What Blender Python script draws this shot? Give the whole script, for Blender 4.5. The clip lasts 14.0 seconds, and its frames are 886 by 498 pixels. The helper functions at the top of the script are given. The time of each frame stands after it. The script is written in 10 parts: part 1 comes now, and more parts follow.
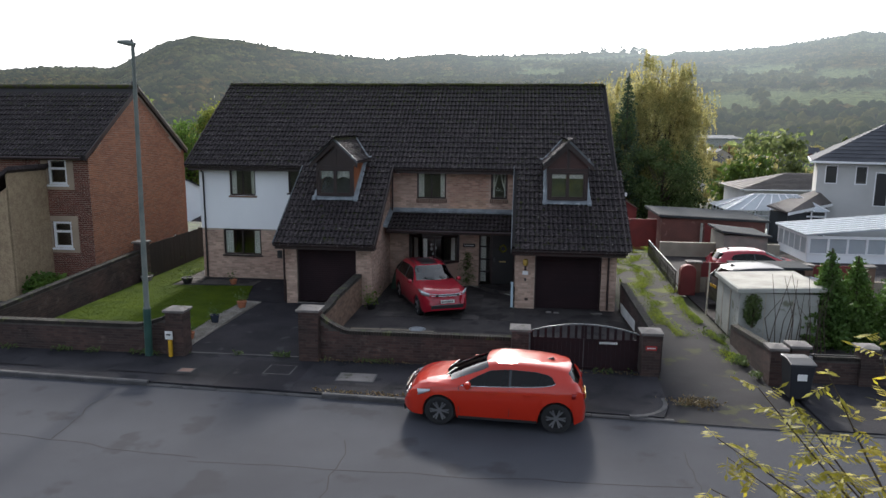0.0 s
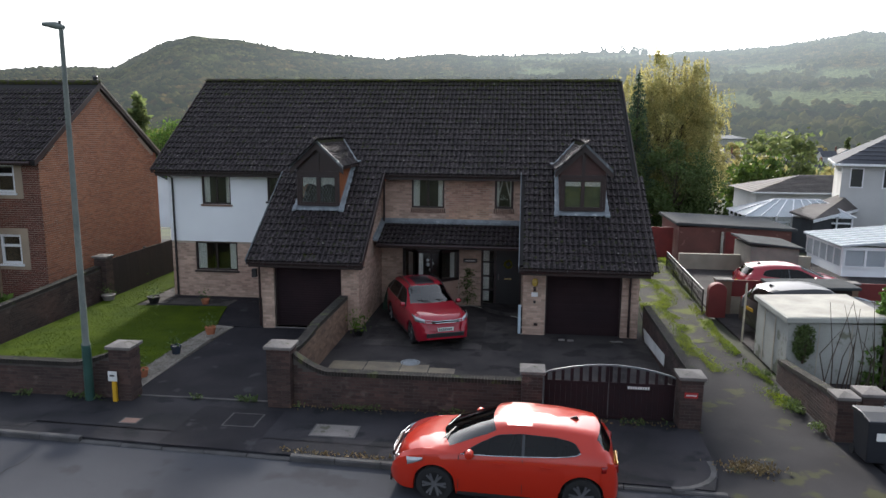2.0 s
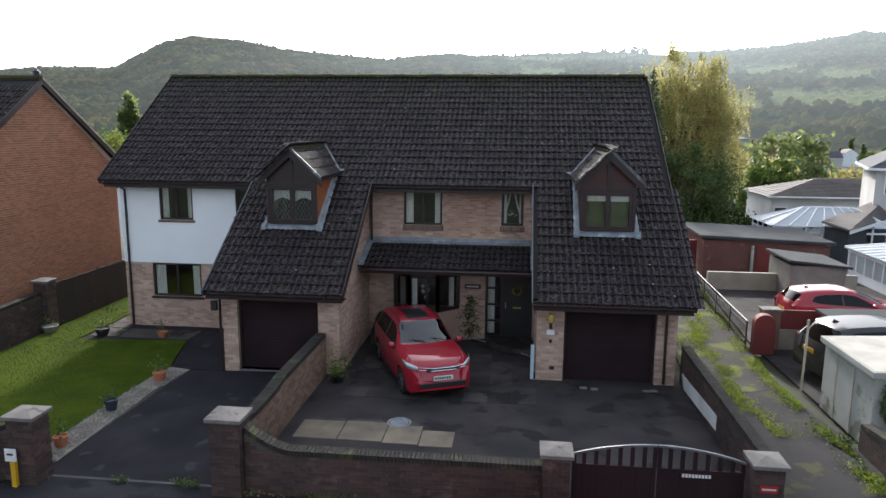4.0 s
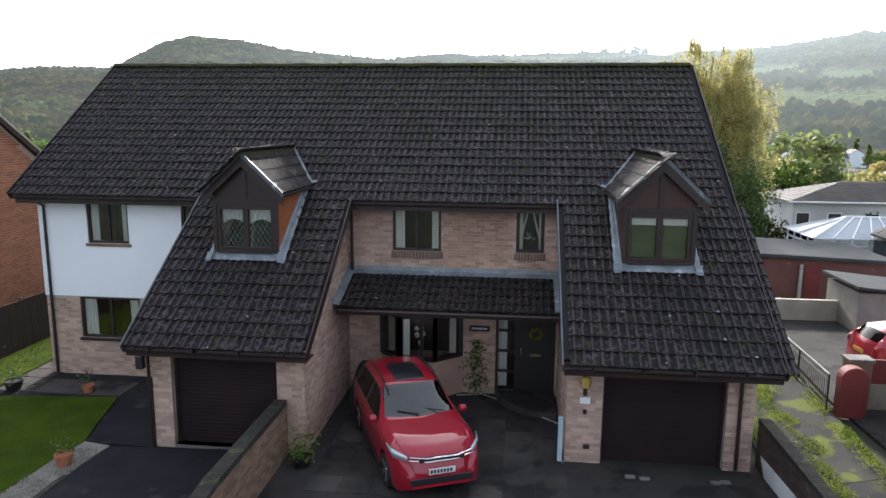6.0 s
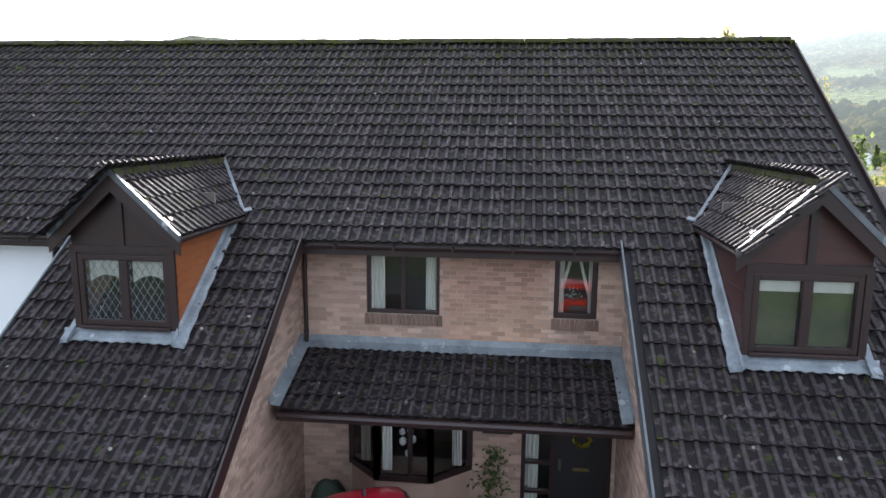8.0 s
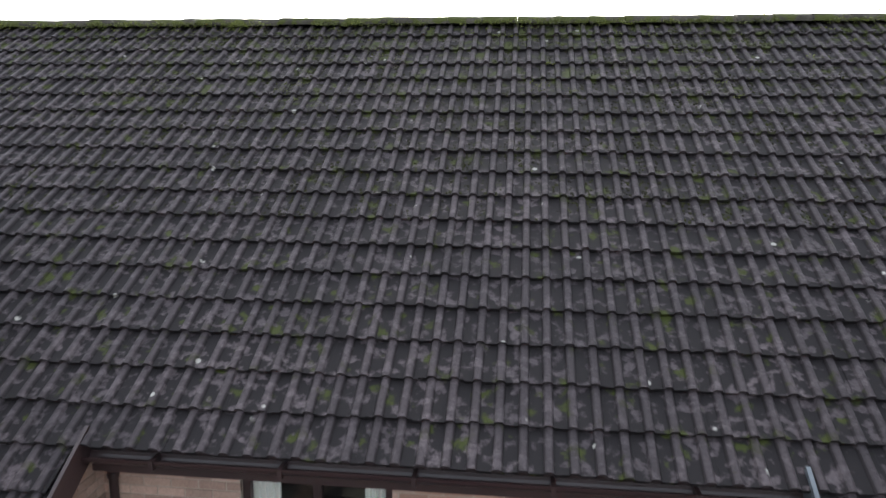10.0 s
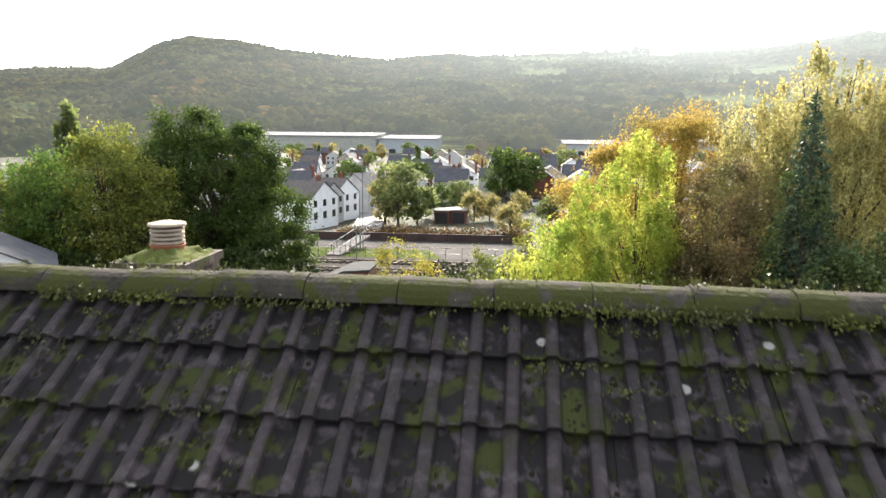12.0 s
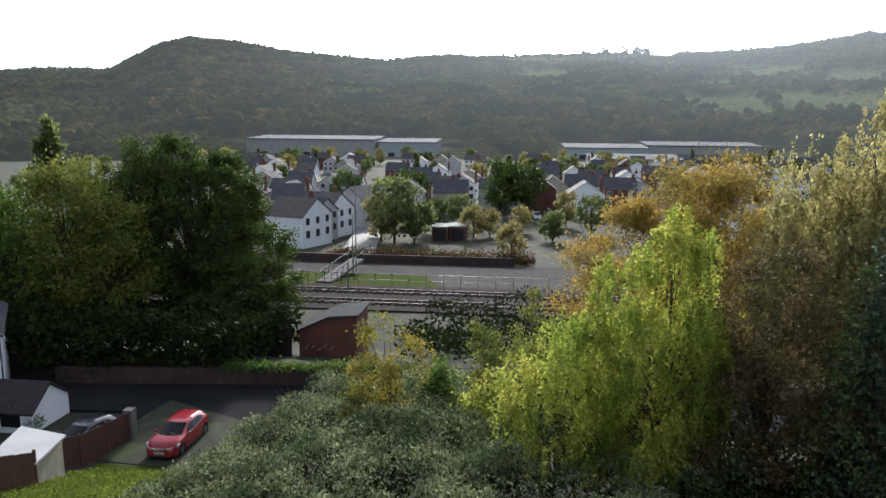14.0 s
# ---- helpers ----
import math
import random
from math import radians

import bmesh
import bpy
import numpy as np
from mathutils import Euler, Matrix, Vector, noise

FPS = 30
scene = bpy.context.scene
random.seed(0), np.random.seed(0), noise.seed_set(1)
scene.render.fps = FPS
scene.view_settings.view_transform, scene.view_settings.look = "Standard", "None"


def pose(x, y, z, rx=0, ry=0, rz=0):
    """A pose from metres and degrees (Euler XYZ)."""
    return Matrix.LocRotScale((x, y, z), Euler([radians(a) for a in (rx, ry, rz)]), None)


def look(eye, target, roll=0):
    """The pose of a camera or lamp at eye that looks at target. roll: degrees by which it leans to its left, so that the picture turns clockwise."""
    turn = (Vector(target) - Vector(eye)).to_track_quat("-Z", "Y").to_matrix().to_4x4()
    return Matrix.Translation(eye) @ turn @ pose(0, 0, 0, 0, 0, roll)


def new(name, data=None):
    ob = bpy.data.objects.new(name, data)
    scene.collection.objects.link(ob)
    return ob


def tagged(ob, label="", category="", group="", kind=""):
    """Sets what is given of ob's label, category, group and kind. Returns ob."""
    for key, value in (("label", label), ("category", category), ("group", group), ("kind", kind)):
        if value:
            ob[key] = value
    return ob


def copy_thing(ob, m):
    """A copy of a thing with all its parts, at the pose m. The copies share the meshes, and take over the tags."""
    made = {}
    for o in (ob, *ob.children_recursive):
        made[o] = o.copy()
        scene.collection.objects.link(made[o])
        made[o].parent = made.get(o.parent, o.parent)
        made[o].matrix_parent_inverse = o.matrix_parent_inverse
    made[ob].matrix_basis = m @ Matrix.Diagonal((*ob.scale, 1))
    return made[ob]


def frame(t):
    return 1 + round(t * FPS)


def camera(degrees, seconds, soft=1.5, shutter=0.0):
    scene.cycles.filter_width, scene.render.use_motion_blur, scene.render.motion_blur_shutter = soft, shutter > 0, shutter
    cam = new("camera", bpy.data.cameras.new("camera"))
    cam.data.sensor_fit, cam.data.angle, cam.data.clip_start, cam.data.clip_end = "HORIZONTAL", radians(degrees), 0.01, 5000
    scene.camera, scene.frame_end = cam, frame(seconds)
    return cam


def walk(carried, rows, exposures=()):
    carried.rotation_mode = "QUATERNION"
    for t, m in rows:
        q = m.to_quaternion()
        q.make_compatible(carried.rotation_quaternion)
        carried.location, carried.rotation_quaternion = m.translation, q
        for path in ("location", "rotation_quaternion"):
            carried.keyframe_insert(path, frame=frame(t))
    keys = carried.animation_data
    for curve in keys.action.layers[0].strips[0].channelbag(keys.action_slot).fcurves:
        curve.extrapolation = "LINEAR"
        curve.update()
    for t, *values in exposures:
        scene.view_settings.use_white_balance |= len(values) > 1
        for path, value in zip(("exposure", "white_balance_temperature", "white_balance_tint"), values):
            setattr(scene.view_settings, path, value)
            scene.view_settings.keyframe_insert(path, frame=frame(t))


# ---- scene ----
# ---------------------------------------------------------------- camera
cam = camera(64.9, 14.0, shutter=0.15)
YAW, PITCH, ROLL = 6.3, -9.95, -0.45
PATH = [
    (0.00, 0.314, -0.822, 6.503),
    (0.50, 0.300, -0.147, 6.511),
    (1.00, 0.213, 0.671, 6.525),
    (1.50, 0.125, 1.507, 6.521),
    (2.00, 0.040, 2.357, 6.522),
    (2.50, -0.040, 3.244, 6.524),
    (3.00, -0.123, 4.148, 6.554),
    (5.50, -0.647, 9.488, 6.629),
    (6.00, -0.785, 10.679, 6.612),
    (6.50, -0.940, 11.985, 6.593),
    (7.00, -1.123, 13.448, 6.598),
    (7.50, -1.288, 14.957, 6.619),
    (8.00, -1.415, 16.456, 6.614),
    (8.50, -1.500, 17.969, 6.593),
    (9.00, -1.562, 19.477, 6.605),
    (9.20, -1.590, 20.078, 6.640),
    (11.30, -2.050, 26.423, 8.386),
    (11.50, -2.085, 27.047, 8.611),
    (12.00, -2.174, 28.594, 9.184),
    (12.50, -2.262, 30.119, 9.773),
    (13.00, -2.351, 31.624, 10.379),
    (13.50, -2.439, 33.107, 11.001),
    (14.00, -2.527, 34.570, 11.640),
]
walk(cam, [(t, pose(x, y, z, 90 + PITCH, ROLL, YAW)) for t, x, y, z in PATH],
     [(0.0, 0.12, 6200, 11), (3.0, 0.38, 6200, 11), (6.5, 0.85, 6200, 11), (7.5, 1.1, 6200, 11), (9.2, 1.75, 6300, 10), (11.3, 1.2, 6800, 11), (12.5, 1.02, 6800, 12), (13.2, 0.48, 6400, 12), (14.0, -0.18, 6000, 12)])

# ---------------------------------------------------------------- sky and sun
SUN_EL, SUN_AZ = 26.3, -4.0          # degrees above the horizon, degrees from +y towards +x
world = bpy.data.worlds.new("world")
scene.world = world
world.use_nodes = True
wn, wl = world.node_tree.nodes, world.node_tree.links
sky = wn.new("ShaderNodeTexSky")
sky.sky_type = "NISHITA"
sky.sun_disc = False
sky.sun_elevation, sky.sun_rotation = radians(SUN_EL), radians(SUN_AZ)
sky.air_density, sky.dust_density, sky.ozone_density, sky.altitude = 1.0, 5.0, 1.0, 100
wash = wn.new("ShaderNodeHueSaturation")
wash.inputs["Saturation"].default_value = 0.35
wl.new(sky.outputs[0], wash.inputs["Color"])
veil = wn.new("ShaderNodeMix")       # thin white cloud over the whole sky
veil.data_type, veil.blend_type = "RGBA", "ADD"
veil.inputs[0].default_value = 1.0
veil.inputs[7].default_value = (2.6, 2.95, 3.5, 1)
wl.new(wash.outputs[0], veil.inputs[6])
wl.new(veil.outputs[2], wn["Background"].inputs[0])
wn["Background"].inputs[1].default_value = 0.13
lamp = bpy.data.lights.new("sun", "SUN")
lamp.energy, lamp.angle, lamp.color = 4.8, radians(6.0), (1.0, 0.93, 0.82)
sun = new("sun", lamp)
az, el = radians(SUN_AZ), radians(SUN_EL)
sun_dir = Vector((math.sin(az) * math.cos(el), math.cos(az) * math.cos(el), math.sin(el)))
sun.matrix_world = look(sun_dir * 300, (0, 0, 0))
# ---------------------------------------------------------------- mesh kit
RNG = random.Random(7)


class Geo:
    """Vertices and faces gathered for one mesh."""

    def __init__(self):
        self.v, self.f = [], []

    def add(self, verts, faces):
        n = len(self.v)
        self.v += [tuple(p) for p in verts]
        self.f += [tuple(n + i for i in f) for f in faces]
        return self

    def box(self, x0, x1, y0, y1, z0, z1):
        return self.add([(x0, y0, z0), (x1, y0, z0), (x1, y1, z0), (x0, y1, z0),
                         (x0, y0, z1), (x1, y0, z1), (x1, y1, z1), (x0, y1, z1)],
                        [(0, 3, 2, 1), (4, 5, 6, 7), (0, 1, 5, 4), (1, 2, 6, 5), (2, 3, 7, 6), (3, 0, 4, 7)])

    def prism(self, poly, d):
        """A closed polygon of 3D points pushed along the vector d."""
        n = len(poly)
        a = [Vector(p) for p in poly]
        b = [p + Vector(d) for p in a]
        faces = [tuple(range(n - 1, -1, -1)), tuple(range(n, 2 * n))]
        faces += [(i, (i + 1) % n, n + (i + 1) % n, n + i) for i in range(n)]
        return self.add(a + b, faces)

    def bar(self, a, b, w, h=None, up=(0, 0, 1)):
        """A square bar from a to b."""
        a, b = Vector(a), Vector(b)
        h = w if h is None else h
        d = (b - a).normalized()
        s = d.cross(Vector(up))
        if s.length < 1e-4:
            s = d.cross(Vector((1, 0, 0)))
        s.normalize()
        u = s.cross(d)
        c = [a + s * w / 2 * i + u * h / 2 * j for i, j in ((-1, -1), (1, -1), (1, 1), (-1, 1))]
        return self.prism(c, b - a)

    def tube(self, pts, radii, n=8, cap=True):
        """A round tube along points, with a radius at each."""
        pts = [Vector(p) for p in pts]
        rings = []
        ref = Vector((0.13, 0.21, 1)).normalized()
        for i, p in enumerate(pts):
            d = (pts[min(i + 1, len(pts) - 1)] - pts[max(i - 1, 0)]).normalized()
            s = d.cross(ref)
            if s.length < 0.05:
                s = d.cross(Vector((1, 0, 0)))
            s.normalize()
            u = s.cross(d)
            r = radii[i] if isinstance(radii, (list, tuple)) else radii
            rings.append([p + (s * math.cos(2 * math.pi * k / n) + u * math.sin(2 * math.pi * k / n)) * r for k in range(n)])
        verts = [q for ring in rings for q in ring]
        faces = []
        for i in range(len(pts) - 1):
            faces += [(i * n + k, i * n + (k + 1) % n, (i + 1) * n + (k + 1) % n, (i + 1) * n + k) for k in range(n)]
        if cap:
            faces += [tuple(range(n - 1, -1, -1)), tuple(range((len(pts) - 1) * n, len(pts) * n))]
        return self.add(verts, faces)

    def lathe(self, c, prof, n=20, axis="z"):
        """Rings of (radius, offset) turned round an axis through c."""
        c = Vector(c)
        verts, faces = [], []
        for r, o in prof:
            for k in range(n):
                a, b = r * math.cos(2 * math.pi * k / n), r * math.sin(2 * math.pi * k / n)
                q = {"z": (a, b, o), "y": (a, o, b), "x": (o, a, b)}[axis]
                verts.append(c + Vector(q))
        m = len(prof)
        for i in range(m - 1):
            faces += [(i * n + k, i * n + (k + 1) % n, (i + 1) * n + (k + 1) % n, (i + 1) * n + k) for k in range(n)]
        faces += [tuple(range(n - 1, -1, -1)), tuple(range((m - 1) * n, m * n))]
        return self.add(verts, faces)

    def grid(self, fn, nu, nv):
        """A sheet of fn(u, v) for u, v from 0 to 1."""
        verts = [fn(i / nu, j / nv) for j in range(nv + 1) for i in range(nu + 1)]
        w = nu + 1
        return self.add(verts, [(j * w + i, j * w + i + 1, (j + 1) * w + i + 1, (j + 1) * w + i) for j in range(nv) for i in range(nu)])

    def mesh(self, name, shift=(0, 0, 0), fix=True, weld=False):
        me = bpy.data.meshes.new(name)
        sx, sy, sz = shift
        me.from_pydata([(x - sx, y - sy, z - sz) for x, y, z in self.v], [], self.f)
        if fix:
            bm = bmesh.new()
            bm.from_mesh(me)
            if weld:
                bmesh.ops.remove_doubles(bm, verts=bm.verts, dist=0.0005)
            bmesh.ops.recalc_face_normals(bm, faces=bm.faces)
            bm.to_mesh(me)
            bm.free()
        return me


def smooth(ob, angle=40):
    me = ob.data
    me.polygons.foreach_set("use_smooth", [True] * len(me.polygons))
    me.set_sharp_from_angle(angle=radians(angle))
    return ob


def bevel(ob, w=0.01, n=2):
    m = ob.modifiers.new("bevel", "BEVEL")
    m.width, m.segments, m.limit_method, m.angle_limit = w, n, "ANGLE", radians(40)
    return ob


def origin(ob):
    """The world place of a thing's or part's own zero."""
    p = Vector((0, 0, 0))
    while ob is not None:
        p += ob.location
        ob = ob.parent
    return p


def thing(name, at, label, category, group="", kind=""):
    """An empty at a thing's base, which parents its parts."""
    ob = new(name)
    ob.empty_display_size = 0.2
    ob.location = at
    return tagged(ob, label, category, group, kind)


def part(name, geo, material, parent, label="", fix=True, weld=False):
    """One mesh, given in world metres, as a part of a thing or of a part."""
    ob = new(name, geo.mesh(name, origin(parent), fix, weld))
    ob.parent = parent
    ob.data.materials.append(material)
    return tagged(ob, label)


def solo(name, geo, material, label="", category="", group="", kind="", at=(0, 0, 0), fix=True):
    """A thing or a piece of the setting that is one mesh."""
    ob = new(name, geo.mesh(name, at, fix))
    ob.location = at
    ob.data.materials.append(material)
    return tagged(ob, label, category, group, kind)


def piece(name, mesh, parent, place):
    """A piece that shares its mesh with others; place is a world matrix or point."""
    ob = new(name, mesh)
    ob.parent = parent
    m = place if isinstance(place, Matrix) else Matrix.Translation(place)
    ob.matrix_basis = Matrix.Translation(-origin(parent)) @ m
    return ob


# ---------------------------------------------------------------- materials
def material(name, c1, c2=None, rough=0.8, scale=1.2, fine=45.0, grain=0.25, bump=0.25, metal=0.0, vary=0.0, by="island",
             c3=None, c3_scale=6.0, c3_cut=0.62, coat=0.0, detail=5.0, stretch=(1, 1, 1), spec=0.5):
    """Paint, stone, wood and so on: two colours in large stains, a fine grain, bump, and a third colour in patches."""
    m = bpy.data.materials.new(name)
    m.use_nodes = True
    n, l = m.node_tree.nodes, m.node_tree.links
    bs = n["Principled BSDF"]
    bs.inputs["Roughness"].default_value, bs.inputs["Metallic"].default_value = rough, metal
    bs.inputs["Coat Weight"].default_value = coat
    bs.inputs["Coat Roughness"].default_value = 0.025
    bs.inputs["Specular IOR Level"].default_value = spec
    pos = n.new("ShaderNodeNewGeometry")
    mp = n.new("ShaderNodeMapping")
    mp.inputs["Scale"].default_value = stretch
    l.new(pos.outputs["Position"], mp.inputs[0])

    def noise(s, d):
        t = n.new("ShaderNodeTexNoise")
        t.inputs["Scale"].default_value, t.inputs["Detail"].default_value = s, d
        l.new(mp.outputs[0], t.inputs["Vector"])
        return t

    def mix(kind, fac, a, b):
        x = n.new("ShaderNodeMix")
        x.data_type, x.blend_type = "RGBA", kind
        for slot, val in ((0, fac), (6, a), (7, b)):
            if isinstance(val, (int, float)):
                x.inputs[slot].default_value = val
            elif isinstance(val, tuple):
                x.inputs[slot].default_value = (*val, 1)
            else:
                l.new(val, x.inputs[slot])
        return x.outputs[2]

    def ramp(src, lo, hi):
        r = n.new("ShaderNodeMapRange")
        r.inputs[1].default_value, r.inputs[2].default_value = lo, hi
        l.new(src, r.inputs[0])
        return r.outputs[0]

    c2 = c2 or tuple(v * 0.75 for v in c1)
    big, small = noise(scale, detail), noise(fine, 3.0)
    col = mix("MIX", ramp(big.outputs[0], 0.35, 0.65), c1, c2)
    col = mix("OVERLAY", grain, col, small.outputs[0])
    if c3:
        third = noise(c3_scale, 4.0)
        col = mix("MIX", ramp(third.outputs[0], c3_cut, c3_cut + 0.06), col, c3)
    if vary:
        if by == "object":
            info = n.new("ShaderNodeObjectInfo").outputs["Random"]
        else:
            info = pos.outputs["Random Per Island"]
        hs = n.new("ShaderNodeHueSaturation")
        l.new(ramp(info, 0, 1), hs.inputs["Value"])
        rg = hs.inputs["Value"].links[0].from_node
        rg.inputs[3].default_value, rg.inputs[4].default_value = 1 - vary, 1 + vary
        l.new(col, hs.inputs["Color"])
        col = hs.outputs[0]
    l.new(col, bs.inputs["Base Color"])
    if bump:
        b = n.new("ShaderNodeBump")
        b.inputs["Strength"].default_value, b.inputs["Distance"].default_value = bump, 0.01
        l.new(small.outputs[0], b.inputs["Height"])
        l.new(b.outputs[0], bs.inputs["Normal"])
    return m


def leaf_quad(g, p, size, rnd, droop=0.3):
    a = Vector((rnd.gauss(0, 1), rnd.gauss(0, 1), rnd.gauss(0, 1) - droop)).normalized()
    b = a.cross(Vector((rnd.gauss(0, 1), rnd.gauss(0, 1), rnd.gauss(0, 1)))).normalized()
    p = Vector(p)
    g.add([p, p + a * size * 0.5 + b * size * 0.28, p + a * size, p + a * size * 0.5 - b * size * 0.28], [(0, 1, 2, 3)])


def glass(name, tint=(0.8, 0.85, 0.85), rough=0.0, ior=1.55):
    m = bpy.data.materials.new(name)
    m.use_nodes = True
    n, l = m.node_tree.nodes, m.node_tree.links
    n.remove(n["Principled BSDF"])
    fr = n.new("ShaderNodeFresnel")
    fr.inputs[0].default_value = ior
    tr = n.new("ShaderNodeBsdfTransparent")
    tr.inputs[0].default_value = (*tint, 1)
    gl = n.new("ShaderNodeBsdfGlossy")
    gl.inputs["Roughness"].default_value = rough
    mx = n.new("ShaderNodeMixShader")
    l.new(fr.outputs[0], mx.inputs[0])
    l.new(tr.outputs[0], mx.inputs[1])
    l.new(gl.outputs[0], mx.inputs[2])
    l.new(mx.outputs[0], n["Material Output"].inputs[0])
    return m


def leaf_material(name, c1, c2, vary=0.35, glow=0.5):
    """Leaves: light passes through them; they vary from leaf to leaf and from bough to bough."""
    m = bpy.data.materials.new(name)
    m.use_nodes = True
    n, l = m.node_tree.nodes, m.node_tree.links
    bs = n["Principled BSDF"]
    bs.inputs["Roughness"].default_value = 0.6
    bs.inputs["Specular IOR Level"].default_value = 0.3
    pos = n.new("ShaderNodeNewGeometry")
    t = n.new("ShaderNodeTexNoise")
    t.inputs["Scale"].default_value = 0.7
    l.new(pos.outputs["Position"], t.inputs["Vector"])
    r = n.new("ShaderNodeMapRange")
    r.inputs[1].default_value, r.inputs[2].default_value = 0.38, 0.62
    l.new(t.outputs[0], r.inputs[0])
    x = n.new("ShaderNodeMix")
    x.data_type = "RGBA"
    x.inputs[6].default_value, x.inputs[7].default_value = (*c1, 1), (*c2, 1)
    l.new(r.outputs[0], x.inputs[0])
    hs = n.new("ShaderNodeHueSaturation")
    v = n.new("ShaderNodeMapRange")
    v.inputs[3].default_value, v.inputs[4].default_value = 1 - vary, 1 + vary
    l.new(pos.outputs["Random Per Island"], v.inputs[0])
    l.new(v.outputs[0], hs.inputs["Value"])
    l.new(x.outputs[2], hs.inputs["Color"])
    l.new(hs.outputs[0], bs.inputs["Base Color"])
    tl = n.new("ShaderNodeBsdfTranslucent")
    l.new(hs.outputs[0], tl.inputs[0])
    mx = n.new("ShaderNodeMixShader")
    mx.inputs[0].default_value = glow
    l.new(bs.outputs[0], mx.inputs[1])
    l.new(tl.outputs[0], mx.inputs[2])
    l.new(mx.outputs[0], n["Material Output"].inputs[0])
    return m


def tile_material(name, by):
    """Concrete roof tiles: worn rolls, dirt in the troughs, moss that thickens towards the ridge, specks of lichen."""
    m = bpy.data.materials.new(name)
    m.use_nodes = True
    n, l = m.node_tree.nodes, m.node_tree.links
    bs = n["Principled BSDF"]
    bs.inputs["Roughness"].default_value = 0.66
    bs.inputs["Specular IOR Level"].default_value = 0.38
    pos = n.new("ShaderNodeNewGeometry")
    groove = n.new("ShaderNodeAttribute")
    groove.attribute_name = "groove"

    def tex(s, d, lo, hi, a=0.0, b=1.0):
        t = n.new("ShaderNodeTexNoise")
        t.inputs["Scale"].default_value, t.inputs["Detail"].default_value = s, d
        l.new(pos.outputs["Position"], t.inputs["Vector"])
        return span(t.outputs[0], lo, hi, a, b), t

    def span(src, lo, hi, a=0.0, b=1.0):
        r = n.new("ShaderNodeMapRange")
        for k, v in zip((1, 2, 3, 4), (lo, hi, a, b)):
            r.inputs[k].default_value = v
        l.new(src, r.inputs[0])
        return r.outputs[0]

    def calc(op, a, b):
        q = n.new("ShaderNodeMath")
        q.operation = op
        q.use_clamp = op != "SUBTRACT"
        for k, v in enumerate((a, b)):
            if isinstance(v, (int, float)):
                q.inputs[k].default_value = v
            else:
                l.new(v, q.inputs[k])
        return q.outputs[0]

    def mix(f, a, b):
        x = n.new("ShaderNodeMix")
        x.data_type = "RGBA"
        l.new(f, x.inputs[0])
        for s, v in ((6, a), (7, b)):
            if isinstance(v, tuple):
                x.inputs[s].default_value = (*v, 1)
            else:
                l.new(v, x.inputs[s])
        return x.outputs[2]

    worn = mix(tex(1.3, 4, 0.35, 0.65)[0], (0.072, 0.057, 0.060), (0.046, 0.037, 0.040))
    fine, ft = tex(38, 3, 0.3, 0.7, 0.75, 1.2)
    hs = n.new("ShaderNodeHueSaturation")
    rnd = pos.outputs["Random Per Island"] if by == "island" else n.new("ShaderNodeObjectInfo").outputs["Random"]
    l.new(calc("MULTIPLY", fine, span(rnd, 0, 1, 0.82, 1.08)), hs.inputs["Value"])
    hs.inputs["Value"].links[0].from_node.use_clamp = False
    l.new(worn, hs.inputs["Color"])
    dirt = calc("MULTIPLY", span(groove.outputs["Fac"], 0, 1, 0.42, 1.0), tex(11, 6, 0.375, 0.49)[0])
    col = mix(dirt, hs.outputs[0], (0.015, 0.013, 0.0135))
    sep = n.new("ShaderNodeSeparateXYZ")
    l.new(pos.outputs["Position"], sep.inputs[0])
    high = span(sep.outputs[2], 6.9, 8.4, 0.0, 0.085)
    moss = span(calc("ADD", tex(7, 5, 0, 1)[0], high), 0.60, 0.68)
    col = mix(calc("MULTIPLY", moss, span(groove.outputs["Fac"], 0, 1, 0.25, 1)), col, (0.036, 0.043, 0.012))
    v = n.new("ShaderNodeTexVoronoi")
    v.inputs["Scale"].default_value = 2.6
    l.new(pos.outputs["Position"], v.inputs["Vector"])
    col = mix(calc("MULTIPLY", span(v.outputs["Distance"], 0.075, 0.05), tex(9, 2, 0.42, 0.5)[0]), col, (0.30, 0.29, 0.26))
    l.new(col, bs.inputs["Base Color"])
    # dirt and moss are dull, worn concrete has a slight sheen
    l.new(span(calc("ADD", dirt, moss), 0, 0.9, 0.25, 0.10), bs.inputs["Specular IOR Level"])
    b = n.new("ShaderNodeBump")
    b.inputs["Strength"].default_value, b.inputs["Distance"].default_value = 0.7, 0.014
    l.new(calc("ADD", ft.outputs[0], dirt), b.inputs["Height"])
    l.new(b.outputs[0], bs.inputs["Normal"])
    return m


M_TILE, M_TILE_I = tile_material("roof_tile", "object"), tile_material("roof_tile_far", "island")
M_UNDER = material("roof_underlay", (0.02, 0.018, 0.018), rough=0.9)
M_RIDGE = material("ridge_tile", (0.062, 0.054, 0.043), (0.032, 0.029, 0.022), 0.95, 5, 40, 0.55, 1.0, c3=(0.045, 0.050, 0.013), c3_scale=6, c3_cut=0.47, spec=0.2)
M_BRICK = material("buff_brick", (0.45, 0.32, 0.25), (0.36, 0.24, 0.19), 0.85, 0.8, 60, 0.3, 0.4, vary=0.26)
M_BRICK_O = material("buff_brick_piece", (0.42, 0.27, 0.19), (0.34, 0.20, 0.15), 0.85, 0.8, 60, 0.3, 0.4, vary=0.26, by="object")
M_MORTAR = material("mortar", (0.42, 0.36, 0.29), (0.33, 0.28, 0.23), 0.95, 2, 70)
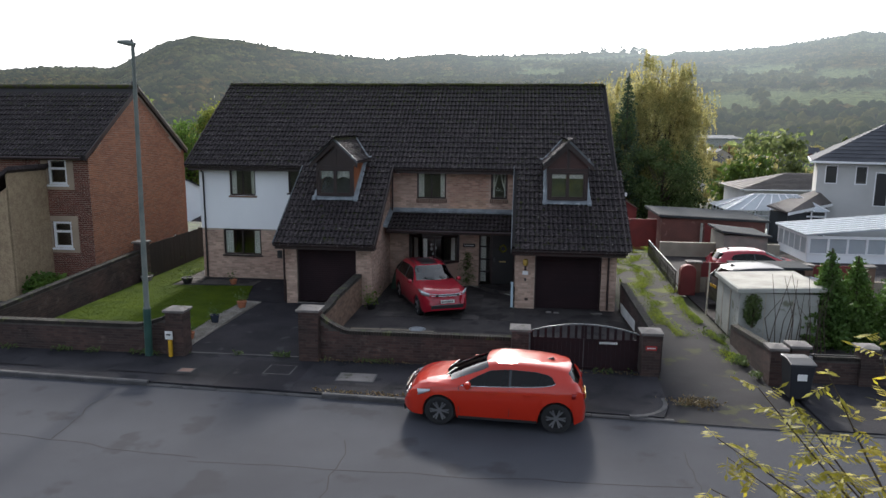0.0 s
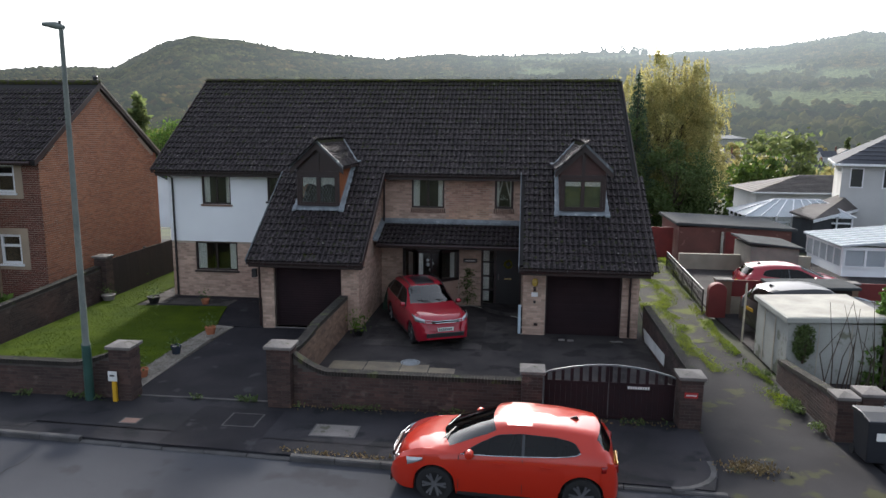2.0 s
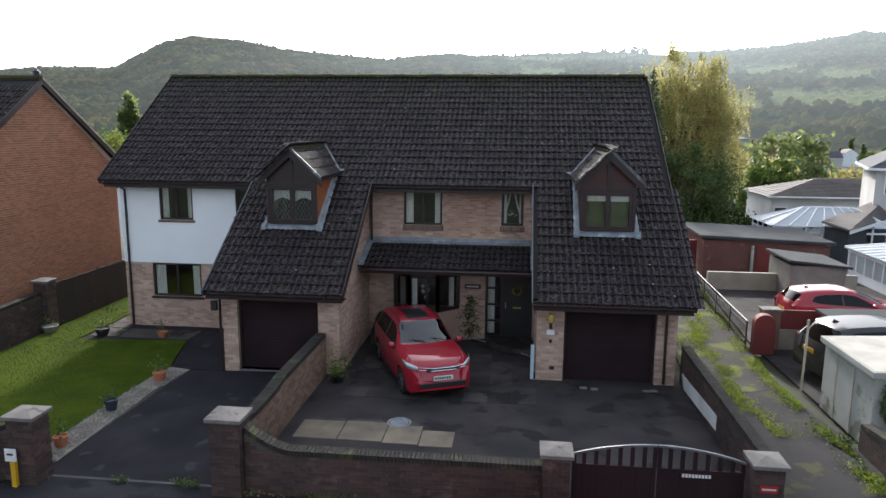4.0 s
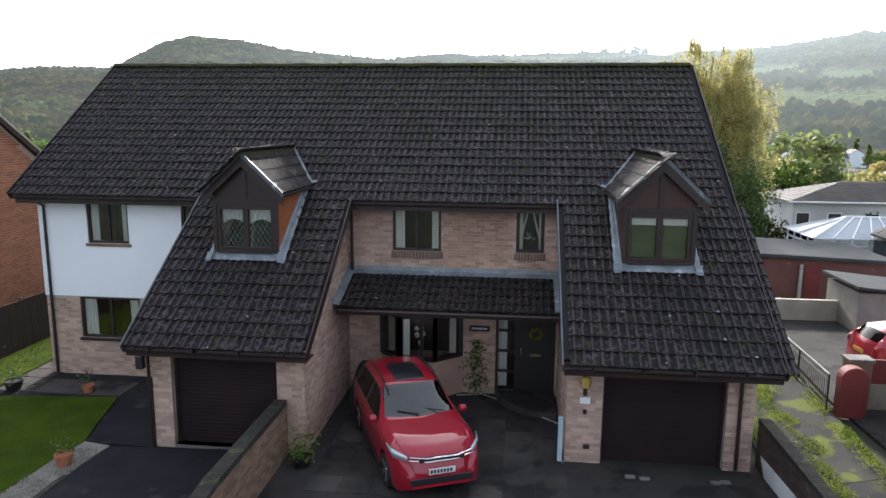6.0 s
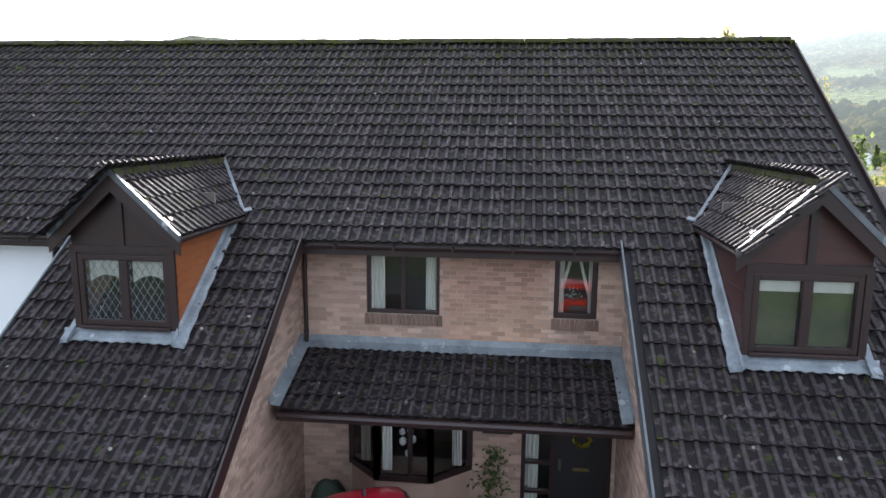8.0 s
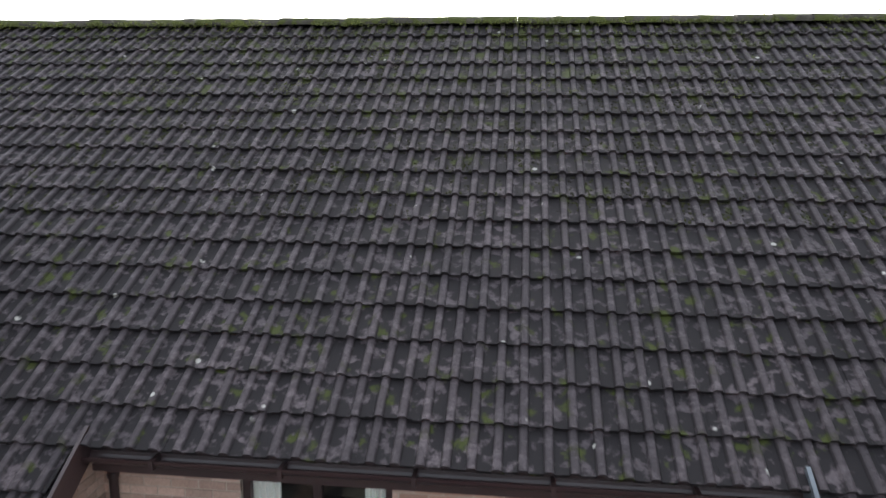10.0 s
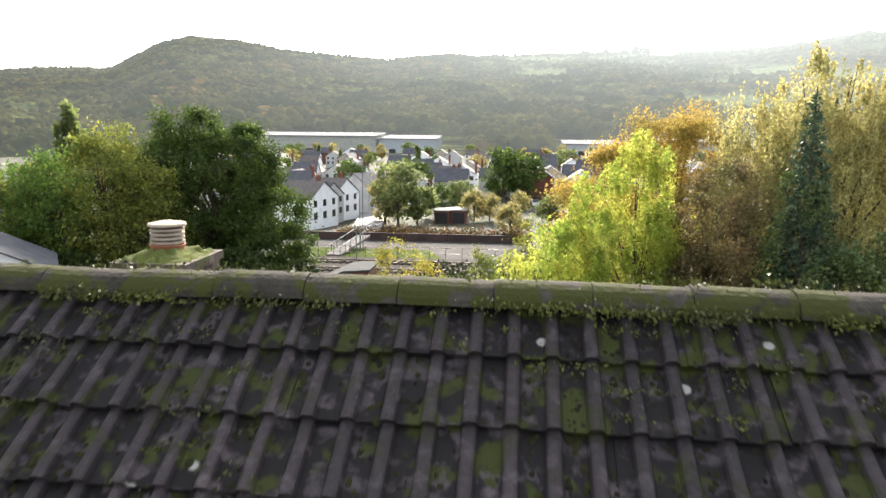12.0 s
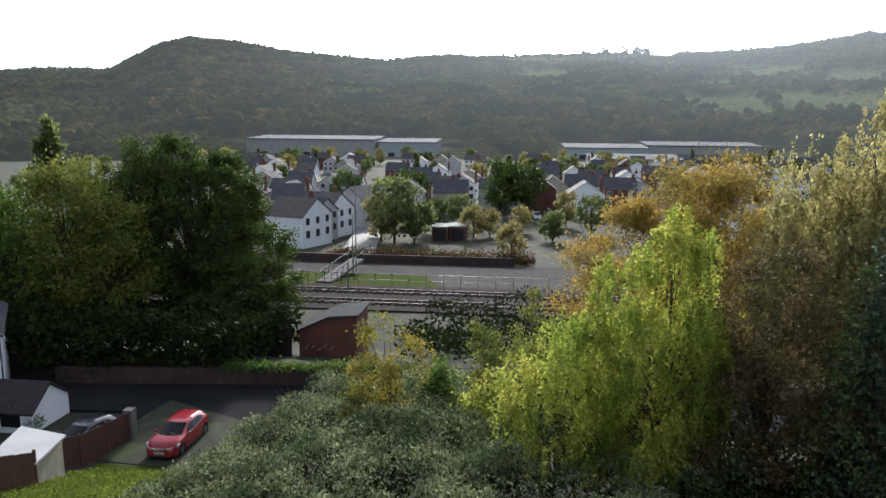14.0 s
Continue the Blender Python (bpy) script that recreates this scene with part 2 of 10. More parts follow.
M_WBRICK = material("garden_brick", (0.072, 0.041, 0.034), (0.036, 0.025, 0.022), 0.9, 0.7, 50, 0.4, 0.5, vary=0.3, c3=(0.09, 0.0648, 0.0558), c3_scale=2.5, c3_cut=0.62)
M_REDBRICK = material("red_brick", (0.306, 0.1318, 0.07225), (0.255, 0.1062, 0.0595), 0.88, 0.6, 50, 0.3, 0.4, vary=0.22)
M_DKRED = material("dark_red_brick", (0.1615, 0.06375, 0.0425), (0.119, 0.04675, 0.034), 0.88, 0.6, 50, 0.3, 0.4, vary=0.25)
M_STONE = material("cap_stone", (0.187, 0.17, 0.1615), (0.119, 0.1105, 0.102), 0.9, 2, 40, 0.4, 0.5, c3=(0.068, 0.068, 0.04675), c3_scale=4)
M_RENDER = material("white_render", (0.84, 0.86, 0.88), (0.78, 0.80, 0.82), 0.9, 0.5, 120, 0.08, 0.2)
M_OLDWHITE = material("old_white_paint", (0.3978, 0.4055, 0.3749), (0.306, 0.3136, 0.2831), 0.85, 1.0, 40, 0.25, 0.3, c3=(0.1683, 0.176, 0.13), c3_scale=1.6, c3_cut=0.58)
M_BROWN = material("brown_upvc", (0.030, 0.016, 0.015), (0.022, 0.012, 0.012), 0.4, 2, 30, 0.15, 0.05)
M_MAHOG = material("mahogany_board", (0.062, 0.022, 0.018), (0.045, 0.016, 0.014), 0.5, 2, 50, 0.25, 0.15, stretch=(1, 1, 6))
M_CEDAR = material("orange_cladding", (0.30, 0.095, 0.028), (0.24, 0.075, 0.022), 0.55, 3, 60, 0.3, 0.2, stretch=(1, 1, 5))
M_DOOR = material("garage_door", (0.024, 0.013, 0.015), (0.017, 0.010, 0.012), 0.8, 1, 60, 0.15, 0.1, spec=0.2)
M_LEAD = material("lead_flashing", (0.23, 0.26, 0.28), (0.15, 0.17, 0.19), 0.6, 3, 25, 0.3, 0.5, metal=0.2, c3=(0.36, 0.39, 0.41), c3_scale=5)
M_ALU = material("grey_metal", (0.13, 0.145, 0.155), (0.09, 0.10, 0.11), 0.5, 3, 40, 0.15, 0.1, metal=0.4)
M_WPVC = material("white_upvc", (0.80, 0.81, 0.82), (0.74, 0.75, 0.76), 0.35, 1, 50, 0.05, 0.02)
M_GLASS = glass("window_glass", (0.94, 0.96, 0.95))
M_CARGLASS = glass("car_glass", (0.08, 0.11, 0.12), ior=1.9)
M_CURTAIN = material("net_curtain", (0.80, 0.78, 0.74), (0.7, 0.68, 0.65), 0.9, 4, 60, stretch=(6, 6, 0.6))
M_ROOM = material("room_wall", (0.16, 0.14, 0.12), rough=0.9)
M_ASPH = material("road_asphalt", (0.0527, 0.05563, 0.06539), (0.03904, 0.04099, 0.0488), 0.95, 0.35, 90, 0.35, 0.5, c3=(0.03514, 0.03611, 0.04197), c3_scale=0.8, c3_cut=0.58, spec=0.3)
M_PAVE = material("footway_asphalt", (0.0376, 0.036, 0.0408), (0.0216, 0.0216, 0.0248), 0.95, 0.9, 80, 0.45, 0.7, c3=(0.0184, 0.0184, 0.0216), c3_scale=1.3, c3_cut=0.55, spec=0.15)
M_DRIVE = material("drive_tarmac", (0.02635, 0.02465, 0.0289), (0.01615, 0.0153, 0.0187), 0.92, 0.9, 70, 0.4, 0.6, c3=(0.0425, 0.0425, 0.04675), c3_scale=1.6, c3_cut=0.62, spec=0.15)
M_FORE = material("forecourt_concrete", (0.0527, 0.04675, 0.0459), (0.0306, 0.02805, 0.0289), 0.92, 0.8, 60, 0.4, 0.5, c3=(0.0238, 0.02125, 0.0221), c3_scale=1.2, c3_cut=0.55, spec=0.2)
M_SLABGREY = material("grey_paving", (0.085, 0.078, 0.072), (0.055, 0.05, 0.048), 0.92, 1.2, 60, 0.4, 0.5, c3=(0.035, 0.033, 0.032), c3_scale=1.6, c3_cut=0.56, spec=0.15)
M_SLAB = material("pale_slab", (0.21, 0.175, 0.12), (0.12, 0.10, 0.078), 0.9, 1.5, 50, 0.35, 0.4, vary=0.2)
M_LANE = material("lane_concrete", (0.0442, 0.0408, 0.0374), (0.02295, 0.0221, 0.0221), 0.92, 0.8, 50, 0.45, 0.6, c3=(0.0935, 0.1105, 0.017), c3_scale=1.0, c3_cut=0.53, spec=0.2)
M_LANEDARK = material("lane_tarmac", (0.0289, 0.02805, 0.0306), (0.01785, 0.017, 0.01955), 0.92, 0.8, 60, 0.45, 0.6, c3=(0.04675, 0.04675, 0.0221), c3_scale=1.4, c3_cut=0.58, spec=0.2)
M_KERB = material("kerb_stone", (0.08075, 0.0782, 0.0782), (0.0493, 0.0476, 0.0476), 0.9, 2.5, 50, 0.4, 0.4, vary=0.18)
M_LAWN = material("lawn", (0.058, 0.084, 0.009), (0.038, 0.060, 0.008), 0.95, 1.3, 90, 0.35, 0.8, spec=0.03)
M_GRASS = material("rough_grass", (0.045, 0.058, 0.020), (0.032, 0.042, 0.016), 0.95, 0.6, 60, 0.5, 0.8)
M_SOIL = material("ground_soil", (0.030, 0.034, 0.016), (0.022, 0.024, 0.013), 0.95, 0.2, 20, 0.5, 0.8, c3=(0.048, 0.062, 0.022), c3_scale=0.35, c3_cut=0.55)
M_DIVBRICK = material("dividing_brick", (0.20, 0.125, 0.085), (0.13, 0.085, 0.06), 0.9, 0.7, 50, 0.35, 0.5, vary=0.3)
M_GRAVEL = material("gravel", (0.2145, 0.195, 0.169), (0.156, 0.1398, 0.117), 0.9, 3, 30, 0.6, 1.0, vary=0.3)
M_BARK = material("bark", (0.085, 0.062, 0.045), (0.05, 0.038, 0.03), 0.95, 4, 40, 0.5, 1.0, stretch=(3, 3, 0.7))
M_BLACK = material("black_plastic", (0.016, 0.016, 0.017), rough=0.5)
M_BLACKMETAL = material("black_iron", (0.018, 0.018, 0.02), rough=0.45, metal=0.3)
M_RUBBER = material("tyre_rubber", (0.014, 0.014, 0.015), rough=0.85)
M_ALLOY = material("alloy_rim", (0.45, 0.46, 0.48), rough=0.3, metal=0.9)
M_CHROME = material("chrome", (0.75, 0.76, 0.78), rough=0.15, metal=1.0, bump=0)
M_ORANGECAR = material("orange_red_paint", (0.46, 0.024, 0.008), (0.44, 0.022, 0.0075), 0.30, 0.4, 200, 0.03, 0, coat=1.0, spec=0.12)
M_REDCAR = material("red_paint", (0.297, 0.009, 0.0234), (0.279, 0.009, 0.0216), 0.30, 0.4, 200, 0.03, 0, coat=1.0, spec=0.15)
M_DARKCAR = material("black_paint", (0.012, 0.013, 0.016), (0.011, 0.012, 0.015), 0.35, 0.4, 200, 0.03, 0, coat=0.35)
M_WHITEPAINT = material("white_paint", (0.72, 0.72, 0.70), rough=0.6)
M_TRIMWHITE = material("plate_white", (0.75, 0.75, 0.72), rough=0.4)
M_INK = material("ink", (0.02, 0.02, 0.02), rough=0.6)
M_LAMPGLASS = material("headlamp", (0.55, 0.58, 0.60), rough=0.1, metal=0.5, bump=0)
M_REDLAMP = material("tail_lamp", (0.25, 0.008, 0.008), rough=0.15, bump=0)
M_YELLOW = material("yellow_post", (0.62, 0.36, 0.015), rough=0.5)
M_STEEL = material("painted_lamp_column", (0.17, 0.19, 0.17), (0.12, 0.14, 0.13), 0.6, 2, 40, 0.3, 0.2)
M_STEELGREEN = material("green_lamp_base", (0.03, 0.085, 0.07), (0.02, 0.06, 0.05), 0.55, 2, 40, 0.3, 0.2)
M_FENCE = material("dark_fence_board", (0.0289, 0.01785, 0.0153), (0.017, 0.0119, 0.0102), 0.85, 2, 60, 0.4, 0.4, vary=0.2, stretch=(1, 1, 0.3))
M_REDPANEL = material("red_painted_board", (0.17, 0.024, 0.022), (0.13, 0.02, 0.019), 0.7, 2, 50, 0.3, 0.2)
M_TERRA = material("terracotta", (0.42, 0.16, 0.08), (0.33, 0.12, 0.06), 0.85, 4, 40, 0.3, 0.3)
M_POTCREAM = material("cream_cowl", (0.40, 0.33, 0.25), (0.28, 0.23, 0.17), 0.8, 6, 40, 0.35, 0.3)
M_MOSS = material("moss", (0.11, 0.13, 0.02), (0.07, 0.085, 0.018), 0.98, 6, 70, 0.6, 1.0)
M_CBRICK = material("chimney_brick", (0.20, 0.135, 0.11), (0.11, 0.08, 0.07), 0.9, 2.2, 60, 0.45, 0.6, vary=0.2, by="object", c3=(0.075, 0.065, 0.05), c3_scale=4, c3_cut=0.58)
# pale streaks are painted highlights of the glossy sheet
M_CORR = material("corrugated_sheet", (0.15, 0.16, 0.17), (0.075, 0.085, 0.095), 0.6, 1.2, 30, 0.3, 0.2, metal=0.4, c3=(0.42, 0.43, 0.43), c3_scale=1.6, c3_cut=0.56, stretch=(3.0, 0.35, 1))
M_GREYROOF = material("grey_felt", (0.055, 0.0605, 0.0649), (0.04125, 0.0451, 0.0484), 0.95, 1.2, 40, 0.25, 0.3, spec=0.2)
M_GREYTILE = material("grey_brown_tile", (0.105, 0.09, 0.082), (0.075, 0.065, 0.06), 0.8, 1.0, 30, 0.3, 0.4, vary=0.1)
M_SLATE = material("slate_roof", (0.085, 0.088, 0.098), (0.06, 0.062, 0.072), 0.85, 0.8, 25, 0.3, 0.3, vary=0.15, spec=0.2)
M_POLY = material("polycarbonate", (0.384, 0.416, 0.44), (0.304, 0.336, 0.36), 0.35, 0.8, 40, 0.15, 0.05)
M_CREAM = material("cream_board", (0.74, 0.72, 0.60), (0.68, 0.66, 0.55), 0.7, 1.0, 50, 0.1, 0.15)
M_WOOD = material("weathered_timber", (0.30, 0.20, 0.11), (0.22, 0.15, 0.09), 0.85, 3, 50, 0.4, 0.3, stretch=(1, 1, 1))
M_GREYPALE = material("pale_timber", (0.42, 0.38, 0.31), (0.32, 0.29, 0.24), 0.9, 2, 50, 0.3, 0.3)
M_BALLAST = material("ballast", (0.06, 0.052, 0.047), (0.04, 0.035, 0.032), 0.95, 1, 12, 0.6, 1, spec=0.05)
M_RAIL = material("rail_steel", (0.16, 0.13, 0.11), rough=0.6, metal=0.5)
M_BLUEGREY = material("pale_blue_door", (0.42, 0.50, 0.58), rough=0.6)
M_LIME = leaf_material("lime_leaves", (0.47, 0.48, 0.10), (0.26, 0.35, 0.06), glow=0.7)
M_GREENLEAF = leaf_material("green_leaves", (0.13, 0.21, 0.035), (0.08, 0.15, 0.03))
M_OAK = leaf_material("oak_leaves", (0.085, 0.13, 0.022), (0.04, 0.07, 0.015), glow=0.45)
M_WILLOW = leaf_material("willow_leaves", (0.46, 0.41, 0.17), (0.33, 0.32, 0.13), glow=0.65)
M_ORANGE = leaf_material("autumn_leaves", (0.42, 0.29, 0.07), (0.31, 0.25, 0.065), glow=0.6)
M_YELLOWLEAF = leaf_material("yellow_leaves", (0.46, 0.38, 0.03), (0.30, 0.28, 0.035))
M_OLIVE = leaf_material("olive_leaves", (0.26, 0.27, 0.05), (0.14, 0.18, 0.04), glow=0.5)
M_CONIFER = leaf_material("conifer_needles", (0.06, 0.095, 0.05), (0.04, 0.07, 0.038), glow=0.3)
M_IVY = leaf_material("ivy_leaves", (0.10, 0.14, 0.045), (0.07, 0.11, 0.03), glow=0.3)
M_BRAMBLE = leaf_material("bramble_leaves", (0.26, 0.30, 0.15), (0.075, 0.11, 0.045), 0.7, 0.35)
M_RUSSET = leaf_material("russet_leaves", (0.17, 0.125, 0.055), (0.10, 0.095, 0.038), 0.5, 0.5)
M_THUJA = leaf_material("thuja_sprays", (0.09, 0.16, 0.03), (0.05, 0.10, 0.02), glow=0.25)
# near-black: the shade inside thickets is put into the leaf colour
M_THICKET = leaf_material("shade_dark_leaves", (0.035, 0.05, 0.014), (0.02, 0.032, 0.010), glow=0.15)
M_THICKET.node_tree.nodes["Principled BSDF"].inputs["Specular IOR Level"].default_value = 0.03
M_WALLMORTAR = material("old_mortar", (0.085, 0.075, 0.068), (0.05, 0.045, 0.042), 0.95, 2, 70)
M_REDBLOCK = material("garage_red_brick", (0.15, 0.062, 0.052), (0.11, 0.048, 0.042), 0.88, 0.8, 40, 0.35, 0.4, c3=(0.20, 0.11, 0.09), c3_scale=3)
M_PLAINGLASS = glass("dark_car_glass", (0.05, 0.06, 0.065), ior=1.42)
# white render made greyer: the town walls' shaded side is in the colour
M_TOWNWALL = material("grey_white_render", (0.52, 0.52, 0.51), (0.42, 0.42, 0.41), 0.9, 0.4, 60, 0.15, 0.2)
# town leaves are paled: haze and back light put into their colour
M_TOWNGREEN = leaf_material("town_green_leaves", (0.22, 0.25, 0.09), (0.12, 0.16, 0.06), glow=0.55)
M_TOWNGOLD = leaf_material("town_gold_leaves", (0.38, 0.32, 0.12), (0.26, 0.25, 0.10), glow=0.55)
# ---------------------------------------------------------------- shared building pieces
def wall_x(g, x0, x1, y0, y1, z0, z1, holes=()):
    """A wall that runs along x, with openings (x0, x1, z0, z1)."""
    xs = sorted({x0, x1, *[h[0] for h in holes], *[h[1] for h in holes]})
    for a, b in zip(xs, xs[1:]):
        cuts = sorted((h[2], h[3]) for h in holes if h[0] <= a + 1e-6 and h[1] >= b - 1e-6)
        z = z0
        for c, d in cuts:
            if c > z + 1e-6:
                g.box(a, b, y0, y1, z, c)
            z = d
        if z < z1 - 1e-6:
            g.box(a, b, y0, y1, z, z1)
    return g


BL, BH, BJ = 0.215, 0.065, 0.010


def brick_spans(u0, u1, v0, v1, holes=(), top=None):
    """The bricks of a stretcher bond on a face: (u0, u1, v0, v1, whole)."""
    rows = int((v1 - v0) / (BH + BJ))
    for r in range(rows):
        a, b = v0 + r * (BH + BJ), v0 + r * (BH + BJ) + BH
        start = u0 - (0 if r % 2 == 0 else (BL + BJ) / 2)
        k = 0
        while start + k * (BL + BJ) < u1:
            p = start + k * (BL + BJ)
            q = p + BL
            k += 1
            p0, q0 = max(p, u0), min(q, u1)
            segs = [(p0, q0)]
            for h0, h1, k0, k1 in holes:
                if b > k0 and a < k1:
                    nxt = []
                    for s, e in segs:
                        if e <= h0 or s >= h1:
                            nxt.append((s, e))
                        else:
                            if s < h0:
                                nxt.append((s, h0))
                            if e > h1:
                                nxt.append((h1, e))
                    segs = nxt
            for s, e in segs:
                if e - s > 0.03 and (top is None or (b < top(s) and b < top(e))):
                    yield s, e, a, b, abs(e - s - BL) < 1e-4


def brick_mesh(name, mat, axis, sign):
    """One whole brick, its outer face at 6 mm proud of the wall face."""
    g = Geo()
    d0, d1 = sorted((-0.03 * sign, 0.006 * sign))
    c = 0.004
    if axis == "x":
        g.box(0, BL, d0, d1, 0, BH)
    else:
        g.box(d0, d1, 0, BL, 0, BH)
    me = g.mesh(name)
    me.materials.append(mat)
    return me


def bricks_on(parent, axis, at, sign, u0, u1, v0, v1, mat, holes=(), top=None, single=None, mat_single=None, name="brickwork", limit=300):
    """Bricks proud of a face. axis x: face at y = at, looking along sign; axis y: face at x = at."""
    g = Geo()
    count = 0
    me = brick_mesh("brick", mat_single, axis, sign) if single else None
    rnd = random.Random(int(at * 100) + int(u0 * 10))
    for s, e, a, b, whole in brick_spans(u0, u1, v0, v1, holes, top):
        if single and whole and count < limit and single[0] <= s and e <= single[1] and single[2] <= a and b <= single[3]:
            piece("brick", me, parent, (s, at + rnd.uniform(-0.002, 0.002), a) if axis == "x" else (at + rnd.uniform(-0.002, 0.002), s, a))
            count += 1
            continue
        o = 0.006 + rnd.uniform(-0.002, 0.002)
        d0, d1 = sorted((at - 0.03 * sign, at + o * sign))
        if axis == "x":
            g.box(s, e, d0, d1, a, b)
        else:
            g.box(d0, d1, s, e, a, b)
    if g.v:
        ob = part(name, g, mat, parent)
        tagged(ob, kind="stuff")
    return count


def tile_section():
    """Across one tile of 0.33 m: two flat-topped rolls."""
    out = []
    for k in (0, 1):
        o = 0.166 * k
        out += [(o + 0.0, 0.0), (o + 0.060, 0.0), (o + 0.073, 0.024), (o + 0.086, 0.030), (o + 0.110, 0.030), (o + 0.123, 0.024), (o + 0.136, 0.0)]
    return out + [(0.332, 0.0)]


TILE_W, GAUGE = 0.332, 0.345


def set_groove(me, count):
    """Marks the troughs of each tile for the dirt that lies in them."""
    one = [1.0 if n < 0.01 else (0.35 if n < 0.028 else 0.0) for _, n in tile_section()] * 3
    at = me.attributes.new("groove", "FLOAT", "POINT")
    at.data.foreach_set("value", one * count)


def tile_verts(length=0.40, lift=0.046):
    s = tile_section()
    lo = [(x, 0.0, n + lift) for x, n in s]
    hi = [(x, length, n + 0.004) for x, n in s]
    bt = [(x, 0.006, n + lift - 0.040) for x, n in s]
    k = len(s)
    f = [(i, i + 1, k + i + 1, k + i) for i in range(k - 1)] + [(2 * k + i, 2 * k + i + 1, i + 1, i) for i in range(k - 1)]
    return lo + hi + bt, f


def tile_field(parent, corner, along, up, n_along, n_up, mat_far, keep=lambda i, j: True, single=lambda i, j: False, mat_near=None, gauge=GAUGE, name="tiles"):
    """Tiles in straight columns: corner is the low left end, along and up are unit vectors on the slope."""
    corner, along, up = Vector(corner), Vector(along).normalized(), Vector(up).normalized()
    nor = along.cross(up).normalized()
    base = Matrix((along, up, nor)).transposed().to_4x4()
    tv, tf = tile_verts(gauge + 0.055)
    g, me = Geo(), None
    rnd = random.Random(int(corner.x * 31 + corner.y * 17) + n_up)
    if mat_near:
        t = Geo().add(tv, tf)
        me = t.mesh("tile", fix=False)
        set_groove(me, 1)
        me.materials.append(mat_near)
    for j in range(n_up):
        for i in range(n_along):
            if not keep(i, j):
                continue
            p = corner + along * (TILE_W * i) + up * (gauge * j + rnd.uniform(-0.006, 0.006)) + nor * rnd.uniform(-0.003, 0.004)
            m = Matrix.Translation(p) @ base @ Matrix.Rotation(rnd.uniform(-0.006, 0.006), 4, "Z")
            if me is not None and single(i, j):
                piece("tile", me, parent, m)
            else:
                g.add([m @ Vector(v) for v in tv], tf)
    if g.v:
        ob = part(name, g, mat_far, parent, fix=False)
        set_groove(ob.data, len(g.v) // len(tv))
        tagged(ob, kind="stuff")


# painted reflection: the green slope opposite, as mirrored in the dormer panes
M_OLIVEREFLECT = material("olive_reflection", (0.12, 0.135, 0.065), (0.07, 0.085, 0.045), 0.9, 2.5, 60)


def window(parent, x0, x1, z0, z1, y, mat_frame, splits=(0.5,), sill=None, curtains=True, bar=0.06, room=True, transom=None, face=-1):
    """A casement set in an opening of a wall along x; the frame's outer face at y, looking along face."""
    s = face
    f = Geo()
    d0, d1 = sorted((y, y - 0.07 * s))
    f.box(x0, x0 + bar, d0, d1, z0, z1).box(x1 - bar, x1, d0, d1, z0, z1)
    f.box(x0 + bar, x1 - bar, d0, d1, z0, z0 + bar).box(x0 + bar, x1 - bar, d0, d1, z1 - bar, z1)
    edges = [x0 + bar] + [x0 + (x1 - x0) * k for k in splits] + [x1 - bar]
    for k in edges[1:-1]:
        f.box(k - bar * 0.6, k + bar * 0.6, d0, d1, z0 + bar, z1 - bar)
    if transom:
        zt = z0 + (z1 - z0) * transom
        f.box(x0 + bar, x1 - bar, *sorted((y + 0.003 * s, y - 0.073 * s)), zt - bar * 0.5, zt + bar * 0.5)
    w = part("window", f, mat_frame, parent)
    bevel(w, 0.006)
    for a, b in zip(edges, edges[1:]):
        g = Geo()
        ym = y - 0.04 * s
        g.box(a - 0.01, b + 0.01, ym - 0.003, ym + 0.003, z0 + bar - 0.01, z1 - bar + 0.01)
        p = part("pane", g, M_GLASS, w)
        p.visible_shadow = False
    if sill:
        g = Geo().box(x0 - 0.06, x1 + 0.06, *sorted((y + 0.09 * s, y - 0.02 * s)), z0 - 0.075, z0 - 0.004)
        bevel(part("sill", g, sill, w), 0.008)
    if curtains:
        yc = y - 0.085 * s
        for a, b in ((x0 + 0.05, x0 + (x1 - x0) * 0.24), (x1 - (x1 - x0) * 0.20, x1 - 0.05)):
            c = Geo().grid(lambda u, v: (a + (b - a) * u, yc + 0.018 * math.sin(u * 26) * s, z0 + 0.03 + (z1 - z0 - 0.06) * v), 28, 1)
            part("curtain", c, M_CURTAIN, w, "pale net curtain")
    return w


# ---------------------------------------------------------------- the pair of houses under one roof
RIDGE_Y, RIDGE_Z, SLOPE = 31.8, 8.36, 0.6816
TH = math.atan(SLOPE)
UPF = Vector((0, math.cos(TH), math.sin(TH)))
NORF = Vector((0, -math.sin(TH), math.cos(TH)))


def roof_z(y):
    return RIDGE_Z - SLOPE * abs(RIDGE_Y - y)


XL, XR = -13.4, 4.0                  # verges
LW0, LW1 = -8.4, -4.72               # roof over the garage with white neighbour
RW0, RW1 = 0.10, 4.0
EAVE_Y, WING_Y = 26.8, 23.12
YM, YB = 27.25, 36.3                 # main front wall face, back wall
house = thing("house", (-4.7, 27.0, 0.0), "pair of brick houses with dark tiled roof, dormers and two garages", "house")

WIN_A = (-3.83, -2.64, 3.62, 4.79)
WIN_B = (-0.83, -0.16, 3.64, 4.79)
BAY = (-4.12, -2.10, 1.02, 2.16)
DOORWAY = (-1.27, 0.19, 0.10, 2.24)
W_UP = (-11.75, -10.64, 3.60, 4.79)
W_SM = (-9.22, -8.62, 3.75, 4.79)
W_LO = (-12.12, -10.48, 1.08, 2.17)
GAR_L = (-7.74, -5.52, 0.08, 2.13)
GAR_R = (0.945, 3.285, 0.04, 2.06)
YGL, YGR = 23.55, 23.85

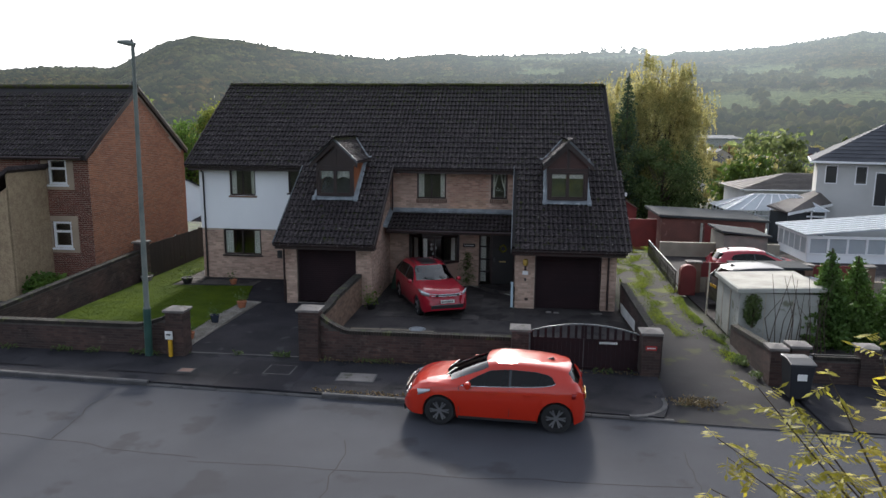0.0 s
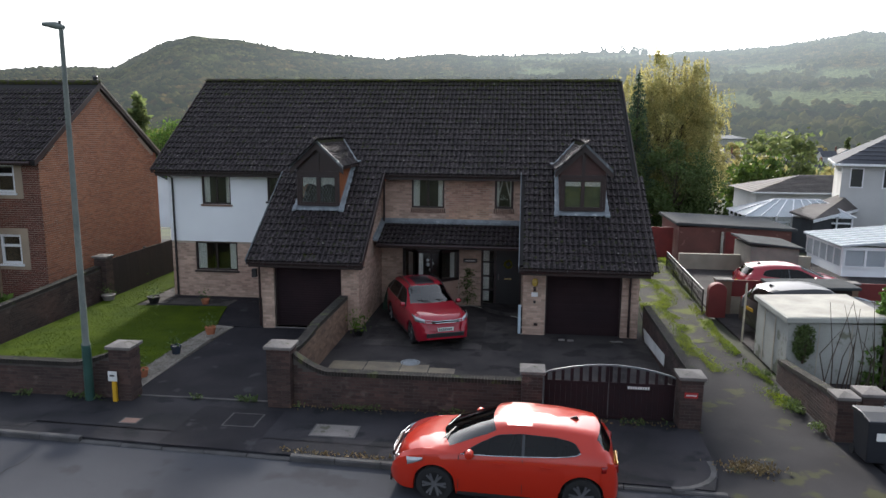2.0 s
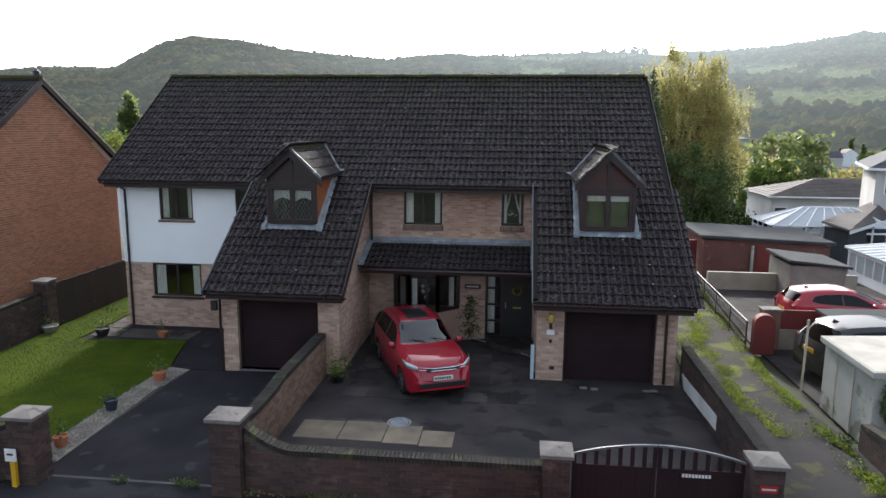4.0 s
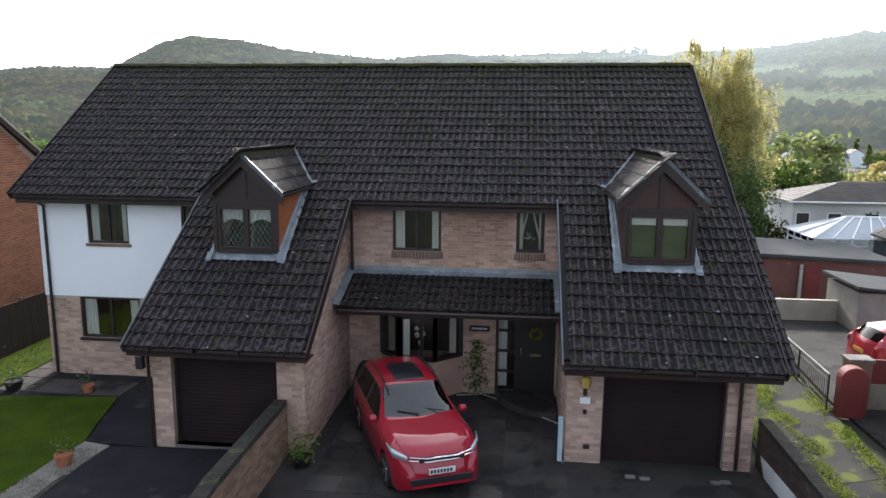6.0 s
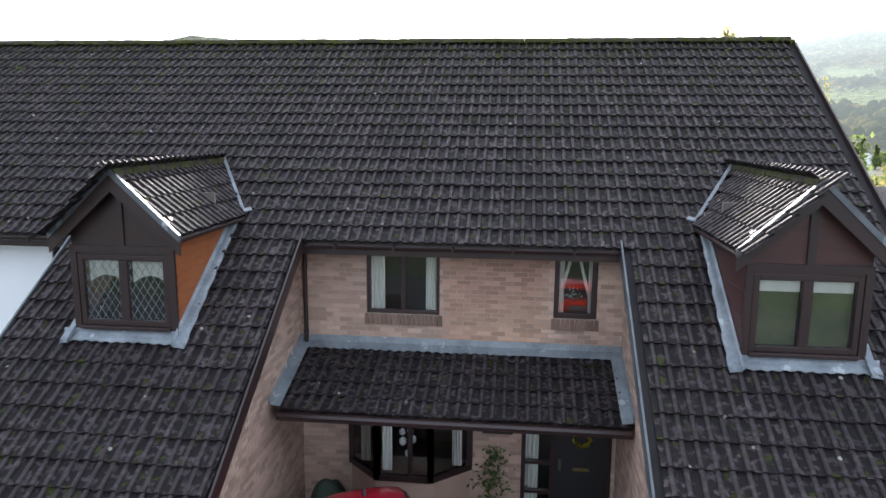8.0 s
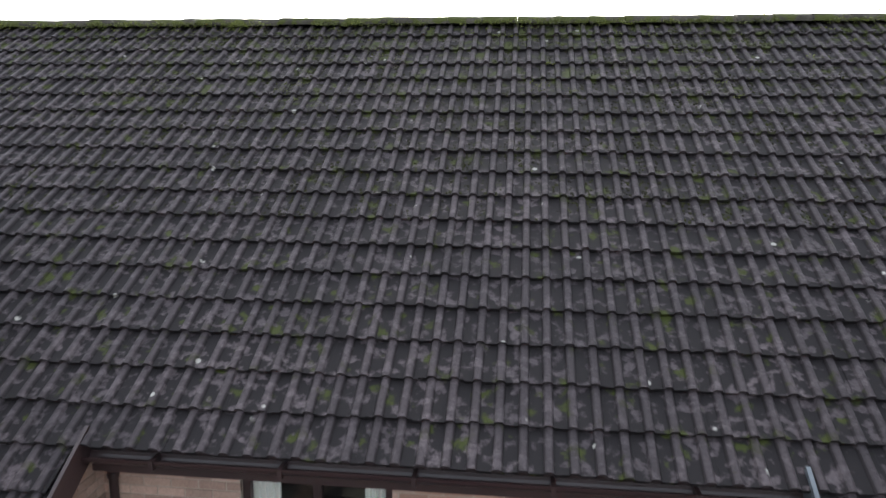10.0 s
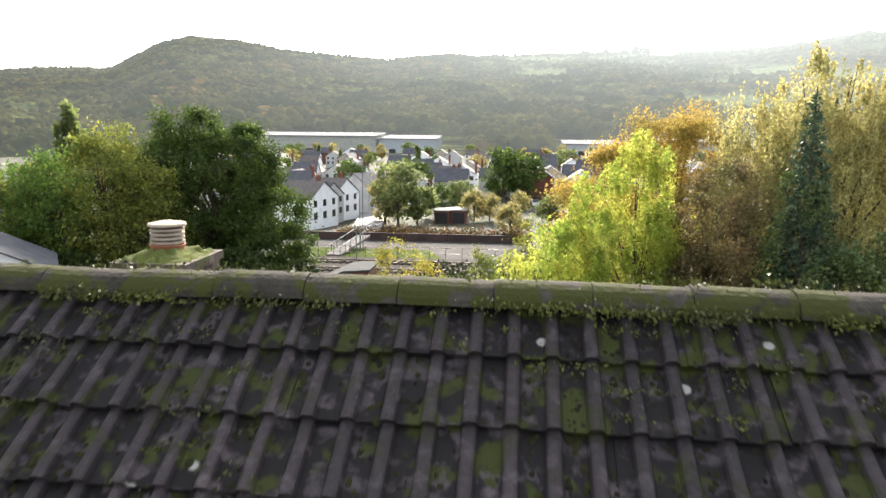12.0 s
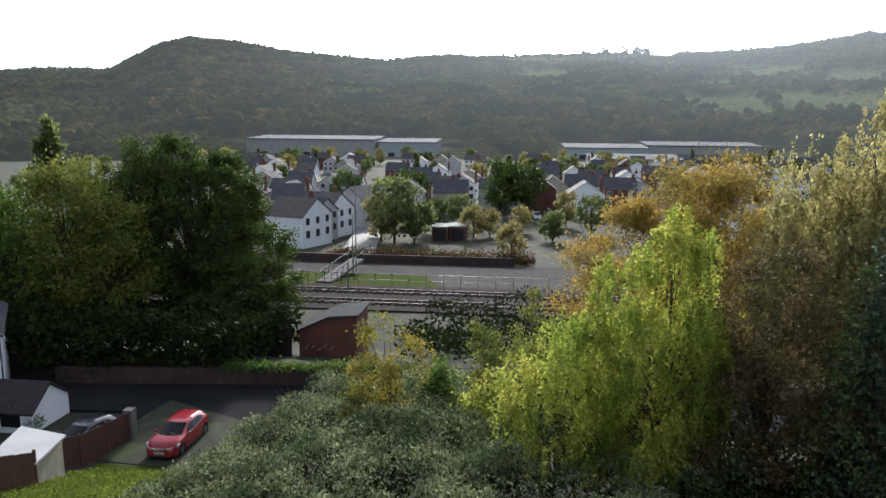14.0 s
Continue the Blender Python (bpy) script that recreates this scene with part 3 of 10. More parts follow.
g = Geo()
wall_x(g, -4.95, 0.25, YM, YM + 0.28, 0, 4.86, [WIN_A, WIN_B, BAY, DOORWAY])
w_main = part("wall", g, M_MORTAR, house, "buff brick front wall", weld=True)
g = Geo()
wall_x(g, -13.05, -8.15, YM, YM + 0.28, 0, 4.86, [W_UP, W_SM, W_LO])
w_left = part("wall", g, M_MORTAR, house, "brick below and white render above", weld=True)
g = Geo()
wall_x(g, -8.15, -4.95, YGL, YGL + 0.25, 0, 2.38, [GAR_L])
w_garl = part("wall", g, M_MORTAR, house, "brick garage front", weld=True)
g = Geo()
wall_x(g, 0.25, 3.8, YGR, YGR + 0.25, 0, 2.40, [GAR_R])
w_garr = part("wall", g, M_MORTAR, house, "brick garage front", weld=True)
sides = []
for xa, xb, y0 in ((-5.2, -4.95, YGL + 0.25), (-8.15, -7.9, YGL + 0.25), (0.25, 0.5, YGR + 0.25), (3.55, 3.8, YGR + 0.25)):
    g = Geo()
    g.prism([(xa, y0, 0), (xa, YM, 0), (xa, YM, roof_z(YM) - 0.14), (xa, y0, roof_z(y0) - 0.14)], (xb - xa, 0, 0))
    sides.append(part("wall", g, M_MORTAR, house))
for xa, xb in ((-13.05, -12.8), (3.55, 3.8)):
    g = Geo()
    g.prism([(xa, YM + 0.28, 0), (xa, YB, 0), (xa, YB, roof_z(YB) - 0.14), (xa, RIDGE_Y, RIDGE_Z - 0.14), (xa, YM + 0.28, roof_z(YM + 0.28) - 0.14)], (xb - xa, 0, 0))
    part("wall", g, M_BRICK, house, "brick gable end")
g = Geo().box(-13.05, 3.8, YB, YB + 0.25, -1.0, roof_z(YB + 0.25) - 0.1)
part("wall", g, M_BRICK, house, "brick back wall")
# floors and a cross wall added inside to keep the rooms dark
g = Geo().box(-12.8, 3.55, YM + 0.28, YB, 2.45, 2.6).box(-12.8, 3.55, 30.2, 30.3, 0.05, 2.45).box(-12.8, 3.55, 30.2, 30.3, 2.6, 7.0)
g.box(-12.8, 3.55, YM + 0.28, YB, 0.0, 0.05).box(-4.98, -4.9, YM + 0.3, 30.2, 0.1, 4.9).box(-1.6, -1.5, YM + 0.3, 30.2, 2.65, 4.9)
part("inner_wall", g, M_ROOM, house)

# bricks
def side_top(y):
    return roof_z(y) - 0.2


bricks_on(w_main, "x", YM, -1, -4.95, 0.25, 0.02, 4.84, M_BRICK, [WIN_A, WIN_B, (BAY[0] - 0.02, BAY[1] + 0.02, 0, BAY[3]), DOORWAY],
          single=(-2.62, -0.86, 3.0, 4.84), mat_single=M_BRICK_O)
bricks_on(w_left, "x", YM, -1, -13.05, -8.15, 0.02, 2.19, M_BRICK, [W_LO])
bricks_on(w_garl, "x", YGL, -1, -8.15, -4.95, 0.02, 2.36, M_BRICK, [GAR_L])
bricks_on(w_garr, "x", YGR, -1, 0.25, 3.8, 0.02, 2.36, M_BRICK, [GAR_R])
bricks_on(sides[0], "y", -4.95, 1, YGL, YM, 0.02, 4.9, M_BRICK, top=side_top)
bricks_on(sides[2], "y", 0.25, -1, YGR, YM, 0.02, 4.9, M_BRICK, top=side_top)
# soldier bricks under the upper windows
for x0, x1, z in ((WIN_A[0] - 0.03, WIN_A[1] + 0.03, WIN_A[2]), (WIN_B[0] - 0.03, WIN_B[1] + 0.03, WIN_B[2])):
    g = Geo()
    k = x0
    while k < x1 - 0.03:
        g.prism([(k, YM - 0.045, z - 0.17), (k, YM + 0.02, z - 0.17), (k, YM + 0.02, z - 0.005), (k, YM - 0.012, z - 0.005)], (0.062, 0, 0))
        k += 0.075
    ob = part("brick_sill", g, material("brown_sill_brick", (0.16, 0.10, 0.075), (0.12, 0.08, 0.06), vary=0.2), w_main, "sill of dark soldier bricks")
# white render
g = wall_x(Geo(), -13.07, -8.15, YM - 0.018, YM, 2.19, 4.86, [W_UP, W_SM])
g.box(-13.07, -13.05, YM, YB, 2.19, 4.86)
part("render_coat", g, M_RENDER, w_left, "smooth white render", weld=True)

# windows
window(house, *WIN_A, YM + 0.04, M_BROWN)
window(house, *WIN_B, YM + 0.04, M_BROWN, splits=(), bar=0.08)
window(house, *W_UP, YM + 0.03, M_BROWN, sill=material("brown_tile_sill", (0.20, 0.12, 0.09)))
window(house, *W_SM, YM + 0.03, M_BROWN, splits=(), sill=M_BROWN, curtains=False)
window(house, *W_LO, YM + 0.03, M_BROWN, sill=M_BROWN)
# two sheer drapes drawn aside in the narrow window, a bowl of flowers below
for s in (-1, 1):
    g = Geo().grid(lambda u, v: (-0.5 + s * (0.015 + 0.20 * (1 - v) ** 1.3 + 0.05 * u), YM + 0.18 + 0.01 * math.sin(u * 14), 3.95 + 0.85 * v), 8, 10)
    part("drape", g, M_CURTAIN, house, "thin white drape drawn aside")
g = Geo()
for k in range(40):
    leaf_quad(g, (-0.52 + RNG.gauss(0, 0.07), YM + 0.26, 3.93 + abs(RNG.gauss(0, 0.10))), 0.06, RNG, 0)
part("flowers", g, M_WHITEPAINT, house, "small pale flowers", fix=False)

# roller and up-and-over garage doors
def garage_door(x0, x1, z0, z1, y, slats, label):
    n = slats
    d = part("garage_door", Geo().box(x0, x1, y + 0.031, y + 0.05, z0, z1), M_DOOR, house, label)
    h = (z1 - z0) / n
    e = min(0.012, h * 0.15)
    me = Geo().prism([(0, 0.03, 0), (0, 0.026, e), (0, 0.023, h / 2), (0, 0.026, h - e), (0, 0.03, h)], (x1 - x0, 0, 0)).mesh("slat")
    me.materials.append(M_DOOR)
    for k in range(n):
        piece("slat", me, d, (x0, y, z0 + h * k))
    f = Geo().box(x0 - 0.002, x0 + 0.05, y - 0.02, y - 0.002, z0, z1).box(x1 - 0.05, x1 + 0.002, y - 0.02, y - 0.002, z0, z1).box(x0 + 0.05, x1 - 0.05, y - 0.02, y - 0.002, z1 - 0.06, z1)
    part("frame", f, M_BROWN, d)
    return d


garage_door(*GAR_L, YGL + 0.14, 26, "dark brown slatted roller door")
garage_door(*GAR_R, YGR + 0.14, 8, "dark brown panelled garage door")
g = Geo().box(GAR_L[0], GAR_L[1], YGL - 0.02, YGL + 0.25, 2.13, 2.17).box(GAR_R[0], GAR_R[1], YGR - 0.02, YGR + 0.25, 2.06, 2.10)
part("lintel", g, M_STONE, house)
g = Geo().box(GAR_L[0], GAR_L[1], YGL - 0.03, YGL + 0.25, 0.02, 0.08)
part("threshold", g, M_STONE, house)

# ------------------------------------------------ roof
def slope_slab(g, x0, x1, y_lo, y_hi, t=0.1, drop=0.02):
    a, b = Vector((0, y_lo, roof_z(y_lo))), Vector((0, y_hi, roof_z(y_hi)))
    n = NORF if y_hi <= RIDGE_Y + 1e-6 else Vector((0, math.sin(TH), math.cos(TH)))
    lo, hi = a - n * drop, b - n * drop
    g.prism([(x0, lo.y, lo.z), (x0, hi.y, hi.z), (x0, (hi - n * t).y, (hi - n * t).z), (x0, (lo - n * t).y, (lo - n * t).z)], (x1 - x0, 0, 0))


g = Geo()
slope_slab(g, XL, XR, EAVE_Y, RIDGE_Y)
slope_slab(g, LW0, LW1, WING_Y, EAVE_Y)
slope_slab(g, RW0, RW1, WING_Y, EAVE_Y)
g2 = [(XL, RIDGE_Y, RIDGE_Z - 0.02), (XL, 36.7, roof_z(36.7) - 0.02), (XL, 36.7, roof_z(36.7) - 0.14), (XL, RIDGE_Y, RIDGE_Z - 0.14)]
g.prism(g2, (XR - XL, 0, 0))
roof = part("roof", g, M_UNDER, house, "dark brown interlocking tiled roof with moss")
N_MAIN, N_WING = 18, 13
corner_y = RIDGE_Y - N_MAIN * GAUGE * math.cos(TH)
n_x = int((XR - XL) / TILE_W)


def in_dormer(x, y):
    for c in (-6.64, 2.06):
        if abs(x - c) < 0.6 and 25.2 < y < 27.4:
            return True
    return False


tile_field(roof, (XL, corner_y, roof_z(corner_y)), (1, 0, 0), UPF, n_x, N_MAIN, M_TILE_I,
           single=lambda i, j: j >= N_MAIN - 9 and -6.6 < XL + TILE_W * i < 2.4, mat_near=M_TILE)
wing_lo = corner_y - N_WING * GAUGE * math.cos(TH)
for x0, x1 in ((LW0, LW1), (RW0, RW1)):
    n = int(round((x1 - x0) / TILE_W))
    off = XL + round((x0 - XL) / TILE_W) * TILE_W
    tile_field(roof, (off, wing_lo, roof_z(wing_lo)), (1, 0, 0), UPF, n, N_WING, M_TILE_I, keep=lambda i, j: not in_dormer(off + i * TILE_W + 0.15, wing_lo + j * GAUGE * math.cos(TH) + 0.14))
# back slope
tile_field(roof, (XR, 2 * RIDGE_Y - corner_y, roof_z(corner_y)), (-1, 0, 0), Vector((0, -math.cos(TH), math.sin(TH))), n_x, N_MAIN, M_TILE_I)
# ridge tiles, each a half round piece
gr = Geo()
n = 10
for k in range(n + 1):
    a = math.pi * k / n
    gr.v.append((0, -0.13 * math.cos(a), 0.105 * math.sin(a) - 0.02))
for k in range(n + 1):
    a = math.pi * k / n
    gr.v.append((0.44, -0.125 * math.cos(a), 0.098 * math.sin(a) - 0.02))
gr.f = [(k, k + 1, n + 2 + k, n + 1 + k) for k in range(n)] + [tuple(range(n, -1, -1)), tuple(range(n + 1, 2 * n + 2))]
ridge_mesh = gr.mesh("ridge_tile")
ridge_mesh.materials.append(M_RIDGE)
rr = random.Random(3)
k = XL
while k < XR - 0.3:
    piece("ridge_tile", ridge_mesh, roof, Matrix.Translation((k, RIDGE_Y + rr.uniform(-0.006, 0.006), RIDGE_Z + 0.035 + rr.uniform(-0.006, 0.006))) @ Matrix.Rotation(rr.uniform(-0.012, 0.012), 4, "Y"))
    k += 0.445
# gutters, fascias, verges
for x0, x1, y in ((-13.3, LW0 - 0.02, corner_y), (LW1 + 0.02, RW0 - 0.02, corner_y), (LW0 + 0.02, LW1 - 0.02, wing_lo), (RW0 + 0.02, RW1 - 0.02, wing_lo)):
    z = roof_z(y)
    f = Geo().box(x0, x1, y + 0.09, y + 0.12, z - 0.20, z + 0.02)
    fa = part("fascia", f, M_BROWN, house, "brown fascia board")
    gt = Geo()
    prof = [(0.062 * math.cos(math.pi * (1 + q / 8)), 0.062 * math.sin(math.pi * (1 + q / 8))) for q in range(9)]
    gt.add([(x, y + 0.02 + p, z - 0.035 + q) for x in (x0, x1) for p, q in prof], [(i, i + 1, 9 + i + 1, 9 + i) for i in range(8)])
    m = part("gutter", gt, M_BROWN, fa, fix=False)
    s = m.modifiers.new("thick", "SOLIDIFY")
    s.thickness = 0.006
    k = x0 + 0.5
    while k < x1:
        part("bracket", Geo().box(k, k + 0.03, y - 0.05, y + 0.09, z - 0.1, z - 0.03), M_BROWN, fa)
        k += 0.9
    s2 = Geo().box(x0, x1, y + 0.12, (YM if y > 25 else (YGL if x0 < -4 else YGR)), z - 0.20, z - 0.18)
    part("soffit", s2, M_BROWN, house)
for x, ya, yb, s in ((LW1, wing_lo - 0.02, corner_y + 0.12, 1), (RW0, wing_lo - 0.02, corner_y + 0.12, -1), (LW0, wing_lo - 0.02, corner_y, -1), (XR, wing_lo - 0.02, RIDGE_Y, 1), (XL, corner_y, RIDGE_Y, -1)):
    g = Geo()
    a, b = Vector((x, ya, roof_z(ya))), Vector((x, yb, roof_z(yb)))
    c = [a + NORF * 0.075, b + NORF * 0.075, b - NORF * 0.13, a - NORF * 0.13]
    g.prism(c, (0.028 * s, 0, 0))
    part("verge", g, M_ALU if s * x > -1 and x > -5 and x < 1 or x in (LW0,) else M_BROWN, roof, "grey dry verge strip")
# moss cushions along the ridge and on the top courses
rm = random.Random(15)
g = Geo()
for k in range(900):
    x = rm.uniform(-13.4, 4.0)
    if noise.noise(Vector((x * 0.9, 3, 0))) < rm.uniform(-0.5, 0.25):
        continue
    f = rm.random()
    if f < 0.55:                     # at the foot of the ridge tiles
        c = Vector((x, RIDGE_Y - 0.14 - 0.05 * rm.random(), RIDGE_Z + 0.02 - 0.04 * rm.random()))
    elif f < 0.7:
        c = Vector((x, RIDGE_Y - 0.05, RIDGE_Z + 0.13))
    else:                            # down the first courses
        d_ = 0.2 + 1.5 * rm.random() ** 2
        c = Vector((x, RIDGE_Y - d_, RIDGE_Z - d_ * SLOPE + 0.07))
    r = rm.uniform(0.02, 0.06)
    for q in range(int(14 + r * 300)):
        leaf_quad(g, c + Vector((rm.gauss(0, r * 1.3), rm.gauss(0, r * 0.6), abs(rm.gauss(0, r * 0.5)))), rm.uniform(0.012, 0.028), rm, -0.6)
tagged(part("moss", g, leaf_material("moss_cushions", (0.10, 0.115, 0.018), (0.055, 0.06, 0.018), glow=0.1), roof, "green-brown moss cushions", fix=False), kind="stuff")
# lumps of dirt and dead moss in the troughs of the upper courses
g = Geo()
for k in range(9000):
    j = int(rm.uniform(0, 10.99))
    col_ = int(rm.uniform(0, 56))
    x = XL + 0.166 * (40 + col_) + rm.uniform(-0.024, 0.060)
    run = N_MAIN - 1 - j
    up_ = GAUGE * run + GAUGE * rm.random()
    if noise.noise(Vector((x * 2.2, up_ * 2.2, 4))) < rm.uniform(-0.45, 0.35):
        continue
    frac = (up_ - GAUGE * run) / 0.40
    c = Vector((x, corner_y, roof_z(corner_y))) + UPF * up_ + NORF * (0.046 - 0.042 * frac)
    r, h = rm.uniform(0.007, 0.020), rm.uniform(0.004, 0.012)
    rim = [c + Vector((1, 0, 0)) * (r * rm.uniform(0.7, 1.2) * math.cos(a)) + UPF * (r * rm.uniform(0.8, 1.7) * math.sin(a)) for a in (0.1, 1.15, 2.2, 3.25, 4.3, 5.35)]
    g.add(rim + [c + NORF * h], [(q, (q + 1) % 6, 6) for q in range(6)])
tagged(part("roof_dirt", g, material("roof_dirt", (0.016, 0.014, 0.012), (0.030, 0.032, 0.012), 0.98, 9, 60, 0.4, 0.6, spec=0.05), roof, "dark lumps of dirt and moss in the tile troughs", fix=False), kind="stuff")
# rear wing roof with mossy ridge
rz, rx, ry1 = 5.6, -3.55, 39.5
g = Geo().prism([(rx - 2.4, 35.5, rz - 2.4), (rx, 35.5, rz), (rx + 2.4, 35.5, rz - 2.4)], (0, ry1 - 0.15 - 35.5, 0))
rear = part("rear_roof", g, M_UNDER, house, "steep rear gable roof")
r45 = math.sqrt(0.5)
tile_field(rear, (rx + 2.5, 35.9, rz - 2.5), (0, 1, 0), (-r45, 0, r45), 12, 10, M_TILE_I)
tile_field(rear, (rx - 2.5, ry1 - 0.02, rz - 2.5), (0, -1, 0), (r45, 0, r45), 12, 10, M_TILE_I)
g = Geo()
k = 35.6
while k < ry1 - 0.2:
    g.tube([(rx, k, rz + 0.03), (rx, k + 0.43, rz + 0.04)], [0.13, 0.125], 10)
    k += 0.44
part("ridge_tiles", g, M_RIDGE, rear, "mossy half-round ridge")
g = Geo()
for s in (-1, 1):
    g.prism([(rx, ry1, rz + 0.10), (rx + 2.6 * s, ry1, rz - 2.5), (rx + 2.6 * s, ry1, rz - 2.72), (rx, ry1, rz - 0.12)], (0, 0.03, 0))
part("bargeboard", g, M_WPVC, rear, "white bargeboard")
g = Geo().box(rx - 2.3, rx + 2.3, 36.55, ry1 - 0.3, -1.0, rz - 2.4).prism([(rx - 2.3, ry1 - 0.55, rz - 2.4), (rx + 2.3, ry1 - 0.55, rz - 2.4), (rx, ry1 - 0.55, rz - 0.1)], (0, 0.25, 0))
part("rear_wall", g, M_BRICK, house)

# downpipes
def downpipe(pts, mat=M_BROWN):
    g = Geo().tube(pts, 0.036, 10)
    for p, q in zip(pts, pts[1:]):
        if abs(p[0] - q[0]) < 0.01 and abs(p[2] - q[2]) > 0.8:
            z = min(p[2], q[2]) + 0.3
            while z < max(p[2], q[2]):
                g.lathe((p[0], p[1], z), [(0.045, -0.02), (0.048, 0), (0.045, 0.02)], 10)
                z += 1.1
    smooth(part("downpipe", g, mat, house, "brown plastic downpipe"))


downpipe([(-12.9, corner_y + 0.03, 4.80), (-12.88, YM - 0.06, 4.55), (-12.88, YM - 0.06, 0.1)], M_BLACK)
downpipe([(-4.83, corner_y + 0.03, 4.80), (-4.83, YM - 0.06, 4.6), (-4.83, YM - 0.06, 3.0)])
downpipe([(-8.22, wing_lo + 0.05, 2.32), (-8.20, YGL - 0.05, 2.1), (-8.20, YGL - 0.05, 0.1)])
downpipe([(3.52, wing_lo + 0.05, 2.32), (3.52, YGR - 0.05, 2.1), (3.52, YGR - 0.05, 0.1)])
g = Geo().box(-8.42, -8.26, YGL - 0.16, YGL - 0.02, 1.72, 2.0)
bevel(part("hopper", g, M_BLACK, house, "black rainwater hopper"), 0.02)
part("security_lamp", Geo().box(-4.66, -4.52, YM - 0.12, YM - 0.006, 4.62, 4.72), M_WPVC, house, "small white security lamp")


# ------------------------------------------------ dormers
def dormer(cx, cheek_mat, front_mat, lattice, label):
    y0, yv = 25.05, 24.86                 # front face, verge
    hw, he = 0.71, 0.835                  # half width of the body, of the eaves
    zr, ze = 5.98, 5.21
    zb = roof_z(y0) - 0.02
    root = part("dormer", Geo().prism([(cx - hw, y0 + 0.06, zb), (cx + hw, y0 + 0.06, zb), (cx + hw, y0 + 0.06, 3.80), (cx - hw, y0 + 0.06, 3.80)], (0, 0.1, 0)), front_mat, house, label)
    # face boards round the window
    wx0, wx1, wz0, wz1 = cx - hw + 0.075, cx + hw - 0.075, 3.93, 4.90
    g = wall_x(Geo(), cx - hw, cx + hw, y0, y0 + 0.06, 3.72, 5.02, [(wx0, wx1, wz0, wz1)])
    g.prism([(cx - hw, y0, 5.02), (cx + hw, y0, 5.02), (cx + hw, y0, ze + 0.18), (cx, y0, zr - 0.1), (cx - hw, y0, ze + 0.18)], (0, 0.06, 0))
    part("front_board", g, front_mat, root)
    g = Geo().box(cx - hw - 0.02, cx + hw + 0.02, y0 - 0.03, y0 - 0.002, 4.93, 5.03).box(cx - 0.05, cx + 0.05, y0 - 0.03, y0 - 0.002, 5.03, zr - 0.2)
    g.box(cx - hw - 0.02, cx - hw + 0.07, y0 - 0.03, y0 - 0.002, 3.80, 4.93).box(cx + hw - 0.07, cx + hw + 0.02, y0 - 0.03, y0 - 0.002, 3.80, 4.93)
    part("trim", g, M_BROWN, root)
    f = Geo()
    b = 0.075
    f.box(wx0, wx0 + b, y0 - 0.02, y0 + 0.05, wz0, wz1).box(wx1 - b, wx1, y0 - 0.02, y0 + 0.05, wz0, wz1)
    f.box(wx0 + b, wx1 - b, y0 - 0.02, y0 + 0.05, wz0, wz0 + b).box(wx0 + b, wx1 - b, y0 - 0.02, y0 + 0.05, wz1 - b, wz1).box(cx - 0.06, cx + 0.06, y0 - 0.022, y0 + 0.052, wz0 + b, wz1 - b)
    f.box(wx0 - 0.004, wx1 + 0.004, y0 - 0.075, y0 - 0.02, wz0 - 0.05, wz0)
    bevel(part("window_frame", f, M_BROWN, root), 0.008)
    for a, c in ((wx0 + b, cx - 0.06), (cx + 0.06, wx1 - b)):
        p = part("pane", Geo().box(a - 0.01, c + 0.01, y0 + 0.012, y0 + 0.018, wz0 + b - 0.01, wz1 - b + 0.01), M_GLASS, root)
        p.visible_shadow = False
        if lattice:
            g = Geo()
            w, h = c - a, wz1 - wz0 - 2 * b
            for s in (-1, 1):
                for k in range(-8, 14):
                    pts = []
                    u0 = k * 0.105
                    for q in range(41):
                        v = h * q / 40
                        u = u0 + s * v * 0.62 + (0.4 if s < 0 else 0)
                        if 0 <= u <= w:
                            pts.append((a + u, y0 + 0.008, wz0 + b + v))
                    if len(pts) > 1:
                        g.bar(pts[0], pts[-1], 0.007, 0.004)
            part("lead_lattice", g, M_LEAD, root)
        # curtain, or a blind above an added sheet coloured as a green reflection
        if lattice:
            cu = Geo().grid(lambda u, v: (a + (c - a) * u, y0 + 0.12 + 0.012 * math.sin(u * 30), wz1 - 0.06 - (0.34 - 0.10 * math.sin(math.pi * u)) * v), 24, 2)
            part("curtain", cu, M_CURTAIN, root, "short gathered net curtain")
        else:
            part("blind", Geo().box(a, c, y0 + 0.08, y0 + 0.085, wz1 - 0.23, wz1 - 0.05), M_CURTAIN, root, "pale rolled blind")
            part("lower_blind", Geo().box(a, c, y0 + 0.10, y0 + 0.104, wz0 + 0.03, wz1 - 0.20), M_OLIVEREFLECT, root, "olive-green sheet standing in for the reflected green slope")
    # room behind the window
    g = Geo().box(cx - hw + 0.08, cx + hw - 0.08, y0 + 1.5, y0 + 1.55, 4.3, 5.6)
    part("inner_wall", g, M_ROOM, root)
    # cheeks
    for s in (-1, 1):
        yk = RIDGE_Y - (RIDGE_Z - ze - 0.05) / SLOPE
        x = cx + s * hw
        g = Geo().prism([(x, y0 + 0.06, zb), (x, yk, ze + 0.05), (x, y0 + 0.06, ze + 0.12)], (-s * 0.05, 0, 0))
        ck = part("cheek", g, cheek_mat, root, "boarded side of the dormer")
        g = Geo()                       # board joints
        for q in range(1, 9):
            z = zb + (ze - zb) * q / 9
            yq = RIDGE_Y - (RIDGE_Z - z) / SLOPE
            g.box(*sorted((x, x + s * 0.006)), y0 + 0.06, max(y0 + 0.08, yq), z - 0.004, z + 0.106 * 0.9)
        part("board", g, cheek_mat, ck)
        # lead soaker up the side
        g = Geo()
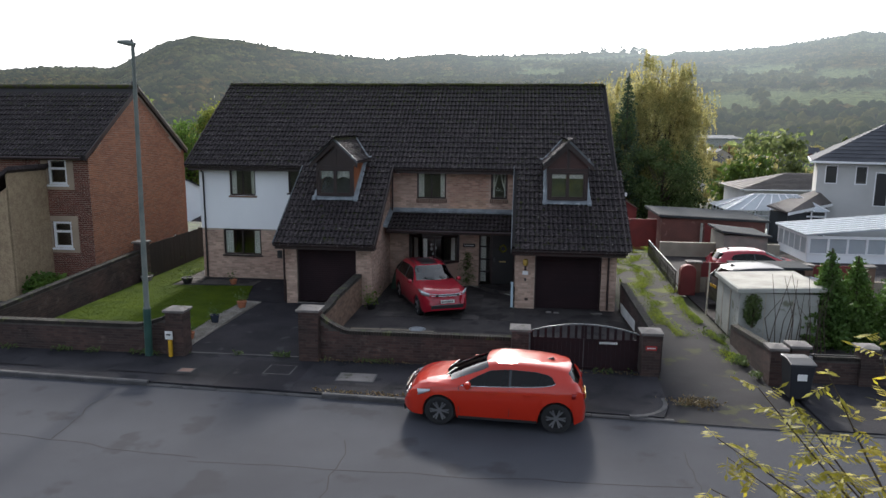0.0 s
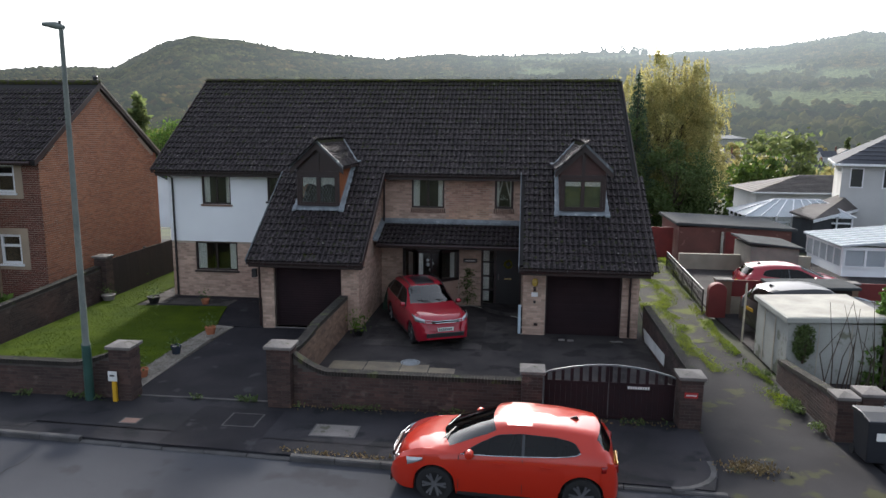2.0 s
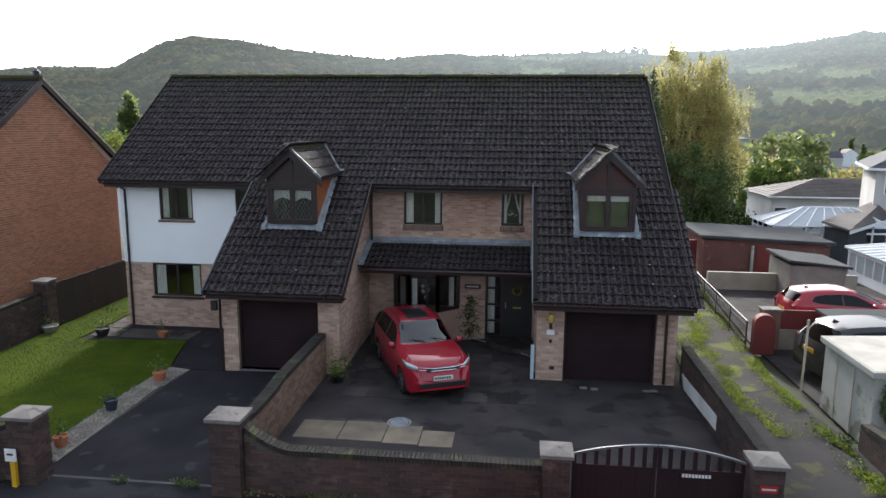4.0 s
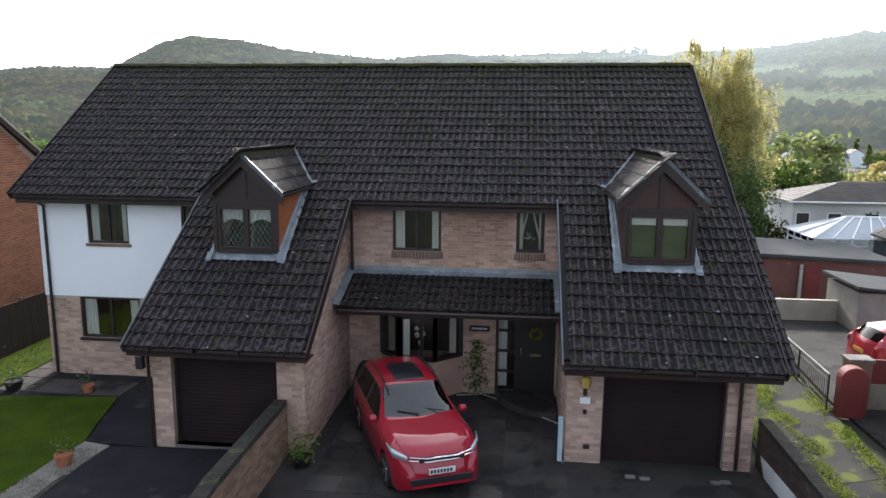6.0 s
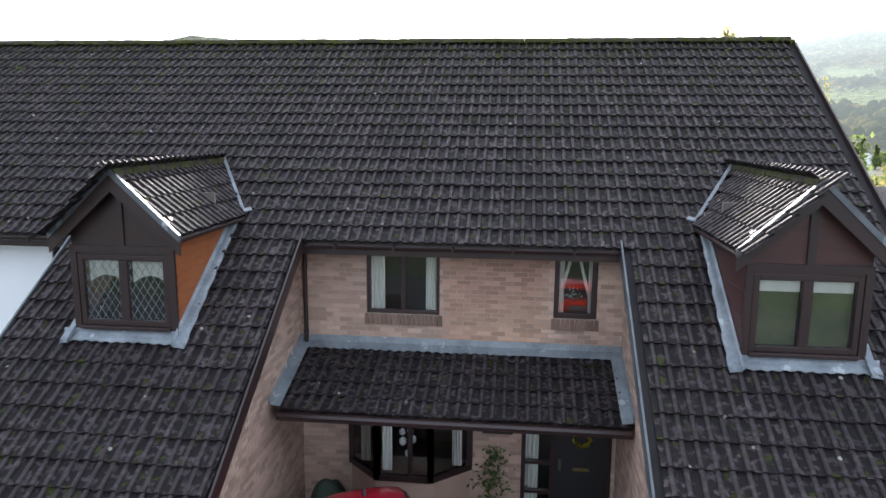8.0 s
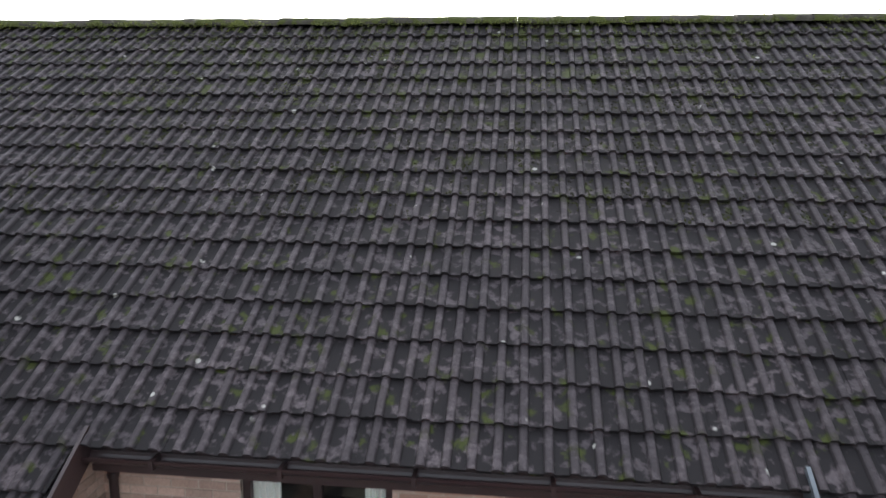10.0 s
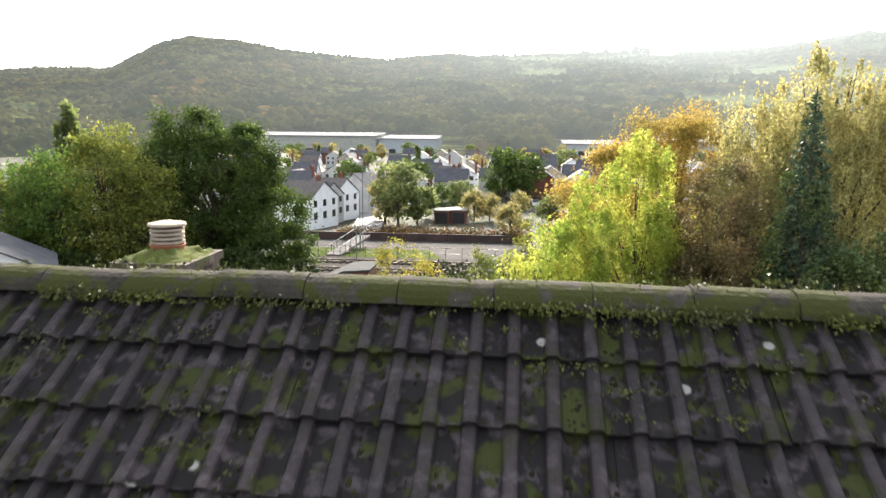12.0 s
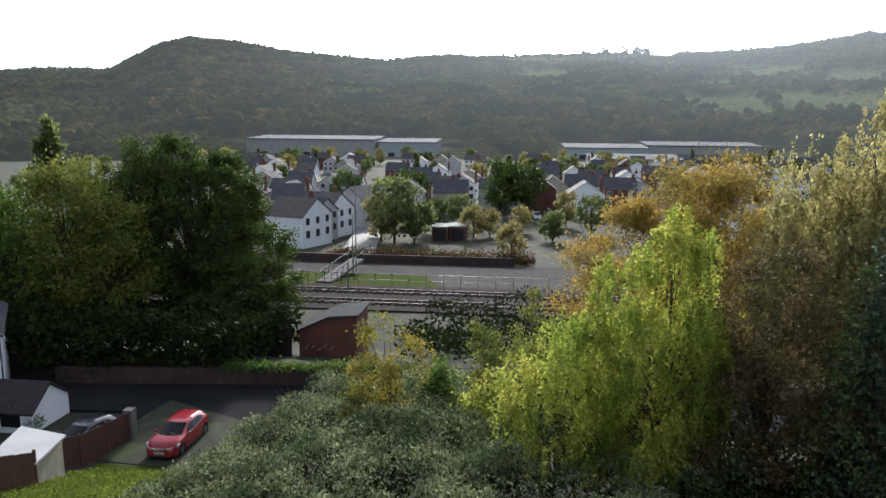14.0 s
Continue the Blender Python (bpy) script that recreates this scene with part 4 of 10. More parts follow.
        a0, a1 = Vector((x, y0 - 0.16, roof_z(y0 - 0.16))), Vector((x, yk, roof_z(yk)))
        n = 22
        side = Vector((s, 0, 0))
        row = []
        for q in range(n + 1):
            p = a0.lerp(a1, q / n)
            w = (0.17 + 0.012 * math.sin(q * 2.1)) * (1 - 0.35 * q / n)
            row.append([p + NORF * 0.16 + side * 0.012, p + NORF * 0.085 + side * 0.03, p + NORF * (0.078 + 0.008 * math.sin(q * 1.7)) + side * w * 0.6, p + NORF * 0.062 + side * w])
        g.add([v for r in row for v in r], [(q * 4 + i, q * 4 + i + 1, (q + 1) * 4 + i + 1, (q + 1) * 4 + i) for q in range(n) for i in range(3)])
        so = part("lead_flashing", g, M_LEAD, root, "dressed lead flashing", fix=False)
        smooth(so, 60)
        mo = so.modifiers.new("thick", "SOLIDIFY")
        mo.thickness = 0.006
        # roof slopes with tiles
        half = Geo().prism([(cx, yv + 0.03, zr - 0.03), (cx, 28.25, zr - 0.03), (cx + s * he, 28.25, ze - 0.03), (cx + s * he, yv + 0.03, ze - 0.03)], (0, 0, -0.05))
        sl = part("dormer_roof", half, M_UNDER, root)
        d = Vector((-s * he, 0, zr - ze)).normalized()
        c0 = Vector((cx + s * (he + 0.03), yv + 0.02 if s > 0 else 28.25, ze - 0.03))
        ncol = 11

        def keep(i, j, c0=c0, d=d, s=s):
            p = c0 + Vector((0, 1 if s > 0 else -1, 0)) * (TILE_W * (i + 0.5)) + d * (0.34 * (j + 0.5))
            return p.z > roof_z(p.y) - 0.05
        tile_field(sl, c0, (0, 1 if s > 0 else -1, 0), d, ncol, 4, M_TILE_I, keep=keep, gauge=0.335)
        # barge board and its grey capping
        a, e = Vector((cx, yv, zr + 0.02)), Vector((cx + s * (he + 0.07), yv, ze - 0.07))
        g = Geo().prism([a, e, e - Vector((0, 0, 0.20)), a - Vector((0, 0, 0.24))], (0, 0.025, 0))
        part("bargeboard", g, M_BROWN, root)
        g = Geo().prism([a + Vector((0, -0.015, 0.075)), e + Vector((0, -0.015, 0.075)), e + Vector((0, -0.015, -0.02)), a + Vector((0, -0.015, -0.02))], (0, 0.07, 0))
        part("verge_cap", g, M_ALU, root, "grey plastic verge cap")
        q = a.lerp(e, 0.80)
        g = Geo().prism([q + Vector((-0.035 * s, -0.02, 0.115)), q + Vector((0.035 * s, -0.02, 0.05)), q + Vector((0.035 * s, -0.02, -0.05)), q + Vector((-0.035 * s, -0.02, 0.015))], (0, 0.08, 0))
        part("verge_clip", g, M_LEAD, root, "pale joint clip")
        g = Geo().tube([(cx + s * (he + 0.03), yv + 0.05, ze - 0.07), (cx + s * (he + 0.03), 27.1, ze - 0.06)], 0.035, 8)
        part("gutter", g, M_BROWN, root)
        g = Geo()                       # valley strip
        va, vb = Vector((cx + s * he, 27.15, roof_z(27.15) + 0.085)), Vector((cx + s * 0.06, 28.28, roof_z(28.28) + 0.085))
        g.bar(va, vb, 0.05, 0.02, up=NORF)
        g.bar(va + Vector((0.02 * s, -0.05, 0)), va + Vector((0.13 * s, 0.02, 0.02)), 0.08, 0.02, up=NORF)
        part("valley", g, M_LEAD, root)
    g = Geo()
    k = yv
    while k < 28.05:
        g.tube([(cx, k, zr + 0.0), (cx, k + 0.43, zr + 0.01)], [0.10, 0.095], 10)
        k += 0.44
    part("ridge_tiles", g, M_RIDGE, root, "mossy ridge tiles")
    # apron at the foot of the window
    n = 44
    x0, x1 = cx - hw - 0.18, cx + hw + 0.18
    rows = []
    for q in range(n + 1):
        x = x0 + (x1 - x0) * q / n
        wob = 0.012 * math.sin(x * 2 * math.pi / 0.15)
        a = Vector((x, y0 - 0.034, roof_z(y0) + 0.125))
        b = Vector((x, y0 - 0.05, roof_z(y0 - 0.05) + 0.09))
        c = Vector((x, y0 - 0.10, roof_z(y0 - 0.10) + 0.105 + wob))
        d = Vector((x, y0 - 0.165 - 0.012 * math.sin(x * 9), roof_z(y0 - 0.165) + 0.098 + wob))
        rows += [a, b, c, d]
    g = Geo().add(rows, [(q * 4 + i, q * 4 + i + 1, (q + 1) * 4 + i + 1, (q + 1) * 4 + i) for q in range(n) for i in range(3)])
    ap = part("lead_apron", g, M_LEAD, root, "dressed lead apron", fix=False)
    smooth(ap, 60)
    mo = ap.modifiers.new("thick", "SOLIDIFY")
    mo.thickness = 0.006


dormer(-6.64, M_CEDAR, M_BROWN, True, "gabled dormer with leaded window and orange cheeks")
dormer(2.06, M_MAHOG, M_MAHOG, False, "gabled dormer with mahogany boards and window")

# ------------------------------------------------ canopy over bay and door
cs = (3.06 - 2.56) / (YM - 25.7)
CTH = math.atan(cs)
CUP = Vector((0, math.cos(CTH), math.sin(CTH)))
g = Geo().prism([(-4.78, 25.72, 2.54), (-4.78, YM, 2.54 + cs * (YM - 25.72)), (-4.78, YM, 2.42 + cs * (YM - 25.72)), (-4.78, 25.72, 2.42)], (4.98, 0, 0))
g.box(-4.78, 0.2, 25.74, YM, 2.38, 2.42)
canopy = part("canopy", g, M_BROWN, house, "low tiled canopy over bay and front door")
tile_field(canopy, (-4.8, 25.66, 2.545), (1, 0, 0), CUP, 17, 5, M_TILE_I, gauge=0.335)
g = Geo().box(-4.82, 0.22, 25.62, 25.70, 2.42, 2.545).tube([(-4.8, 25.6, 2.50), (0.2, 25.6, 2.50)], 0.05, 8)
part("gutter", g, M_BROWN, canopy)
n = 68
rows = []
for q in range(n + 1):
    x = -4.94 + 5.18 * q / n
    w = 0.014 * math.sin(x * 2 * math.pi / 0.15)
    zt = 2.56 + cs * (YM - 25.7)
    rows += [(x, YM - 0.012, zt + 0.17), (x, YM - 0.03, zt + 0.075), (x, YM - 0.20 - 0.01 * math.sin(x * 7), zt - 0.20 * cs + 0.075 + w)]
g = Geo().add(rows, [(q * 3 + i, q * 3 + i + 1, (q + 1) * 3 + i + 1, (q + 1) * 3 + i) for q in range(n) for i in range(2)])
ob = part("lead_flashing", g, M_LEAD, canopy, fix=False)
mo = ob.modifiers.new("thick", "SOLIDIFY")
mo.thickness = 0.006
for x, s in ((-4.94, 1), (0.24, -1)):
    g = Geo()
    a, b = Vector((x, 25.66, 2.56)), Vector((x, YM - 0.02, 2.56 + cs * (YM - 25.68)))
    up = Vector((0, 0, 1))
    g.add([a + up * 0.17, b + up * 0.17, b + up * 0.075 + Vector((s * 0.02, 0, 0)), a + up * 0.075 + Vector((s * 0.02, 0, 0)), b + up * 0.06 + Vector((s * 0.17, 0, 0)), a + up * 0.06 + Vector((s * 0.17, 0, 0))], [(0, 1, 2, 3), (3, 2, 4, 5)])
    ob = part("lead_flashing", g, M_LEAD, canopy, fix=False)
    mo = ob.modifiers.new("thick", "SOLIDIFY")
    mo.thickness = 0.006

# bay window
bay = part("bay_window", Geo().prism([(BAY[0], YM, 2.16), (BAY[0] + 0.55, YM - 0.55, 2.16), (BAY[1] - 0.6, YM - 0.55, 2.16), (BAY[1], YM, 2.16)], (0, 0, 0.22)), M_BROWN, house, "brown angled bay window with curtains")
pts = [Vector((BAY[0] + 0.02, YM - 0.02, 0)), Vector((BAY[0] + 0.55, YM - 0.55, 0)), Vector((BAY[1] - 0.6, YM - 0.55, 0)), Vector((BAY[1] - 0.02, YM - 0.02, 0))]
for a, b in zip(pts, pts[1:]):
    up = Vector((0, 0, 1))
    f = Geo()
    f.bar(a + up * 1.06, b + up * 1.06, 0.09, 0.10).bar(a + up * 2.11, b + up * 2.11, 0.09, 0.10)
    for p, w in ((a, 0.10), (b, 0.10)):
        f.bar(p + up * 1.02, p + up * 2.16, w, 0.09, up=(0, 1, 0))
    if (b - a).length > 0.8:
        m = a.lerp(b, 0.62)
        f.bar(m + up * 1.1, m + up * 2.07, 0.07, 0.07, up=(0, 1, 0))
    part("frame", f, M_BROWN, bay)
    d = (b - a).normalized() * 0.05
    gl = Geo().add([a + d + up * 1.1, b - d + up * 1.1, b - d + up * 2.07, a + d + up * 2.07], [(0, 1, 2, 3)])
    p = part("pane", gl, M_GLASS, bay, fix=False)
    p.visible_shadow = False
g = Geo().prism([(BAY[0], YM, 0), (BAY[0] + 0.5, YM - 0.5, 0), (BAY[1] - 0.55, YM - 0.5, 0), (BAY[1], YM, 0)], (0, 0, 1.02))
part("bay_base", g, M_BRICK, bay, "brick base of the bay")
for x in (BAY[0] + 0.2, BAY[0] + 0.62, BAY[1] - 0.3):
    c = Geo().grid(lambda u, v: (x + 0.16 * u, YM - 0.14 - (0.3 if 0.4 < x - BAY[0] < 0.8 else 0) + 0.015 * math.sin(u * 22), 1.12 + 0.95 * v), 14, 1)
    part("curtain", c, M_CURTAIN, bay)
# ornaments on the bay's inner sill
for x, z, r in ((-3.18, 1.78, 0.05), (-3.05, 1.80, 0.05), (-3.17, 1.62, 0.06), (-3.02, 1.66, 0.065), (-3.08, 1.42, 0.06)):
    part("ornament", Geo().lathe((x, YM - 0.40, z), [(0.005, -r * 1.3), (r, -r * 0.5), (r, r * 0.5), (0.005, r * 1.3)], 10), M_WHITEPAINT, bay, "white ornament")

# front door with glazed side light
door = part("front_door", Geo().box(-0.72, 0.12, YM + 0.06, YM + 0.11, 0.12, 2.18), M_BLACK, house, "black front door with wreath and brass plate")
g = Geo().box(DOORWAY[0], DOORWAY[0] + 0.07, YM + 0.03, YM + 0.12, 0.1, 2.24).box(-0.80, -0.72, YM + 0.03, YM + 0.12, 0.1, 2.24).box(0.12, 0.19, YM + 0.03, YM + 0.12, 0.1, 2.24).box(DOORWAY[0] + 0.07, 0.12, YM + 0.03, YM + 0.12, 2.18, 2.24)
for z in (0.62, 1.14, 1.66):
    g.box(DOORWAY[0] + 0.07, -0.80, YM + 0.03, YM + 0.12, z, z + 0.05)
part("frame", g, M_BROWN, door)
p = part("side_light", Geo().box(DOORWAY[0] + 0.07, -0.80, YM + 0.07, YM + 0.076, 0.12, 2.18), M_GLASS, door)
p.visible_shadow = False
c = Geo().grid(lambda u, v: (-1.2 + 0.22 * u, YM + 0.2 + 0.012 * math.sin(u * 20), 0.2 + 1.9 * v), 14, 1)
part("curtain", c, M_CURTAIN, door)
part("letter_plate", Geo().box(-0.42, -0.16, YM + 0.045, YM + 0.058, 1.05, 1.10), material("brass", (0.55, 0.42, 0.18), rough=0.3, metal=0.9), door, "brass letter plate")
part("handle", Geo().box(-0.66, -0.62, YM + 0.02, YM + 0.058, 1.05, 1.25), M_CHROME, door)
g = Geo()
for k in range(40):
    a = 2 * math.pi * k / 40
    q = RNG.uniform(0.10, 0.15)
    g.lathe((-0.29 + q * math.cos(a), YM + 0.03, 1.62 + q * math.sin(a)), [(0.002, -0.02), (0.028, 0), (0.002, 0.02)], 5, "y")
part("wreath", g, M_YELLOWLEAF, door, "yellow flower wreath", fix=False)
# name board: bars for lettering
nb = part("name_board", Geo().box(-1.92, -1.42, YM - 0.03, YM - 0.008, 1.66, 1.80), M_BLACK, house, "dark name board")
g = Geo()
for k in range(9):
    g.box(-1.86 + k * 0.043, -1.832 + k * 0.043, YM - 0.034, YM - 0.031, 1.705, 1.755)
part("lettering", g, M_TRIMWHITE, nb)
# door step
def step_edge(rx, ry, z):
    return [(0.19 - rx * math.cos(math.pi * k / 28), YM - 0.01 - ry * math.sin(math.pi * k / 28), z) for k in range(15)]


step_deep = YM - 25.9
g = Geo()
g.prism(step_edge(1.42, step_deep, 0.05) + [(0.19, YM - 0.01, 0.05)], (0, 0, 0.11))
stp = part("door_step", g, M_FORE, house, "curved concrete door step")
outer, inner = step_edge(1.45, step_deep + 0.03, 0.05), step_edge(1.36, step_deep - 0.06, 0.05)
g = Geo()
for k in range(14):
    g.prism([outer[k], outer[k + 1], inner[k + 1], inner[k]], (0, 0, 0.118))
part("step_edging", g, M_SLABGREY, stp, "pale edging of the curved step")
# climbing plant by the name board, on a wall bracket
g = Geo()
rb = random.Random(5)
for k in range(420):
    z = rb.uniform(0.1, 1.45)
    w = 0.10 + 0.16 * math.sin(math.pi * min(1, (z + 0.1) / 1.5))
    leaf_quad(g, (-1.72 + rb.gauss(0, w * 0.6), YM - 0.06 - abs(rb.gauss(0, 0.05)), z), 0.08, rb)
solo("wall_plant", g, M_IVY, "straggly green climbing plant on the brick wall", "plant", kind="stuff", at=(-1.72, YM - 0.06, 0.1), fix=False)

# fittings beside the right garage
g = Geo().lathe((0.60, YGR - 0.13, 1.78), [(0.02, -0.14), (0.075, -0.10), (0.095, 0), (0.08, 0.09), (0.02, 0.12)], 14)
wl_ = part("wall_lantern", g, material("amber_lamp_glass", (0.55, 0.38, 0.08), rough=0.25), house, "round amber wall lantern")
part("arm", Geo().bar((0.60, YGR - 0.02, 1.55), (0.60, YGR - 0.13, 1.62), 0.025).box(0.56, 0.64, YGR - 0.02, YGR - 0.007, 1.45, 1.60), M_BROWN, wl_)
bevel(part("meter_box", Geo().box(0.50, 0.70, YGR - 0.06, YGR - 0.007, 1.30, 1.43), M_WPVC, house, "small white box"), 0.01)
part("door_bell", Geo().box(0.57, 0.64, YGR - 0.04, YGR - 0.007, 1.08, 1.17), M_BLACK, house)
part("tap_box", Geo().box(0.60, 0.72, YGR - 0.05, YGR - 0.007, 0.36, 0.44), M_BROWN, house)
bevel(solo("leaning_board", Geo().box(0.10, 0.19, 23.72, 23.82, 0.10, 1.02), material("pale_blue_board", (0.50, 0.62, 0.70), rough=0.5), "pale blue narrow board leaning against the garage", "board", at=(0.14, 23.77, 0.1)), 0.01)

# ------------------------------------------------ chimney behind the ridge
CX0, CX1, CY0, CY1, CZ = -5.31, -4.82, 33.75, 34.30, 8.04
chimney = part("chimney", Geo().box(CX0, CX1, CY0, CY1, 6.0, CZ), M_MORTAR, house, "weathered brick chimney with mossy top and terracotta pot")
for axis, at, sgn, u0, u1 in (("x", CY0, -1, CX0, CX1), ("y", CX1, 1, CY0, CY1), ("y", CX0, -1, CY0, CY1)):
    bricks_on(chimney, axis, at, sgn, u0, u1, 6.35, CZ - 0.08, M_BRICK, single=(u0 - 1, u1 + 1, 6, 9), mat_single=M_CBRICK)
g = Geo()
for z, o in ((CZ - 0.085, 0.045), (CZ - 0.005, 0.075)):
    x = CX0 - o
    while x < CX1 + o - 0.02:
        e = min(x + 0.215, CX1 + o)
        g.box(x, e, CY0 - o, CY0 + 0.1, z, z + 0.07).box(x, e, CY1 - 0.1, CY1 + o, z, z + 0.07)
        x += 0.225
    y = CY0 + 0.105
    while y < CY1 - 0.12:
        e = min(y + 0.215, CY1 - 0.105)
        g.box(CX0 - o, CX0 + 0.1, y, e, z, z + 0.07).box(CX1 - 0.1, CX1 + o, y, e, z, z + 0.07)
        y += 0.225
corbel = part("corbel_course", g, material("dark_corbel_brick", (0.12, 0.09, 0.075), (0.075, 0.06, 0.05), 0.9, 3, 60, 0.4, 0.6, vary=0.3, c3=(0.08, 0.09, 0.02), c3_scale=5, c3_cut=0.55), chimney)
tagged(corbel, kind="stuff")


def flaunch(u, v):
    x, y = CX0 - 0.05 + (CX1 - CX0 + 0.1) * u, CY0 - 0.05 + (CY1 - CY0 + 0.1) * v
    d = max(abs(u - 0.5), abs(v - 0.5)) * 2
    return (x, y, CZ + 0.06 + 0.10 * (1 - d) + 0.05 * noise.noise(Vector((x * 14, y * 14, 0))) + 0.03 * noise.noise(Vector((x * 40, y * 40, 2))))


smooth(part("flaunching", Geo().grid(flaunch, 24, 24), M_MOSS, chimney, "mossy mortar flaunching", fix=False), 60)
pc = (-5.08, 34.05, CZ + 0.0)
pot = smooth(part("chimney_pot", Geo().lathe(pc, [(0.14, -0.06), (0.155, -0.02), (0.135, 0.02), (0.13, 0.14), (0.145, 0.16), (0.12, 0.17)], 24), M_TERRA, chimney, "terracotta pot"))
g = Geo()
for k in range(4):
    z = 0.17 + 0.035 * k
    g.lathe((pc[0], pc[1], pc[2] + z), [(0.10, 0), (0.138, 0.006), (0.138, 0.022), (0.10, 0.028)], 24)
g.lathe((pc[0], pc[1], pc[2] + 0.31), [(0.12, 0), (0.155, 0.012), (0.15, 0.03), (0.02, 0.055)], 24)
smooth(part("cowl", g, M_POTCREAM, pot, "cream louvred cowl"))
# ---------------------------------------------------------------- ground
def lerp_table(tab, v):
    if v <= tab[0][0]:
        return tab[0][1]
    for (a, p), (b, q) in zip(tab, tab[1:]):
        if v <= b:
            return p + (q - p) * (v - a) / (b - a)
    return tab[-1][1]


FALL = [(36, -0.06), (40, -0.5), (46, -0.8), (51.5, -1.05), (57, -2.4), (65, -5.4), (68, -5.56), (82.5, -5.6), (87, -6.8), (94, -8.4), (130, -8.8), (165, -10), (480, -12)]


def ground_z(x, y):
    return lerp_table(FALL, y) + (0.0 if y < 55 else 0.12 * noise.noise(Vector((x * 0.11, y * 0.11, 0))) * min(1, (y - 55) / 8))


gx = [-2600, -1500, -900, -500, -300, -200, -140, -100] + [-70 + 2.5 * k for k in range(57)] + [100, 140, 200, 300, 500, 900, 1500, 2600]
gy = [-900, -400, -150, -60, -20, 0, 10, 20, 30] + [34 + 1.25 * k for k in range(60)] + [112, 120, 130, 145, 165, 200, 250, 300, 360, 430, 520, 700]
g = Geo()
g.add([(x, y, ground_z(x, y)) for y in gy for x in gx], [(j * len(gx) + i, j * len(gx) + i + 1, (j + 1) * len(gx) + i + 1, (j + 1) * len(gx) + i) for j in range(len(gy) - 1) for i in range(len(gx) - 1)])
smooth(solo("ground", g, M_SOIL, kind="structure", fix=False), 80)


def kerb_y(x):
    return 14.55 - 0.05 * x


def slab(name, poly, z, mat, t=0.06, kind="structure", label=""):
    g = Geo().prism([(x, y, z - t) for x, y in poly], (0, 0, t))
    return solo(name, g, mat, label, kind=kind)


slab("road", [(-300, kerb_y(-300) - 7), (300, kerb_y(300) - 7), (300, kerb_y(300)), (-300, kerb_y(-300))], 0.0, M_ASPH)
slab("grass_verge", [(-300, kerb_y(-300) - 60), (300, kerb_y(300) - 60), (300, kerb_y(300) - 7.3), (-300, kerb_y(-300) - 7.3)], 0.08, M_GRASS, 0.12)
slab("pavement", [(-60, kerb_y(-60) + 0.115), (3.7, kerb_y(3.7) + 0.115), (3.95, 15.2), (4.05, 17.42), (-60, 17.42)], 0.085, M_PAVE, 0.11)
slab("lane", [(3.4, kerb_y(3.4)), (7.2, kerb_y(7.2)), (7.0, 19.5), (6.55, 24.0), (6.9, 30.0), (7.4, 36.0), (5.2, 36.0), (4.2, 24.0), (4.0, 17.4)], 0.03, M_LANEDARK)
slab("pavement_east", [(7.2, kerb_y(7.2) + 0.1), (60, kerb_y(60) + 0.1), (60, 17.3), (7.2, 17.3)], 0.06, M_PAVE, 0.1)
slab("lane_end", [(4.2, 23.2), (6.5, 24.0), (6.9, 30.0), (7.4, 37.0), (5.4, 37.0), (4.55, 27.0)], 0.038, M_LANE, 0.03)
slab("drive", [(-9.25, 17.42), (-5.75, 17.42), (-5.75, 23.52), (-9.05, 23.3)], 0.07, M_DRIVE, 0.1)
path = slab("path", [(-13.7, 25.45), (-10.35, 25.75), (-9.95, 24.3), (-9.7, 23.45), (-8.15, 23.4), (-8.15, 27.2), (-13.7, 40.0)], 0.062, M_DRIVE, 0.1)
for k in range(7):
    part("paving_slab", Geo().box(-13.62 + 0.47 * k, -13.17 + 0.47 * k, 25.86, 26.3, 0.05, 0.078).box(-13.62 + 0.47 * k, -13.17 + 0.47 * k, 26.32, 26.76, 0.05, 0.078), M_SLABGREY, path)
for k in range(14):
    part("paving_slab", Geo().box(-13.66, -12.82, 26.80 + 0.62 * k, 27.40 + 0.62 * k, 0.05, 0.076 + 0.004 * (k % 2)), M_SLABGREY, path)
fore = slab("forecourt", [(-5.4, 17.75), (4.0, 17.75), (4.0, 27.3), (-5.0, 27.3), (-5.4, 23.4)], 0.05, M_FORE, 0.1)
slab("lawn", [(-15.0, 17.75), (-9.9, 17.75), (-9.8, 22.55), (-9.67, 23.42), (-9.92, 24.24), (-10.32, 25.72), (-13.68, 25.42), (-13.72, 40.0), (-15.3, 40.0)], 0.10, M_LAWN, 0.12)
slab("gravel_strip", [(-9.9, 18.0), (-9.2, 18.0), (-9.24, 21.8), (-9.04, 23.3), (-9.67, 23.42), (-9.8, 22.55)], 0.085, M_GRAVEL, 0.1)
slb = Geo().box(0.0, 0.592, 0.0, 0.592, -0.01, 0.0).mesh("paving_slab")
slb.materials.append(material("worn_paving", (0.062, 0.055, 0.052), (0.036, 0.033, 0.033), 0.92, 1.6, 60, 0.4, 0.5, vary=0.35, by="object", c3=(0.026, 0.024, 0.024), c3_scale=1.4, c3_cut=0.55, spec=0.2))
rpv = random.Random(33)
for a in range(8):
    for b in range(6):
        if a > 6 and b > 3:
            continue
        piece("paving_slab", slb, fore, (-4.55 + 0.6 * a, 22.1 + 0.6 * b, 0.058 + rpv.uniform(0, 0.004)))
slab("forecourt_patch", [(-4.85, 19.9), (-1.7, 20.0), (-2.6, 20.85), (-4.85, 20.7)], 0.056, M_SLABGREY, 0.1)
